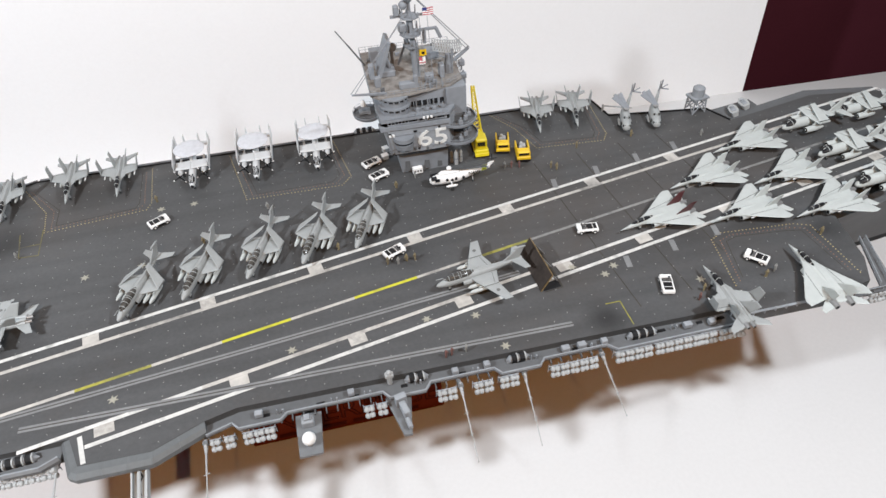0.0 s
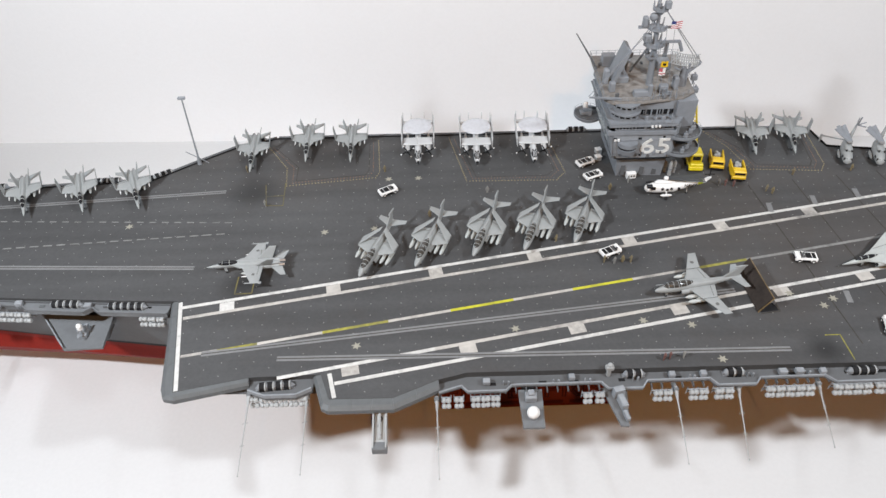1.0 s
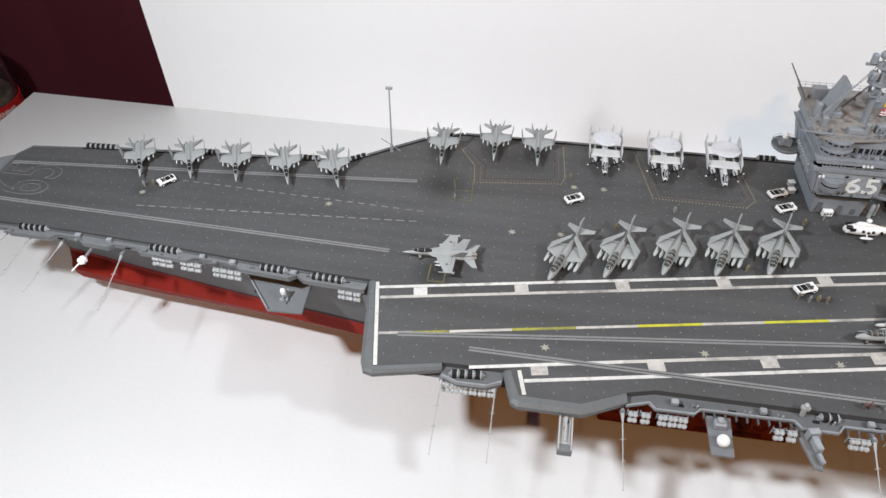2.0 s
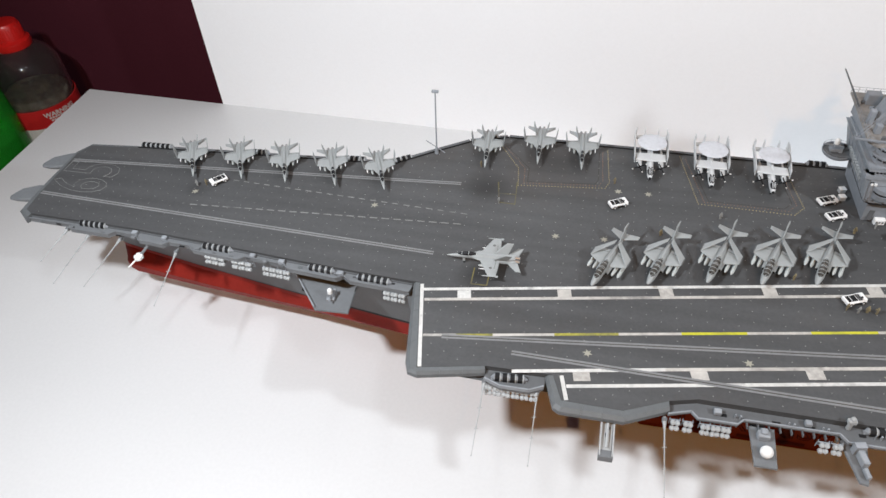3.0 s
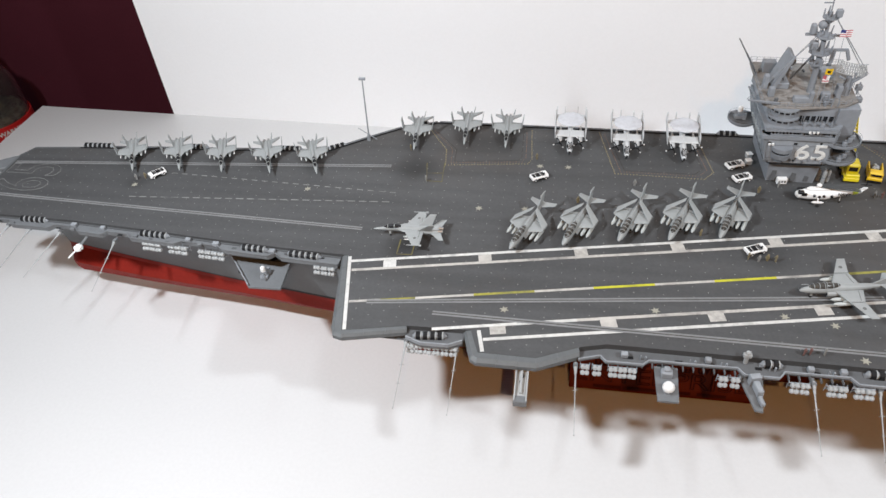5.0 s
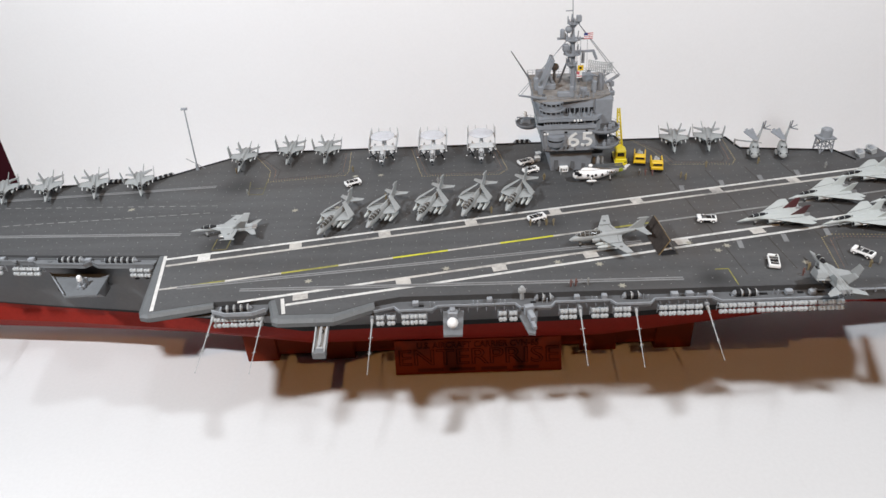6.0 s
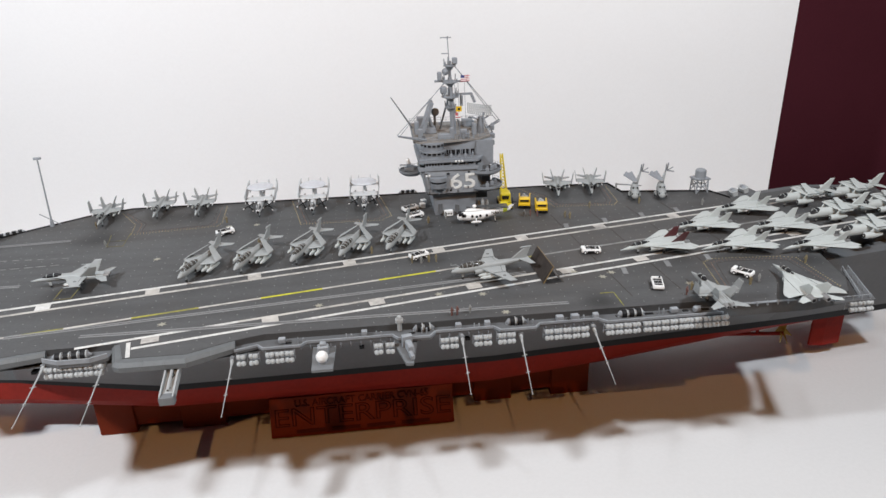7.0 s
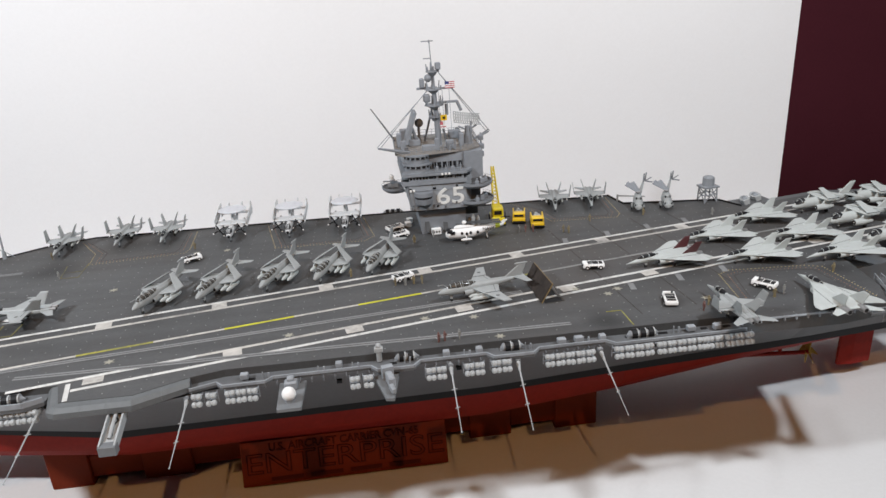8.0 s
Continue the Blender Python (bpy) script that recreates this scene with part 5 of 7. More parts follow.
def whip(base, tip):
    """A folded-down mast in three thinning lengths with crossbars, on a bracket with an insulator."""
    b, t = Vector(base), Vector(tip)
    d = (t - b).normalized()
    side = d.cross(Vector((0, 0, 1))).normalized()
    bm = rod(rod(rod(B(), b, b.lerp(t, 0.36), 0.042, 0.038), b.lerp(t, 0.36), b.lerp(t, 0.64), 0.03, 0.026), b.lerp(t, 0.64), t, 0.022, 0.016)
    ball(bm, *t, 0.04, u=6, v=4)
    a = part("whip_antenna", bm, RAFT, ship, "thin pale whip antenna swung outboard")
    for u, w in ((0.36, 0.13), (0.64, 0.1)):
        p = b.lerp(t, u)
        part("crossbar", rod(rod(B(), p - side * w, p + side * w + d * 0.06, 0.018, n=5), p - d * 0.05, p + d * 0.05, 0.042, n=6), RAFT, a)
    part("insulator", rod(rod(B(), b - d * 0.12, b + d * 0.26, 0.115, 0.09, n=10), b + d * 0.26, b + d * 0.5, 0.075, 0.06, n=8), RAFT, a)
    part("bracket", box(box(B(), b.x, b.y, b.z - 0.12, 0.24, 0.22, 0.24, bevel=0.03), b.x, b.y + 0.2, b.z - 0.04, 0.12, 0.3, 0.1), WALK, a)


for base, tip in (((4.76, -5.0, 9.93), (4.77, -8.86, 9.21)), ((7.51, -4.9, 9.72), (7.51, -8.72, 8.9)), ((13.79, -5.51, 9.74), (13.82, -9.28, 9.12)), ((25.2, -5.5, 9.9), (25.16, -8.75, 8.74)), ((28.25, -5.4, 9.75), (28.23, -8.3, 8.1)), ((32.08, -5.4, 9.8), (32.64, -7.6, 7.75)),
                  ((-24.64, 2.2, 9.9), (-25.3, -0.3, 9.2)), ((-22.99, 2.1, 9.8), (-23.2, -1.95, 9.2)), ((-20.6, 2.0, 9.8), (-21.1, -1.85, 9.2)), ((-16.44, 1.6, 9.6), (-15.9, -2.5, 9.1))):
    whip(base, tip)
drum = part("signal_lamp", rod(box(box(B(), -18.98, 1.12, 9.12, 0.34, 0.62, 0.26, turn=25, bevel=0.05), -18.98, 1.12, 9.1, 0.56, 0.26, 0.3, turn=25, bevel=0.05), (-19.05, 1.0, 9.2), (-19.32, 0.3, 9.02), 0.05, n=8), WHITE, ship, "small white cross-shaped lamp on a bracket")
part("lamp_arm", box(rod(B(), (-18.5, 2.05, 9.75), (-18.9, 1.25, 9.3), 0.09, n=8), -18.5, 2.05, 9.6, 0.3, 0.24, 0.22, bevel=0.03), WALK, drum)
mast_bm = rod(rod(rod(B(), (-1.83, 13.52, D), (-1.7, 13.6, 15.4), 0.06, 0.045), (-1.83, 13.52, D), (-1.82, 13.53, D + 0.5), 0.16, 0.1, 8), (-2.6, 13.7, D + 0.9), (-1.2, 13.5, D + 0.1), 0.03)
box(mast_bm, -1.7, 13.6, 15.35, 0.45, 0.2, 0.14)
part("deck_edge_mast", mast_bm, GREY, ship, "thin grey mast with a small lamp head")


def gun_mount(x, y, z, turn, owner):
    """A close-in gun: white dome on a grey cradle."""
    m = pose(x, y, z, 0, 0, turn)
    bm = box(box(B(), 0, 0, 0, 0.6, 0.5, 0.22, bevel=0.03), -0.05, 0, 0.22, 0.34, 0.4, 0.3, bevel=0.03)
    rod(bm, (0.1, 0, 0.38), (0.6, 0, 0.42), 0.05)
    box(bm, -0.3, 0.22, 0.0, 0.2, 0.16, 0.45)
    bm.transform(m)
    g = part("gun_mount", bm, GREY, owner, "small grey gun mount with white dome")
    bm = ball(rod(B(), (0, 0, 0.5), (0, 0, 0.72), 0.16, n=12), 0, 0, 0.72, 0.16)
    bm.transform(m)
    part("radome", bm, WHITE, g, "white radome", smooth=True)


def platform(pts, z, name="sponson", thick=0.14, drop=1.2, label="grey sponson platform"):
    """A plate held by a tapering bracket below."""
    c = sum((Vector(p) for p in pts), Vector((0, 0))) / len(pts)
    p = part(name, prism(B(), pts, z - thick, z), WALK, ship, label)
    low = [(c.x + (x - c.x) * 0.5, max(y, c.y) + 0.8) for x, y in pts]
    part("bracket", prism(B(), low, z - drop, z - thick - 0.002, [(c.x + (x - c.x) * 0.8, c.y + (y - c.y) * 0.75 + 0.15) for x, y in pts]), HULL, p)
    return p


p = platform([(-8.5, 1.9), (-6.3, -0.8), (-4.2, -0.75), (-4.35, 1.5)], 8.75, drop=1.6)
gun_mount(-5.55, 0.2, 8.75, -80, p)
parapet([(-8.4, 1.75), (-6.3, -0.75)], 8.75, 0.18)
p = platform([(17.7, -5.2), (17.75, -7.3), (18.75, -7.3), (18.85, -5.2)], 9.85, drop=0.8)
part("dome_base", rod(B(), (18.25, -6.72, 9.85), (18.25, -6.72, 10.05), 0.22, n=12), GREY, p)
part("radome", ball(B(), 18.25, -6.72, 10.2, 0.3, u=16, v=10), WHITE, p, "white ball radome", smooth=True)
part("director", box(box(B(), 18.25, -5.75, 9.85, 0.55, 0.4, 0.4, bevel=0.05), 18.25, -5.7, 10.2, 0.3, 0.3, 0.2, bevel=0.04), GREY, p)
p = platform([(21.75, -5.2), (22.25, -7.3), (22.6, -7.35), (22.95, -5.2)], 9.8, drop=0.8)
bm = box(box(box(B(), 22.5, -6.2, 9.8, 0.3, 0.7, 0.45, turn=12, bevel=0.04), 22.55, -6.9, 9.85, 0.2, 0.5, 0.25, turn=12, bevel=0.03), 22.4, -5.7, 9.8, 0.5, 0.3, 0.6, turn=12)
part("launcher", bm, GREY, p)
part("searchlight", ball(box(rod(B(), (22.1, -4.7, D - 0.3), (22.1, -4.7, D + 0.2), 0.12, n=8), 22.1, -4.7, D + 0.15, 0.4, 0.25, 0.25, bevel=0.04), 22.1, -4.7, D + 0.45, 0.13), RAFT, ship)
bm = B()
for s in (-1, 1):
    plate(bm, [(11.1 + s * 0.3, -5.9, 10.05), (11.1 + s * 0.3, -7.8, 9.45), (11.1 + s * 0.3, -7.8, 9.05), (11.1 + s * 0.3, -5.9, 9.6)], 0.07)
plate(bm, [(10.8, -5.9, 9.62), (11.4, -5.9, 9.62), (11.4, -7.8, 9.07), (10.8, -7.8, 9.07)], 0.07)
rod(bm, (11.1, -6.1, 9.95), (11.1, -7.4, 9.5), 0.07)
boom = part("landing_light_boom", bm, RAFT, ship, "pale grey open box boom swung outboard")
part("boom_end", box(B(), 11.1, -7.68, 8.98, 0.7, 0.4, 0.44, bevel=0.03), WALK, boom)
part("boom_cover", plate(B(), [(10.86, -6.0, 9.8), (11.34, -6.0, 9.8), (11.34, -7.5, 9.36), (10.86, -7.5, 9.36)], 0.04), RAFT, boom)
for a, b in (((11.0, -6.1), (11.22, -6.45)), ((11.22, -6.45), (11.02, -6.75)), ((11.02, -6.75), (11.15, -7.2)), ((10.95, -6.05), (11.3, -6.12))):
    part("truss_bar", rod(B(), (*a, 9.83 + 0.293 * (a[1] + 6.0)), (*b, 9.83 + 0.293 * (b[1] + 6.0)), 0.035, n=5), BLACK, boom)
for x, y, s in ((16.2, -4.95, 0.35), (20.3, -4.85, 0.3), (25.1, -4.9, 0.3), (26.6, -4.9, 0.3), (30.4, -4.95, 0.4), (31.2, -4.95, 0.4), (32.3, -5.0, 0.3), (36.5, -5.1, 0.4), (37.7, -5.2, 0.35),
                (-19.5, 2.25, 0.4), (-17.3, 2.1, 0.35), (-10.9, 1.5, 0.35), (-8.9, 1.3, 0.4), (-5.0, 0.95, 0.4)):
    part("locker", box(B(), x, y, D - 0.3, s, 0.28, 0.26, bevel=0.03), GREY, ship)
for x, z in ((12.5, 8.3), (8.3, 8.0), (3.0, 8.2), (20.0, 7.6), (26.0, 7.5), (33.0, 7.4), (36.0, 7.9), (43.5, 8.5), (-8.0, 7.6), (-1.9, 8.3), (-2.6, 8.3)):
    y = CL - (11.35 - (9.7 - z) * 1.35 if x > 0 else 5.0)
    part("porthole", box(B(), x, y, z, 0.26, 0.5, 0.16), BLACK, ship)

part("stowed_boom", rod(rod(B(), (39.95, 13.7, D + 0.42), (41.6, 12.75, D + 0.5), 0.06, 0.04), (39.95, 13.7, D), (39.95, 13.7, D + 0.5), 0.07), RAFT, ship, "pale boom stowed over the deck edge")

# ---- rudders, shafts, propellers ----
for y in (CL - 2.4, CL + 2.4):
    part("rudder", prism(B(), [(51.7, y - 0.1), (52.6, y - 0.22), (54.0, y - 0.03), (54.0, y + 0.03), (52.6, y + 0.22), (51.7, y + 0.1)], 0.95, 4.0), RED, ship, "red rudder")
    part("propeller_shaft", rod(rod(B(), (38.0, y, 3.0), (49.6, y, 2.1), 0.14, n=10), (47.6, y, 3.9), (47.6, y, 2.3), 0.12), RED, ship)
    bm = rod(B(), (49.3, y, 2.1), (50.0, y, 2.06), 0.16, 0.06, 10)
    for k in range(5):
        a = 2 * math.pi * k / 5
        plate(bm, [(49.55, y + 0.12 * math.cos(a - 0.3), 2.1 + 0.12 * math.sin(a - 0.3)), (49.45, y + 0.75 * math.cos(a - 0.35), 2.1 + 0.75 * math.sin(a - 0.35)), (49.75, y + 0.75 * math.cos(a + 0.35), 2.1 + 0.75 * math.sin(a + 0.35)), (49.7, y + 0.12 * math.cos(a + 0.3), 2.1 + 0.12 * math.sin(a + 0.3))], 0.06)
    part("propeller", bm, BRASS, ship, "brass propeller")

# ---- the island ----
def ring_at(pts, z):
    return [(x, y, z) for x, y in pts]


P1 = [(24.95, 10.15), (25.2, 9.97), (28.5, 9.95), (28.9, 10.6), (28.9, 15.4), (25.0, 15.4)]
P2 = [(24.6, 10.2), (24.85, 10.0), (28.5, 9.97), (29.0, 10.6), (29.1, 15.9), (24.65, 15.9)]
P3 = [(24.5, 10.3), (24.75, 10.05), (28.5, 10.0), (29.0, 10.6), (29.2, 16.1), (24.5, 16.1)]
island = part("island", loft(B(), [ring_at(P1, 12.27), ring_at(P2, 13.9), ring_at(P3, 14.2)]), GREY, ship, "tall grey island tower with white hull number")
part("island_base", loft(B(), [ring_at([(25.55, 10.62), (28.4, 10.52), (28.5, 15.2), (25.5, 15.2)], D), ring_at([(25.35, 10.32), (28.45, 10.26), (28.6, 15.3), (25.3, 15.3)], 12.28)]), TOWER, island)
for x in (25.9, 27.1, 27.9):
    part("door", box(B(), x, 10.52, D + 0.15, 0.28, 0.12, 0.75), HULL, island)
part("soffit", prism(B(), P1, 12.2, 12.265), BLACK, island)
part("ledge", prism(B(), [(24.45, 9.95), (28.55, 9.85), (28.6, 10.6), (24.4, 10.6)], 13.95, 14.2), TOWER, island)
part("window_band", prism(B(), [(24.9, 10.2), (28.4, 10.12), (28.9, 10.7), (28.9, 15.0), (24.75, 15.0)], 14.2, 14.5), GLASS_DARK, island, "dark row of bridge windows")
for k in range(7):
    part("mullion", box(B(), 24.93 + 0.2 * k, 10.14, 14.2, 0.06, 0.09, 0.3), TOWER, island)
for x in (26.7, 27.22, 27.75, 28.33):
    part("mullion", box(B(), x, 10.12, 14.2, 0.14, 0.09, 0.3), TOWER, island)
part("window_sill", box(box(B(), 26.65, 10.1, 14.2, 3.5, 0.08, 0.05), 26.65, 10.1, 14.43, 3.5, 0.08, 0.07), TOWER, island)
part("bridge_roof", prism(B(), [(24.5, 9.95), (28.55, 9.9), (29.0, 10.6), (29.1, 15.5), (24.5, 15.5)], 14.5, 14.66), TOWER, island)
part("upper_house", prism(B(), [(24.8, 11.1), (28.6, 11.1), (29.1, 11.6), (29.3, 15.9), (24.6, 16.0)], 14.66, 15.62), TOWER, island)
part("window_band", prism(B(), [(26.3, 10.92), (28.55, 10.92), (28.55, 11.1), (26.3, 11.1)], 14.76, 15.12), GLASS_DARK, island, "dark open bridge under the roof")
part("upper_front", prism(B(), [(26.3, 10.86), (28.6, 10.86), (28.6, 11.1), (26.3, 11.1)], 15.12, 15.72), TOWER, island)
for k in range(7):
    part("mullion", box(B(), 26.45 + 0.34 * k, 10.9, 14.72, 0.08, 0.06, 0.42), TOWER, island)
for x, w, h in ((26.75, 0.2, 0.3), (27.3, 0.14, 0.22), (27.75, 0.24, 0.26), (28.25, 0.12, 0.34)):
    part("bridge_fitting", box(rod(B(), (x, 10.4, 14.66), (x, 10.4, 14.66 + h + 0.12), 0.03, n=6), x, 10.4, 14.66, w, 0.16, h, bevel=0.03), TOWER, island)


def half_round(cx, cy, r, z0, z1, name, mat, owner, n=12, a0=math.pi, a1=2 * math.pi, r2=None):
    arc = [(cx + r * math.cos(a0 + (a1 - a0) * k / n), cy + r * math.sin(a0 + (a1 - a0) * k / n)) for k in range(n + 1)]
    top = None if r2 is None else [(cx + r2 * math.cos(a0 + (a1 - a0) * k / n), cy + r2 * math.sin(a0 + (a1 - a0) * k / n)) for k in range(n + 1)]
    return part(name, prism(B(), arc, z0, z1, top), mat, owner, smooth=False)


# two tiers of rounded flag bridges, forward
for z, r in ((14.66, 0.95), (15.22, 0.88)):
    half_round(25.55, 11.0, r * 0.85, z, z + 0.3, "round_bay", TOWER, island)
    half_round(25.55, 11.0, r * 0.9, z + 0.3, z + 0.46, "window_band", GLASS_DARK, island)
    for k in range(8):
        a = math.pi * (1.06 + 0.88 * k / 7)
        part("mullion", box(B(), 25.55 + r * 0.91 * math.cos(a), 11.0 + r * 0.91 * math.sin(a), z + 0.28, 0.08, 0.08, 0.2, turn=math.degrees(a)), TOWER, island)
    half_round(25.55, 11.0, r, z + 0.46, z + 0.55, "bay_roof", TOWER, island)
b = half_round(25.75, 10.02, 0.55, 12.75, 13.1, "lower_bay", TOWER, island, r2=0.62)
half_round(25.75, 10.02, 0.56, 13.1, 13.25, "window_band", GLASS_DARK, island)
half_round(25.75, 10.02, 0.62, 13.25, 13.5, "lower_bay", TOWER, island)
part("roof", prism(B(), [(24.2, 11.0), (24.6, 10.55), (26.4, 10.5), (28.9, 10.9), (29.7, 11.5), (29.9, 16.2), (24.3, 16.4)], 15.72, 15.84), ROOF, island, "weathered brownish roof deck")
part("aft_house", prism(B(), [(28.55, 10.65), (29.75, 10.75), (29.8, 13.2), (28.55, 13.2)], 13.95, 15.7), TOWER, island)
part("aft_trunk", prism(B(), [(28.6, 11.3), (29.4, 11.3), (29.4, 13.2), (28.6, 13.2)], D + 0.9, 13.95), HULL, island)
def bowl_gallery(cx, cy, r, z, a0, a1, n=18, wall=0.16, deep=0.32):
    """A rounded open platform: a bowl below, a thin parapet above, a dark floor and gear inside."""
    arc = [a0 + (a1 - a0) * k / n for k in range(n + 1)]

    def ring(q, h):
        return [(cx + q * math.cos(a), cy + q * math.sin(a), h) for a in arc]
    g = part("gallery", loft(B(), [ring(r * 0.3, z - deep), ring(r * 0.72, z - deep * 0.7), ring(r * 0.95, z - deep * 0.25), ring(r, z)]), TOWER, island, smooth=True)
    wall_rings = [[(cx + u * math.cos(a), cy + u * math.sin(a), h) for u, h in ((r, z), (r + 0.01, z + wall), (r - 0.05, z + wall), (r - 0.05, z))] for a in arc]
    part("gallery_parapet", loft(B(), wall_rings), TOWER, g)
    part("gallery_floor", prism(B(), [(x, y) for x, y, h in ring(r - 0.06, z)], z + 0.002, z + 0.03), HULL, g, "dark gallery floor")
    bm = B()
    for k in range(0, n + 1, 2):
        x, y = cx + r * math.cos(arc[k]), cy + r * math.sin(arc[k])
        rod(bm, (x, y, z + wall), (x, y, z + wall + 0.16), 0.012, n=4)
    for p, q in zip(arc, arc[1:]):
        rod(bm, (cx + r * math.cos(p), cy + r * math.sin(p), z + wall + 0.16), (cx + r * math.cos(q), cy + r * math.sin(q), z + wall + 0.16), 0.01, n=4)
    part("gallery_rail", bm, TOWER, g)
    return g


for z, r in ((13.62, 1.16), (12.5, 1.24)):
    d = bowl_gallery(29.15, 10.75, r, z, math.pi * 1.08, math.pi * 2.3)
    for u, w, h in ((0.45, -0.35, 0.34), (0.75, 0.1, 0.28), (0.05, -0.75, 0.3)):
        part("gallery_gear", box(rod(B(), (29.15 + u, 10.75 + w, z), (29.15 + u, 10.75 + w, z + h + 0.14), 0.06), 29.15 + u, 10.75 + w, z, 0.24, 0.2, h, bevel=0.03), TOWER, d)
part("gallery_back", prism(B(), [(28.6, 10.5), (29.5, 10.55), (29.5, 11.3), (28.6, 11.3)], 12.2, 13.95), HULL, island)
d = bowl_gallery(24.2, 14.4, 0.95, 12.7, 0.0, 2 * math.pi, 20, 0.12, 0.36)
gun_mount(23.95, 14.4, 12.78, 180, island)
# bars of small lettering on the forward face
for j in range(2):
    for k in range(9):
        part("lettering_bar", plate(B(), [(24.87 - 0.15 * j, 11.3 + 0.32 * k, 12.75 + 0.42 * j), (24.87 - 0.15 * j, 11.52 + 0.32 * k, 12.75 + 0.42 * j), (24.8 - 0.15 * j, 11.52 + 0.32 * k, 13.0 + 0.42 * j), (24.8 - 0.15 * j, 11.3 + 0.32 * k, 13.0 + 0.42 * j)], 0.12), RAFT, island)
lettering("hull_number", "65", 1.5, NUMBER, island, pose(27.47, 9.95, 13.05, 90, 0, -0.3), extrude=0.03, widen=1.3, heavy=0.015)
for k in range(3):
    part("lamp", box(B(), 27.0 + 0.22 * k, 9.84, 14.52, 0.12, 0.1, 0.12), WHITE, island)
for k in range(2):
    part("lamp", box(B(), 24.95 + 0.2 * k, 9.95, 13.55, 0.13, 0.1, 0.13), WHITE, island)


for x in (24.75, 26.35, 28.45):
    part("pipe", rod(B(), (x + 0.12, 10.0, 12.3), (x, 10.02, 13.92), 0.025, n=6), TOWER, island)
for x, z, w in ((24.95, 13.62, 0.16), (26.45, 13.6, 0.2), (27.9, 13.66, 0.14), (28.2, 12.45, 0.18), (26.6, 12.4, 0.12)):
    part("porthole", box(B(), x, 9.985, z, w, 0.05, 0.14), GLASS_DARK, island)
for z in (12.62, 13.55):
    part("rib", box(B(), 26.75, 9.97, z, 3.6, 0.05, 0.035), TOWER, island)
for k in range(7):
    part("louvre", box(B(), 24.83, 11.2 + 0.62 * k, 13.2, 0.1, 0.34, 0.2), GLASS_DARK if k % 3 == 1 else HULL, island)
for k in range(6):
    part("forward_pipe", rod(B(), (24.93, 10.9 + 0.75 * k, 12.3), (24.58, 10.9 + 0.8 * k, 14.15), 0.03, n=5), TOWER, island)
for k in range(5):
    part("stanchion", rod(B(), (26.6 + 0.48 * k, 10.7, 14.66), (26.6 + 0.48 * k, 10.7, 15.2), 0.025, n=5), TOWER, island)


def railing(points, z, height=0.35):
    bm = B()
    for a, b in zip(points, points[1:]):
        a, b = Vector((*a, z)), Vector((*b, z))
        n = max(1, round((b - a).length / 0.4))
        for k in range(n):
            p = a.lerp(b, k / n)
            rod(bm, p, p + Vector((0, 0, height)), 0.014, n=4)
        for h in (height, height * 0.5):
            rod(bm, a + Vector((0, 0, h)), b + Vector((0, 0, h)), 0.012, n=4)
    return part("railing", bm, TOWER, island)


railing([(24.2, 11.0), (24.3, 16.4), (29.9, 16.2), (29.7, 11.5)], 15.84)
railing([(24.5, 9.95), (28.55, 9.9)], 14.66, 0.22)
# roof gear
for x, y, sx, sy, h in ((27.8, 11.6, 0.5, 0.4, 0.5), (28.6, 12.0, 0.3, 0.5, 0.8), (26.4, 11.3, 0.9, 0.4, 0.35), (25.2, 15.2, 0.8, 0.6, 0.7), (28.5, 14.6, 0.8, 0.8, 0.5), (26.9, 11.2, 0.25, 0.25, 0.75), (24.8, 11.9, 0.35, 0.35, 0.6), (24.6, 12.9, 0.3, 0.4, 0.9)):
    part("roof_locker", box(B(), x, y, 15.84, sx, sy, h, bevel=0.04), TOWER, island)
for k in range(14):
    x, y = random.uniform(24.5, 29.4), random.choice((10.95, 11.2, 14.4, 15.2))
    s = random.uniform(0.1, 0.28)
    part("roof_fitting", box(B(), x, y + random.uniform(-0.1, 0.15), 15.84, s, random.uniform(0.1, 0.25), random.uniform(0.12, 0.5), turn=random.choice((0, 0, 20)), bevel=0.02), TOWER if k % 3 else HULL, island)
for k in range(5):
    x = 27.0 + 0.34 * k
    part("roof_fitting", rod(B(), (x, 10.75, 15.84), (x + random.uniform(-0.05, 0.05), 10.75, 15.84 + random.uniform(0.2, 0.75)), 0.03, n=5), TOWER, island)
railing([(24.25, 11.0), (24.65, 10.6), (26.4, 10.55), (28.85, 10.95), (29.65, 11.5)], 15.84, 0.3)
for k in range(11):
    part("wall_fitting", box(B(), 24.95 + 0.36 * k, 9.9 + 0.05 * (k % 2), 12.35 + 0.11 * (k % 3), 0.1, 0.1, 0.16), TOWER if k % 2 else HULL, island)
for x, y, h in ((26.0, 14.2, 1.4), (29.3, 12.2, 1.5)):
    part("roof_post", rod(B(), (x, y, 15.84), (x, y, 15.84 + h), 0.05, n=6), TOWER, island)
part("dish", ball(rod(B(), (26.05, 13.9, 15.84), (26.05, 13.9, 17.0), 0.07), 26.05, 13.85, 17.15, 0.3, sy=0.4, u=14), TOWER, island, "round radar dish", smooth=True)
panel = part("radar_panel", plate(B(), [(25.05, 12.55, 16.0), (25.05, 13.95, 16.0), (25.75, 13.95, 18.05), (25.75, 12.55, 18.05)], 0.22), TOWER, island, "tall flat leaning radar panel")
part("panel_stand", box(rod(B(), (25.9, 13.2, 15.84), (25.5, 13.2, 17.0), 0.12), 25.6, 13.2, 15.84, 0.8, 0.9, 0.4, bevel=0.05), TOWER, panel)
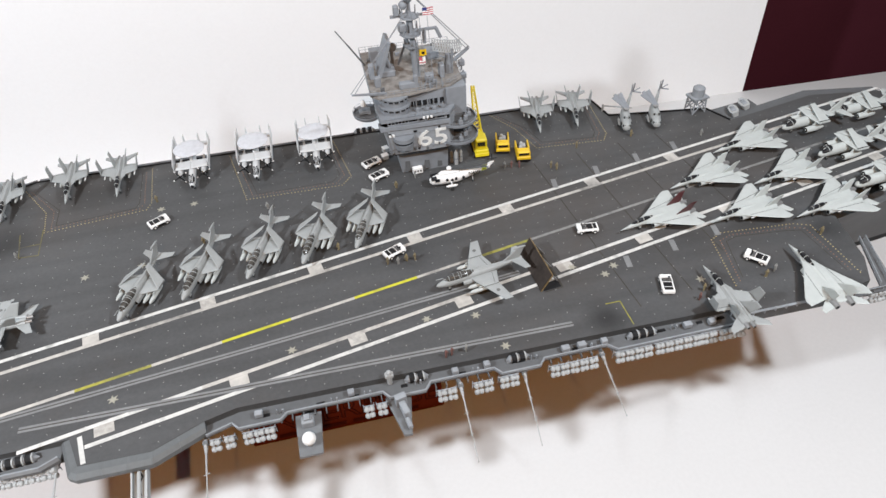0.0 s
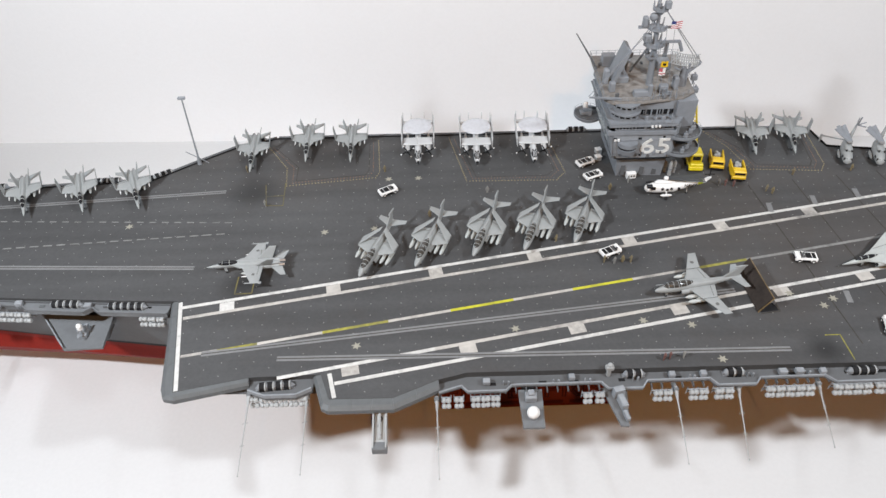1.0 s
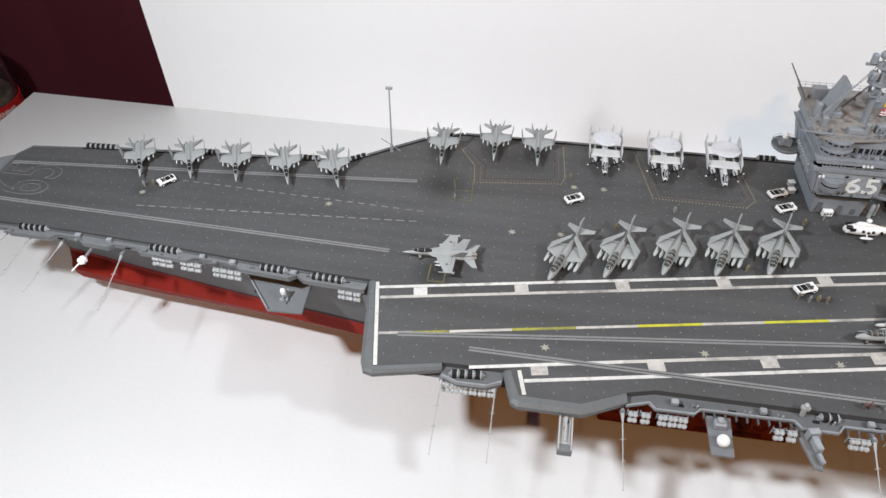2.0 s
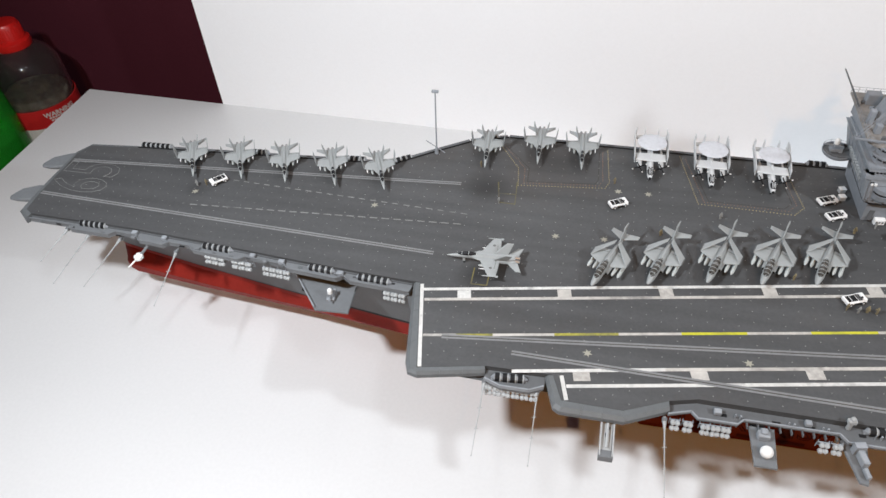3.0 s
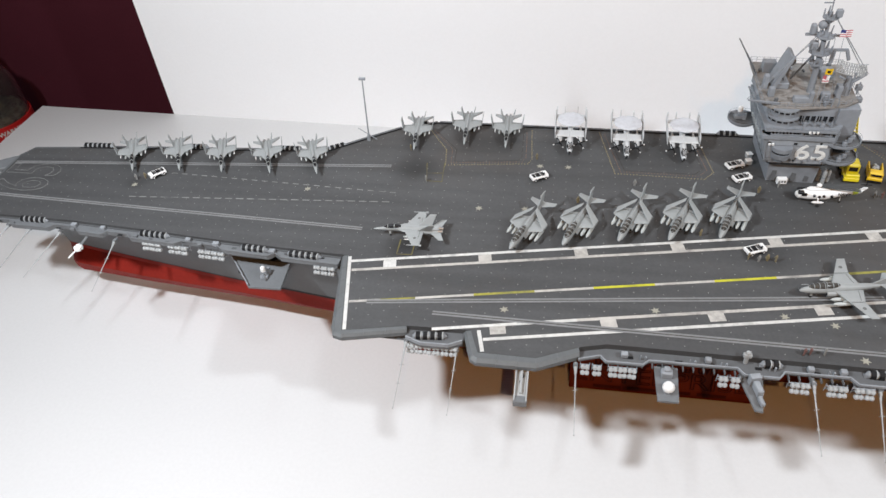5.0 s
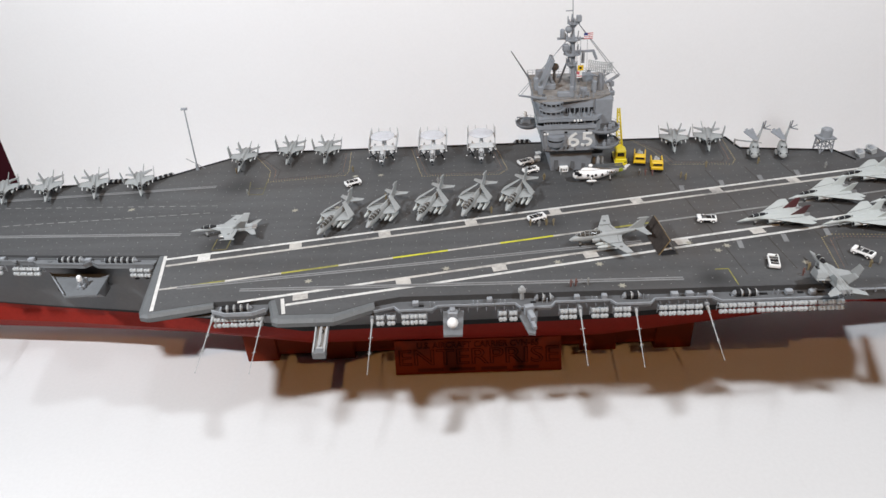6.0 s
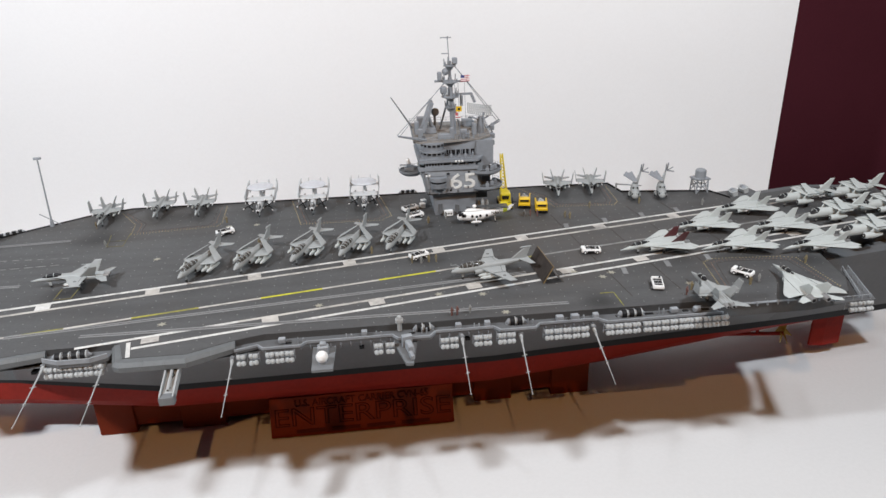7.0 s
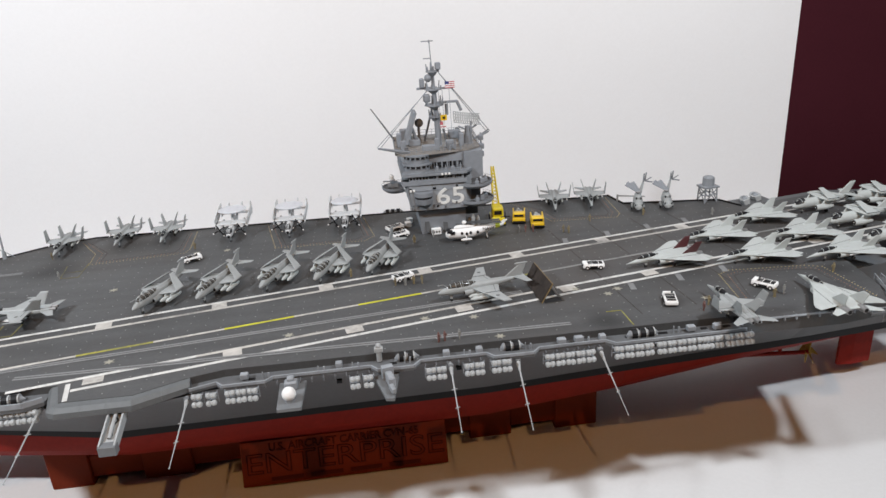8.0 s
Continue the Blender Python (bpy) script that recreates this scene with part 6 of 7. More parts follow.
# lattice search radar, aft
bm = B()
for k in range(12):
    u0, u1 = -0.86 + 1.72 * k / 12, -0.86 + 1.72 * (k + 1) / 12
    for h0, h1 in ((0.0, 0.0), (0.33, 0.33), (0.66, 0.66), (0.0, 0.33), (0.66, 0.33)):
        rod(bm, (29.1 + u0, 12.2 + 0.3 * u0 * u0 + 0.25 * h0, 17.16 - 0.16 * u0 + h0), (29.1 + u1, 12.2 + 0.3 * u1 * u1 + 0.25 * h1, 17.16 - 0.16 * u1 + h1), 0.028, n=4)
    rod(bm, (29.1 + u0, 12.2 + 0.3 * u0 * u0, 17.16 - 0.16 * u0), (29.1 + u0, 12.2 + 0.3 * u0 * u0 + 0.16, 17.82 - 0.16 * u0), 0.03, n=4)
radar = part("search_radar", bm, RAFT, island, "curved lattice search radar")
part("pedestal", rod(rod(rod(B(), (29.1, 12.4, 15.84), (29.1, 12.4, 17.0), 0.3, 0.16, 8), (28.5, 12.4, 17.0), (29.1, 12.4, 16.7), 0.06), (29.7, 12.4, 17.0), (29.1, 12.4, 16.7), 0.06), TOWER, radar)
for x, y, z in ((29.9, 12.0, 15.2), (30.0, 12.8, 15.6), (29.95, 12.4, 14.6)):
    part("antenna_box", box(rod(B(), (x, y, z), (x, y, z + 0.8), 0.05), x, y, z + 0.3, 0.35, 0.3, 0.35, bevel=0.04), TOWER, island)
# mast
mast = part("mast", rod(rod(rod(B(), (27.2, 12.5, 15.8), (27.05, 12.5, 19.2), 0.21, 0.15, 10), (27.05, 12.5, 19.2), (27.0, 12.55, 20.9), 0.12, 0.09, 8), (27.0, 12.6, 20.8), (26.93, 12.65, 22.45), 0.04, 0.03), TOWER, island, "tall grey pole mast with antenna platforms")
for p, q in (((26.4, 14.2, 15.8), (26.95, 12.7, 18.5)), ((27.9, 14.2, 15.8), (27.1, 12.7, 18.5))):
    part("mast_leg", rod(B(), p, q, 0.07), TOWER, mast)
for z, r, n in ((18.45, 0.62, 8), (19.45, 0.55, 8), (20.55, 0.42, 8), (17.7, 0.4, 8)):
    pl = part("mast_platform", rod(rod(B(), (27.02, 12.5, z), (27.02, 12.5, z + 0.08), r, n=n), (27.02, 12.5, z - 0.25), (27.02, 12.5, z), 0.15, r * 0.8, n), TOWER, mast)
    for k in range(6):
        a = 2 * math.pi * k / 6 + z
        part("antenna", rod(B(), (27.02 + r * 0.85 * math.cos(a), 12.5 + r * 0.85 * math.sin(a), z), (27.02 + r * 0.95 * math.cos(a), 12.5 + r * 0.95 * math.sin(a), z + random.uniform(0.25, 0.6)), random.uniform(0.04, 0.1), 0.03, 6), TOWER, pl)
part("yard", box(box(box(B(), 26.6, 12.5, 19.5, 1.3, 0.14, 0.14), 26.3, 12.5, 19.6, 0.3, 0.35, 0.6, bevel=0.06), 27.7, 12.5, 19.45, 1.2, 0.12, 0.12), TOWER, mast)
part("radar_arm", rod(rod(box(B(), 27.8, 12.5, 18.55, 1.5, 0.14, 0.14), (28.5, 12.5, 18.6), (28.75, 12.5, 18.0), 0.1), (27.8, 12.5, 18.5), (27.8, 12.5, 17.8), 0.12), TOWER, mast)
part("antenna_cluster", ball(box(box(B(), 26.55, 12.4, 18.7, 0.45, 0.45, 0.5, bevel=0.08), 27.35, 12.3, 20.7, 0.35, 0.3, 0.45, bevel=0.05), 26.7, 12.4, 20.2, 0.25), TOWER, mast)
part("crosstree", box(box(rod(B(), (26.93, 12.65, 22.3), (26.93, 12.65, 22.5), 0.05), 26.8, 12.65, 22.4, 0.75, 0.06, 0.06), 26.75, 12.65, 21.35, 0.5, 0.06, 0.06), TOWER, mast)
part("yard_boom", rod(B(), (25.1, 10.95, 15.85), (23.15, 10.3, 16.42), 0.11, 0.06), TOWER, island)
part("yard_boom", rod(rod(B(), (29.7, 13.6, 15.84), (30.85, 14.4, 16.1), 0.1, 0.06), (29.9, 14.0, 15.84), (30.85, 14.4, 16.25), 0.05), TOWER, island)
for d in (-0.12, 0.12):
    part("stay", rod(B(), (26.7, 12.5 + d, 19.5), (23.2 + d, 10.35, 16.45), 0.022, n=5), TOWER, mast)
    part("stay", rod(B(), (27.4, 12.5 + d, 20.5), (30.8 + d, 14.4, 16.15), 0.025, n=5), TOWER, mast)
part("whip_antenna", rod(rod(B(), (24.4, 14.6, 15.9), (23.6, 14.8, 17.15), 0.06, 0.055), (23.6, 14.8, 17.15), (22.95, 14.9, 18.15), 0.045, 0.035), HULL, island)
for x in (27.3, 27.55, 28.0):
    part("halyard", rod(B(), (x, 12.3, 19.45), (x - 0.1, 10.95, 15.85), 0.014, n=4), TOWER, mast)


def flag(x, y, z, w, h, bands, turn, label):
    """A small rippled flag; bands: colour patches as u0, u1, v0, v1, material."""
    first = None
    for u0, u1, v0, v1, mat in bands:
        bm = B()
        rows = [[(x + w * (u0 + (u1 - u0) * i / 4), y + 0.04 * math.sin(9 * (u0 + (u1 - u0) * i / 4)), z + h * (v - 0.5)) for v in (v0, v1)] for i in range(5)]
        for a, b in zip(rows, rows[1:]):
            plate(bm, [a[0], b[0], b[1], a[1]], 0.02)
        ob = part("flag" if first is None else "patch", bm, mat, first or island, label if first is None else "")
        first = first or ob


stripes = [(0, 1, k / 7, (k + 1) / 7, FLAG_RED if k % 2 == 0 else WHITE) for k in range(7)]
flag(27.75, 12.3, 19.72, 0.62, 0.42, [s for s in stripes if s[2] < 0.5] + [(0.42, 1, s[2], s[3], s[4]) for s in stripes if s[2] > 0.5] + [(0, 0.42, 4 / 7, 1, FLAG_BLUE)], 0, "small red-striped flag with a blue corner")
flag(27.25, 11.25, 17.85, 0.4, 0.36, [(0, 1, 0, 0.3, CRANE_YELLOW), (0, 1, 0.7, 1, CRANE_YELLOW), (0, 0.3, 0.3, 0.7, CRANE_YELLOW), (0.7, 1, 0.3, 0.7, CRANE_YELLOW), (0.3, 0.7, 0.3, 0.7, BLACK)], 0, "yellow signal flag with a black square")
flag(27.2, 11.2, 17.4, 0.36, 0.45, [(0, 0.5, 0.5, 1, FLAG_RED), (0.5, 1, 0.5, 1, WHITE), (0, 1, 0.32, 0.5, WHITE), (0, 1, 0.16, 0.32, FLAG_RED), (0, 1, 0, 0.16, WHITE)], 0, "red and white signal flags")

# ---- the printed stand ----
stand = thing("display_stand", "rust-red printed display stand with raised name plate under the hull", "stand")
for x0, x1 in ((2.85, 5.15), (8.0, 10.75), (26.95, 29.5), (32.2, 34.8)):
    part("block", box(B(), (x0 + x1) / 2, CL, 0, x1 - x0, 8.5, 2.45, bevel=0.06), STAND, stand)
part("rail", box(B(), 18.7, 3.1, 0.45, 31.5, 0.9, 1.45, bevel=0.05), STAND, stand)
part("rail", box(B(), 18.7, 10.2, 0.45, 31.5, 0.9, 1.45, bevel=0.05), STAND, stand)
TILT_BACK = 71.0
name_plate = part("name_plate", box(B(), 0, 0, -1.27, 11.55, 0.22, 2.54, bevel=0.04), STAND, stand, "leaning name plate with raised letters")
NAME_POSE = pose(19.6, 0.95, 1.26, TILT_BACK - 90, 0, 0)
name_plate.data.transform(Matrix.Scale(CM, 4) @ NAME_POSE @ Matrix.Scale(1 / CM, 4))
FACE = NAME_POSE @ pose(0, -0.14, 0, 90, 0, 0)
part("rest", prism(B(), [(14.2, 1.3), (25.0, 1.3), (25.0, 3.7), (14.2, 3.7)], 0.2, 1.9), STAND, stand)
border = B()
for x, y, sx, sy in ((0, 1.2, 11.4, 0.07), (0, -1.2, 11.4, 0.07), (-5.68, 0, 0.07, 2.4), (5.68, 0, 0.07, 2.4)):
    box(border, x, y, -0.01, sx, sy, 0.05)
border.transform(FACE)
part("border", border, STAND, name_plate)
# letters share the plate's plastic; dark outlines paint the shade at their edges
lettering("letters", "U.S. AIRCRAFT CARRIER CVN-65", 0.62, STAND_SHADE, name_plate, FACE @ pose(0, 0.82, 0.0), outline=0.022, widen=0.95)
lettering("letters", "ENTERPRISE", 1.6, STAND_SHADE, name_plate, FACE @ pose(0, -0.1, 0.0), outline=0.03, widen=1.32)
for k in range(4):
    bar = box(B(), -3.3 + 2.2 * k, -0.95, 0, 1.8, 0.22, 0.03)
    bar.transform(FACE)
    part("lettering_bar", bar, STAND_SHADE, name_plate)


# ---- vehicles on the deck ----
def tow_tractor():
    t = thing("model_tow_tractor", "tiny white model tow tractor with black seat well on deck", "model vehicle", group="tow tractors on the deck")
    part("chassis", box(B(), 0, 0, 0.1, 1.35, 0.7, 0.22, bevel=0.05), WHITE, t)
    part("rear_deck", box(B(), 0.27, 0, 0.31, 0.78, 0.66, 0.05, bevel=0.02), WHITE, t)
    part("engine_grille", box(B(), 0.25, 0, 0.352, 0.62, 0.5, 0.012), BLACK, t, "black flat engine grille")
    part("grille_bar", box(B(), 0.32, 0, 0.36, 0.03, 0.46, 0.012), WHITE, t)
    part("side_step", box(box(B(), -0.02, 0.352, 0.12, 0.5, 0.02, 0.13), -0.02, -0.352, 0.12, 0.5, 0.02, 0.13), BLACK, t)
    part("footwell", box(B(), -0.27, 0, 0.3, 0.3, 0.56, 0.03), BLACK, t)
    for y in (0.3, -0.3):
        part("side_panel", box(B(), -0.27, y, 0.3, 0.34, 0.05, 0.09, bevel=0.015), WHITE, t)
    for y in (0.14, -0.14):
        seat = part("seat", box(B(), -0.2, y, 0.32, 0.15, 0.19, 0.07, bevel=0.02), SEAT, t)
        part("backrest", box(B(), -0.12, y, 0.36, 0.04, 0.19, 0.12, bevel=0.015), SEAT, seat)
    part("bonnet", box(B(), -0.54, 0, 0.3, 0.24, 0.64, 0.1, bevel=0.03), WHITE, t)
    part("dashboard", box(B(), -0.41, 0, 0.32, 0.05, 0.54, 0.12, bevel=0.015), WHITE, t)
    part("headlight", box(B(), -0.665, 0.22, 0.31, 0.02, 0.09, 0.07), METAL, t)
    part("headlight", box(B(), -0.665, -0.22, 0.31, 0.02, 0.09, 0.07), METAL, t)
    part("steering_wheel", rod(rod(B(), (-0.4, 0.14, 0.38), (-0.34, 0.14, 0.48), 0.015), (-0.35, 0.14, 0.47), (-0.33, 0.14, 0.49), 0.065, n=8), BLACK, t)
    for x in (-0.42, 0.42):
        for y in (-0.33, 0.33):
            w = part("wheel", rod(B(), (x, y - 0.05, 0.13), (x, y + 0.05, 0.13), 0.13, n=12), TYRE, t)
            part("hub", rod(B(), (x, y - 0.055, 0.13), (x, y + 0.055, 0.13), 0.06, n=8), WHITE, w)
    part("grille", box(B(), -0.675, 0, 0.16, 0.02, 0.44, 0.12), BLACK, t)
    for piece in t.children_recursive:
        piece.data.transform(Matrix.Scale(0.88, 4))
    return t


put(tow_tractor(), [(34.36, 2.41, -8, 0), (36.55, -2.7, -105, 0), (41.83, -2.11, -48, 0), (23.81, 11.94, 202, 0), (24.06, 10.5, 203, 0), (10.98, 9.66, 208, 0), (23.76, 3.42, 203, 0), (-16.18, 7.92, 48, 0)])


def fire_truck():
    t = thing("model_fire_truck", "boxy yellow model fire truck with open bed on deck", "model vehicle", group="yellow vehicles by the island")
    part("body", box(B(), 0, 0, 0.14, 1.5, 0.85, 0.3, bevel=0.05), CRANE_YELLOW, t)
    part("cab", box(B(), 0.45, 0, 0.42, 0.55, 0.8, 0.36, bevel=0.06), CRANE_YELLOW, t)
    part("windscreen", box(B(), 0.72, 0, 0.54, 0.03, 0.62, 0.16), CANOPY, t)
    for y in (0.38, -0.38):
        part("side_board", box(B(), -0.3, y, 0.42, 0.9, 0.08, 0.3, bevel=0.02), CRANE_YELLOW, t)
    part("load", ball(box(box(B(), -0.35, 0.05, 0.42, 0.35, 0.35, 0.25, bevel=0.05), -0.1, -0.12, 0.42, 0.25, 0.2, 0.32, bevel=0.05), -0.35, -0.05, 0.72, 0.12), RAFT, t, "pale fittings in the bed")
    part("bed", box(B(), -0.3, 0, 0.42, 0.85, 0.66, 0.03), SOOT, t)
    for x in (-0.45, 0.45):
        for y in (-0.36, 0.36):
            part("wheel", rod(B(), (x, y - 0.08, 0.15), (x, y + 0.08, 0.15), 0.15, n=12), TYRE, t)
    part("bumper", box(B(), 0.77, 0, 0.16, 0.06, 0.8, 0.1), BLACK, t)
    return t


put(fire_truck(), [(32.2, 11.4, -103, 0), (33.15, 10.2, -100, 0)])
crane = thing("model_mobile_crane", "yellow model mobile crane with raised lattice boom beside the island", "model vehicle", 30.75, 11.6, D, -95, group="yellow vehicles by the island")
part("chassis", box(B(), 0, 0, 0.15, 2.0, 0.9, 0.3, bevel=0.05), CRANE_LIME, crane)
part("cab", box(box(B(), 0.2, 0, 0.45, 0.9, 0.75, 0.75, bevel=0.08), 0.85, 0, 0.42, 0.3, 0.8, 0.25, bevel=0.04), CRANE_LIME, crane)
part("window", box(B(), 0.66, 0, 0.75, 0.03, 0.5, 0.28), CANOPY, crane)
bm = B()
foot, head = [(-0.5, s * 0.22, 0.7 + d) for s in (-1, 1) for d in (0, 0.3)], [(-2.45, s * 0.08, 3.15 + d) for s in (-1, 1) for d in (0, 0.14)]
for p, q in zip(foot, head):
    rod(bm, p, q, 0.05, n=4)
for k in range(12):
    u0, u1 = k / 12, (k + 1) / 12
    for i, j in ((0, 1), (1, 3), (3, 2), (2, 0)):
        rod(bm, Vector(foot[i]).lerp(Vector(head[i]), u0), Vector(foot[j]).lerp(Vector(head[j]), u1), 0.034, n=4)
part("boom", bm, CRANE_LIME, crane, "yellow lattice boom")
part("boom_foot", box(box(B(), -0.5, 0, 0.4, 0.7, 0.6, 0.7, bevel=0.06), -0.9, 0.2, 0.4, 0.4, 0.3, 0.5), CRANE_LIME, crane)
part("hook_line", rod(rod(B(), (-2.45, 0, 3.2), (-2.45, 0, 2.3), 0.015), (-2.45, 0, 2.3), (-2.45, 0, 2.1), 0.06), BLACK, crane)
for x in (-0.7, 0, 0.7):
    for y in (-0.42, 0.42):
        part("wheel", rod(B(), (x, y - 0.08, 0.2), (x, y + 0.08, 0.2), 0.2, n=12), TYRE, crane)

# ---- loose gear ----
tower = thing("model_antenna_tower", "grey lattice model tower with a drum, by the deck edge", "model tower", 45.85, 12.0, D, 8)
bm = B()
for sx in (-0.48, 0.48):
    for sy in (-0.42, 0.42):
        rod(bm, (sx, sy, 0), (sx * 0.92, sy * 0.92, 1.05), 0.05)
for (ax, ay), (bx, by) in (((-0.48, -0.42), (0.48, -0.42)), ((0.48, -0.42), (0.48, 0.42)), ((0.48, 0.42), (-0.48, 0.42)), ((-0.48, 0.42), (-0.48, -0.42))):
    rod(bm, (ax, ay, 0.05), (bx, by, 1.0), 0.035)
    rod(bm, (bx, by, 0.05), (ax, ay, 1.0), 0.035)
    rod(bm, (ax, ay, 0.52), (bx, by, 0.52), 0.035)
part("lattice", bm, GREY, tower)
part("floor", box(B(), 0, 0, 1.02, 1.15, 1.0, 0.12), GREY, tower)
part("drum", rod(rod(B(), (0, 0, 1.14), (0, 0, 1.7), 0.4, n=14), (0, 0, 1.7), (0, 0, 1.78), 0.36, 0.3, 14), GREY, tower, "grey drum")
for x, y, a in ((48.2, 11.0, 10), (49.3, 11.6, 18)):
    g = part("boat", loft(B(), [[(u, w, 0.1), (u, -w, 0.1), (u * 1.02, -w * 1.3, 0.55), (u * 1.02, w * 1.3, 0.55)] for u, w in ((-0.6, 0.2), (-0.3, 0.28), (0.3, 0.28), (0.65, 0.1))]), RAFT, ship, "pale grey stowed boat")
    g.matrix_basis = pose(x * CM, y * CM, (D - 0.12) * CM, -20, 0, 70 + a) @ Matrix.Scale(0.78, 4)
    part("boat_cover", box(box(B(), 0, 0, 0.5, 0.7, 0.4, 0.1, bevel=0.03), 0.2, 0, 0.58, 0.2, 0.25, 0.12, bevel=0.02), GREY, g)
part("boat_platform", prism(B(), [(47.3, 10.5), (50.3, 11.2), (50.1, 12.4), (47.0, 11.9)], D - 0.4, D - 0.12), HULL, ship)
sign = thing("model_sign_board", "tiny white box sign with dark marks beside the island", "model sign", 26.45, 10.35, D, 3)
part("board", box(B(), 0, 0, 0.02, 0.62, 0.3, 0.42, bevel=0.03), WHITE, sign)
for k in range(3):
    part("lettering_bar", box(B(), -0.17 + 0.17 * k, -0.155, 0.16, 0.1, 0.012, 0.12), BLACK, sign)
for x, y, h in ((28.95, 10.5, 1.1), (29.3, 10.8, 0.9), (28.75, 10.9, 0.8)):
    c = thing("model_fire_bottle", "pale standing model cylinder beside the island", "model fitting", x, y, D, 0, group="cylinders by the island")
    part("cylinder", rod(rod(B(), (0, 0, 0), (0, 0, h * 0.8), 0.12, n=10), (0, 0, h * 0.8), (0, 0, h), 0.12, 0.05, 10), RAFT, c)
    part("band", rod(B(), (0, 0, h * 0.4), (0, 0, h * 0.5), 0.13, n=10), GREY, c)
for x, y, w in ((24.75, 12.4, 0.42), (24.9, 13.2, 0.4)):
    c = thing("model_locker", "small pale model locker at the island foot", "model fitting", x, y, D, 15, group="lockers by the island")
    part("case", box(B(), 0, 0, 0, w, 0.36, 0.3, bevel=0.04), RAFT, c)
    part("lid", box(B(), 0, 0, 0.3, w * 1.03, 0.38, 0.05, bevel=0.02), WHITE, c)

# tiny painted figures, each one plain mesh
FIGURES = [(17.23, 9.33, 0), (24.76, 2.68, 1), (24.31, 2.72, 2), (23.84, 2.6, 0), (23.3, 2.75, 1), (20.88, 4.61, 2), (26.19, 9.87, 0), (34.72, 8.26, 2), (34.45, 8.52, 1), (32.13, 9.21, 3), (32.6, 9.1, 3), (31.7, 9.25, 0), (25.16, -4.09, 3),
           (25.84, -4.06, 0), (24.87, -4.15, 3), (38.2, -3.4, 2), (37.7, -3.9, 3), (42.26, -3.09, 0), (41.63, -3.34, 2), (44.76, 9.12, 0), (40.49, 10.3, 2), (36.7, 10.08, 1), (-17.5, 7.3, 0), (-16.9, 7.5, 1), (3.4, 8.7, 0), (10.7, 11.9, 1), (13.6, 7.2, 2),
           (46.2, -1.2, 2), (1.6, 12.4, 1), (24.9, 9.2, 2)]
CLOTH = [material("grey_cloth", (0.25, 0.25, 0.24)), material("ochre_cloth", (0.20, 0.165, 0.10)), material("khaki_cloth", (0.22, 0.18, 0.10)), material("red_cloth", (0.16, 0.08, 0.07))]
for x, y, k in FIGURES:
    bm = rod(rod(rod(B(), (-0.035, 0, 0), (-0.03, 0, 0.22), 0.035), (0.035, 0, 0), (0.03, 0, 0.22), 0.035), (0, 0, 0.2), (0, 0, 0.4), 0.06, 0.075)
    ball(bm, 0, 0, 0.46, 0.05, u=6, v=4)
    rod(bm, (0.07, 0, 0.38), (0.1, 0.06, 0.22), 0.022, n=4)
    rod(bm, (-0.07, 0, 0.38), (-0.1, 0.06, 0.22), 0.022, n=4)
    f = part("figurine", bm, CLOTH[k])
    f.matrix_basis = pose(x * CM, y * CM, (D + 0.012) * CM, 0, 0, 57 * k + 31 * x)
    tagged(f, "tiny plain painted deck figurine standing on the flight deck", "figurine", "figurines on the deck")

# ---- beyond the table: a low shelf with bottles ----
shelf = thing("low_shelf", "dark low shelf beside the table holding plastic bottles", "shelf")
part("shelf_top", box(B(), -68, 36, -20.5, 34, 20, 2), PLUM_DARK, shelf)
for lx in (-83, -53):
    part("side", box(B(), lx, 36, -75, 2, 19, 54.5), PLUM_DARK, shelf)


def lathe(bm, profile, n=32, wobble=0.0, close=True):
    loft(bm, [[(r * (1 + wobble * math.cos(10 * 2 * math.pi * k / n)) * math.cos(2 * math.pi * k / n), r * (1 + wobble * math.cos(10 * 2 * math.pi * k / n)) * math.sin(2 * math.pi * k / n), z) for k in range(n)] for r, z in profile], close)
    return bm


jug = thing("plastic_bottle", "clear plastic bottle with red cap and red warning label", "bottle", -60.5, 38.7, -18.5, 0, group="bottles on the shelf")
jug.scale = (0.84, 0.84, 0.825)


def bottle_shell(bm, profile, n=80):
    """A thin shell; each ring has its radius, height and the depth of its ten upright flutes."""
    rings = []
    for r, z, flute in profile:
        rings.append([((r - flute * max(0, math.cos(10 * u)) ** 3) * math.cos(u), (r - flute * max(0, math.cos(10 * u)) ** 3) * math.sin(u), z) for u in (2 * math.pi * k / n for k in range(n))])
    return loft(bm, rings)


OUTSIDE = [(4.9, 0, 0), (5.2, 0.6, 0), (5.2, 16.6, 0), (5.1, 17.0, 0), (5.18, 17.4, 0.05), (5.16, 17.8, 0.3), (5.1, 20.4, 0.3), (5.08, 20.9, 0.06), (5.08, 21.3, 0), (5.0, 22.0, 0), (4.7, 22.9, 0), (4.2, 23.7, 0), (3.4, 24.35, 0), (2.7, 24.75, 0), (2.3, 25.0, 0), (2.3, 25.7, 0)]
INSIDE = [(max(r - 0.12, 2.1), z + (0.5 if z < 1 else 0), f) for r, z, f in OUTSIDE[::-1]]
part("bottle_wall", bottle_shell(B(), OUTSIDE + INSIDE), CLEAR, jug, "clear fluted plastic", smooth=True)
part("liquid", lathe(B(), [(4.7, 0.6), (4.9, 0.9), (4.9, 16.8), (4.68, 17.5), (4.4, 17.8), (2.5, 18.0), (1.0, 17.9)], 32, 0.01), MURKY, jug, "murky brown contents", smooth=True)
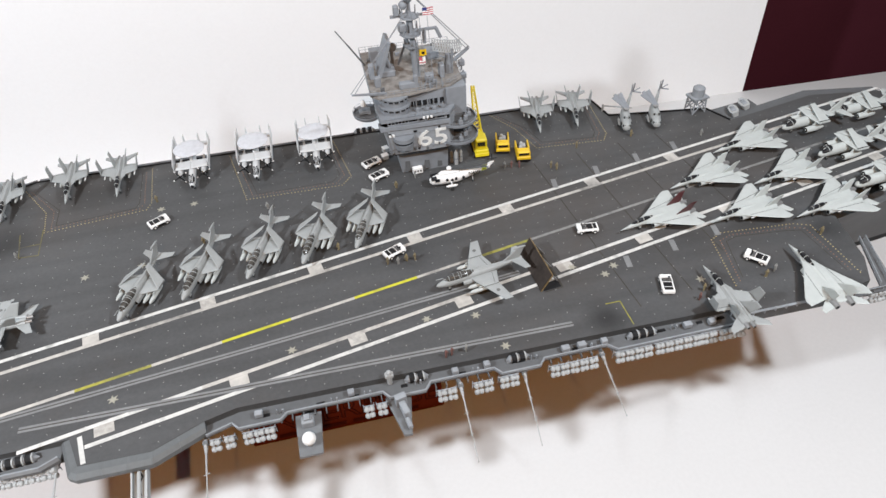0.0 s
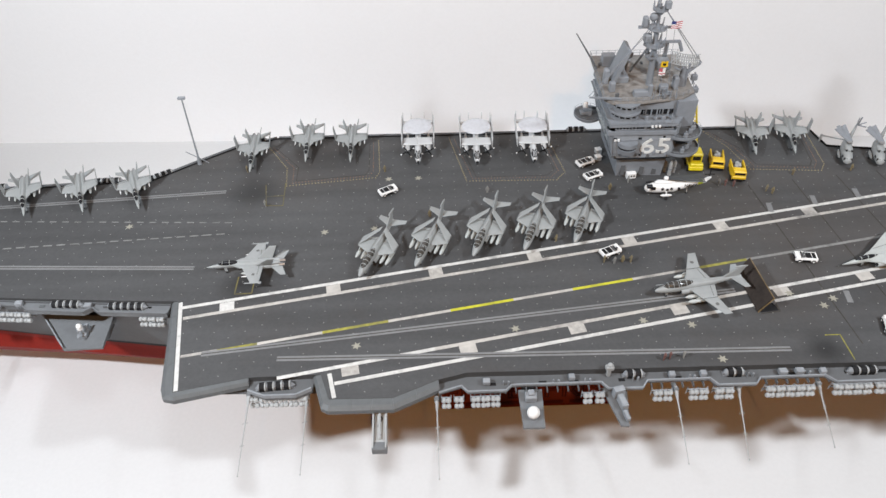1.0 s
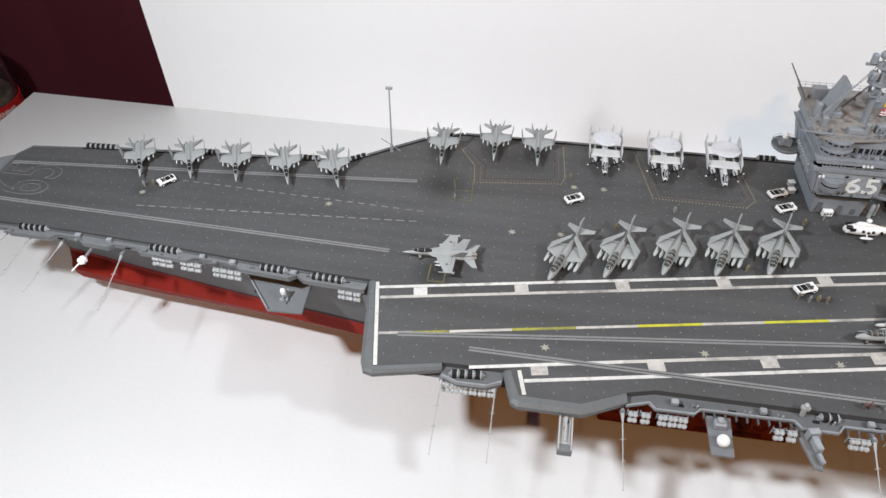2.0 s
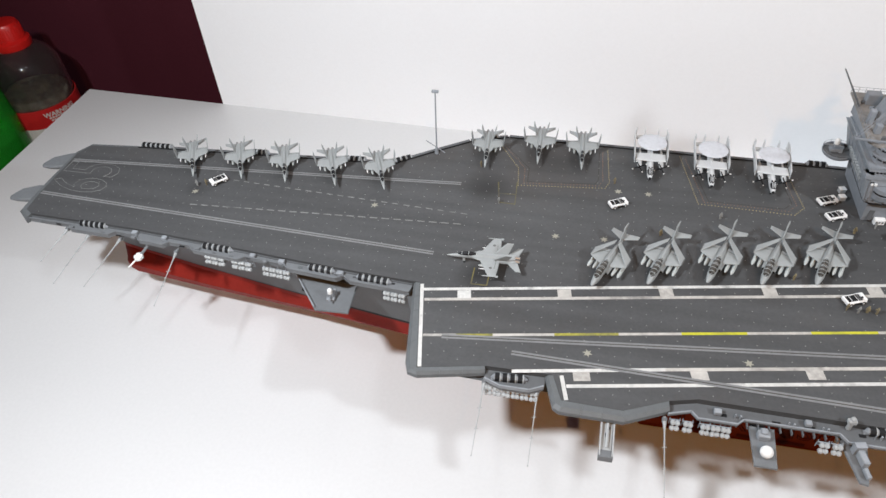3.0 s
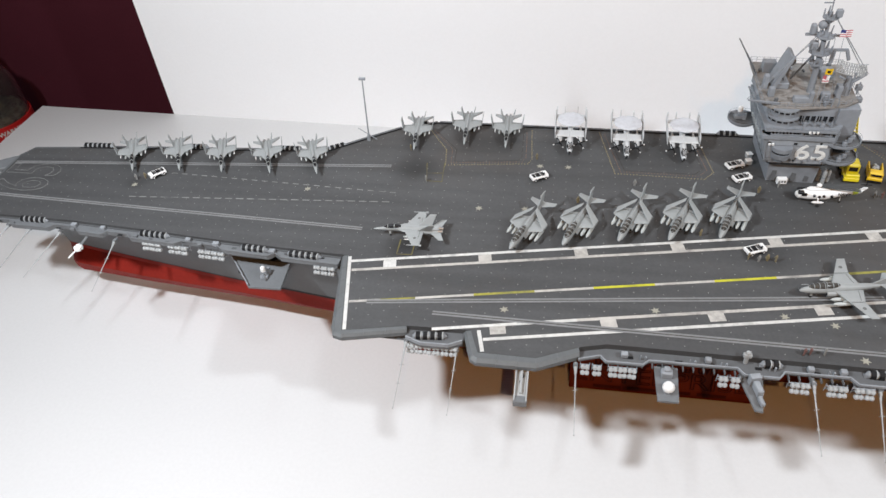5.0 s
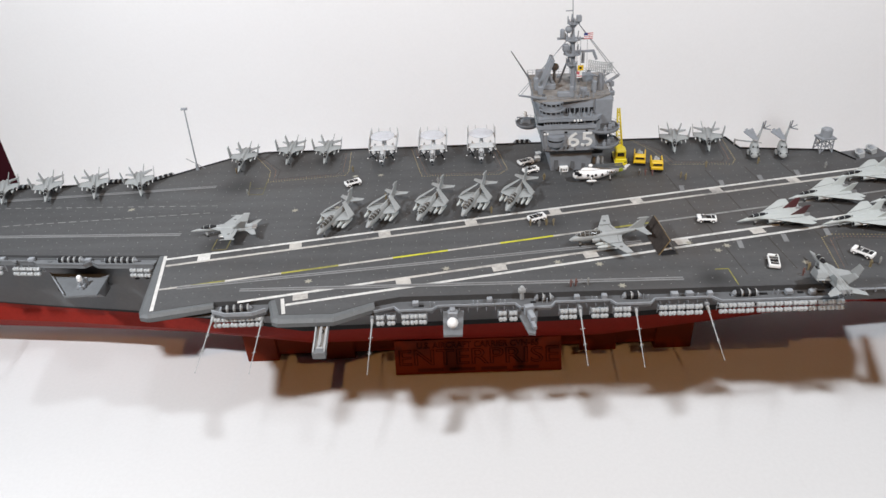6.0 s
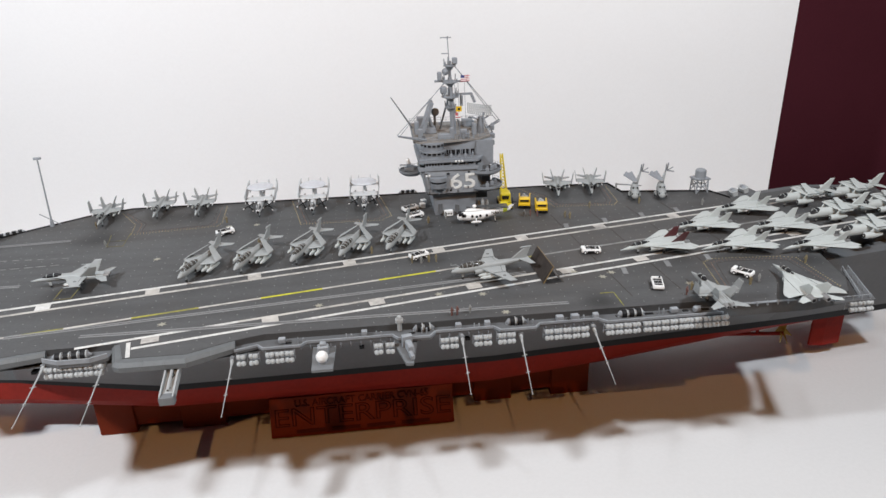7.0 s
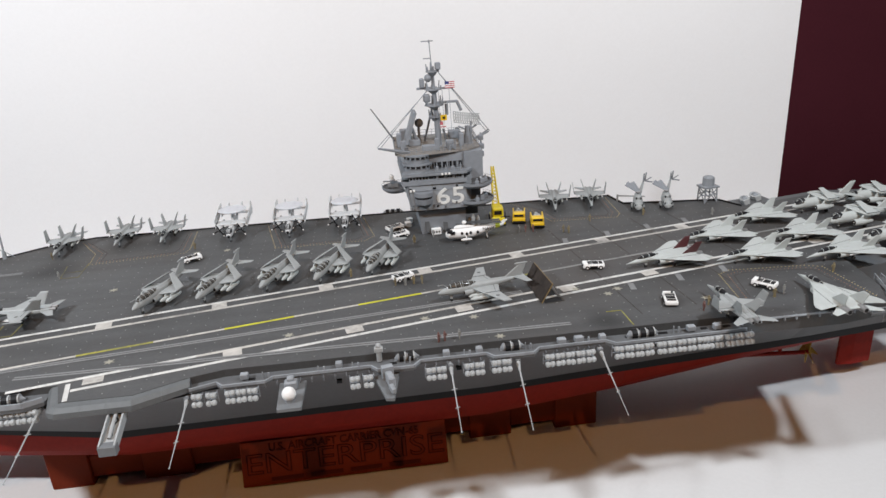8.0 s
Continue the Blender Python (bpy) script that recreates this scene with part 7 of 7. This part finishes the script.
part("label", lathe(B(), [(5.23, 4.0), (5.4, 4.0), (5.4, 13.8), (5.23, 13.8)], 40, 0, False), PAPER, jug, "white paper label")
red = part("label_band", lathe(B(), [(5.25, 13.8), (5.41, 13.8), (5.41, 16.8), (5.25, 16.8)], 48, 0, False), LABEL_RED, jug, "red warning band")
cap = part("cap", lathe(B(), [(2.6, 25.0), (2.7, 25.2), (2.65, 26.0), (2.15, 26.3), (2.05, 28.3), (1.85, 28.6), (0.8, 28.7)], 32), CAP_RED, jug, "red screw cap", smooth=True)
for k in range(40):
    u = 2 * math.pi * k / 40
    part("grip_rib", rod(B(), (2.14 * math.cos(u), 2.14 * math.sin(u), 26.4), (2.06 * math.cos(u), 2.06 * math.sin(u), 28.2), 0.045, n=5), CAP_RED, cap)


def on_round(name, words, size, mat, owner, r, z, turn, heavy=0.0):
    """Letters bent round a bottle."""
    ob = lettering(name, words, size, mat, owner, Matrix.Identity(4), extrude=0.01, heavy=heavy)
    for v in ob.data.vertices:
        x, y, d = v.co / CM
        a = radians(turn) + x / r
        v.co = Vector(((r + 0.02 + d) * math.cos(a), (r + 0.02 + d) * math.sin(a), z + y)) * CM
    return ob


on_round("words", "WARNING", 0.98, PAPER, red, 5.41, 15.75, -25, heavy=0.03)
for k, (w, z) in enumerate(((3.2, 15.1), (2.9, 14.7), (1.8, 14.3))):
    n = 8
    for i in range(n):
        a0, a1 = radians(-27) + w / 5.3 * (i / n - 0.5), radians(-27) + w / 5.3 * ((i + 0.8) / n - 0.5)
        part("lettering_bar", plate(B(), [(5.43 * math.cos(a0), 5.43 * math.sin(a0), z), (5.43 * math.cos(a1), 5.43 * math.sin(a1), z), (5.43 * math.cos(a1), 5.43 * math.sin(a1), z + 0.25), (5.43 * math.cos(a0), 5.43 * math.sin(a0), z + 0.25)], 0.02), PAPER, red)
for i in range(4):
    a0, a1 = radians(-80 + 13 * i), radians(-71 + 13 * i)
    part("lettering_bar", plate(B(), [(5.42 * math.cos(a0), 5.42 * math.sin(a0), 9.4), (5.42 * math.cos(a1), 5.42 * math.sin(a1), 9.4), (5.42 * math.cos(a1), 5.42 * math.sin(a1), 10.4), (5.42 * math.cos(a0), 5.42 * math.sin(a0), 10.4)], 0.03), BLACK, jug)
green = thing("plastic_bottle", "translucent green plastic bottle beside the clear one", "bottle", -63.2, 31.0, -18.5, 0, group="bottles on the shelf")
part("bottle_wall", lathe(B(), [(4.0, 0), (4.3, 0.6), (4.3, 14), (4.1, 17), (3.6, 21.5), (1.6, 25.5), (1.5, 26.5)], 36, 0.006), GREEN_CLEAR, green, "green translucent plastic", smooth=True)
part("cap", lathe(B(), [(1.75, 26.1), (1.75, 27.7), (1.2, 28.0)], 20), CAP_RED, green, smooth=True)
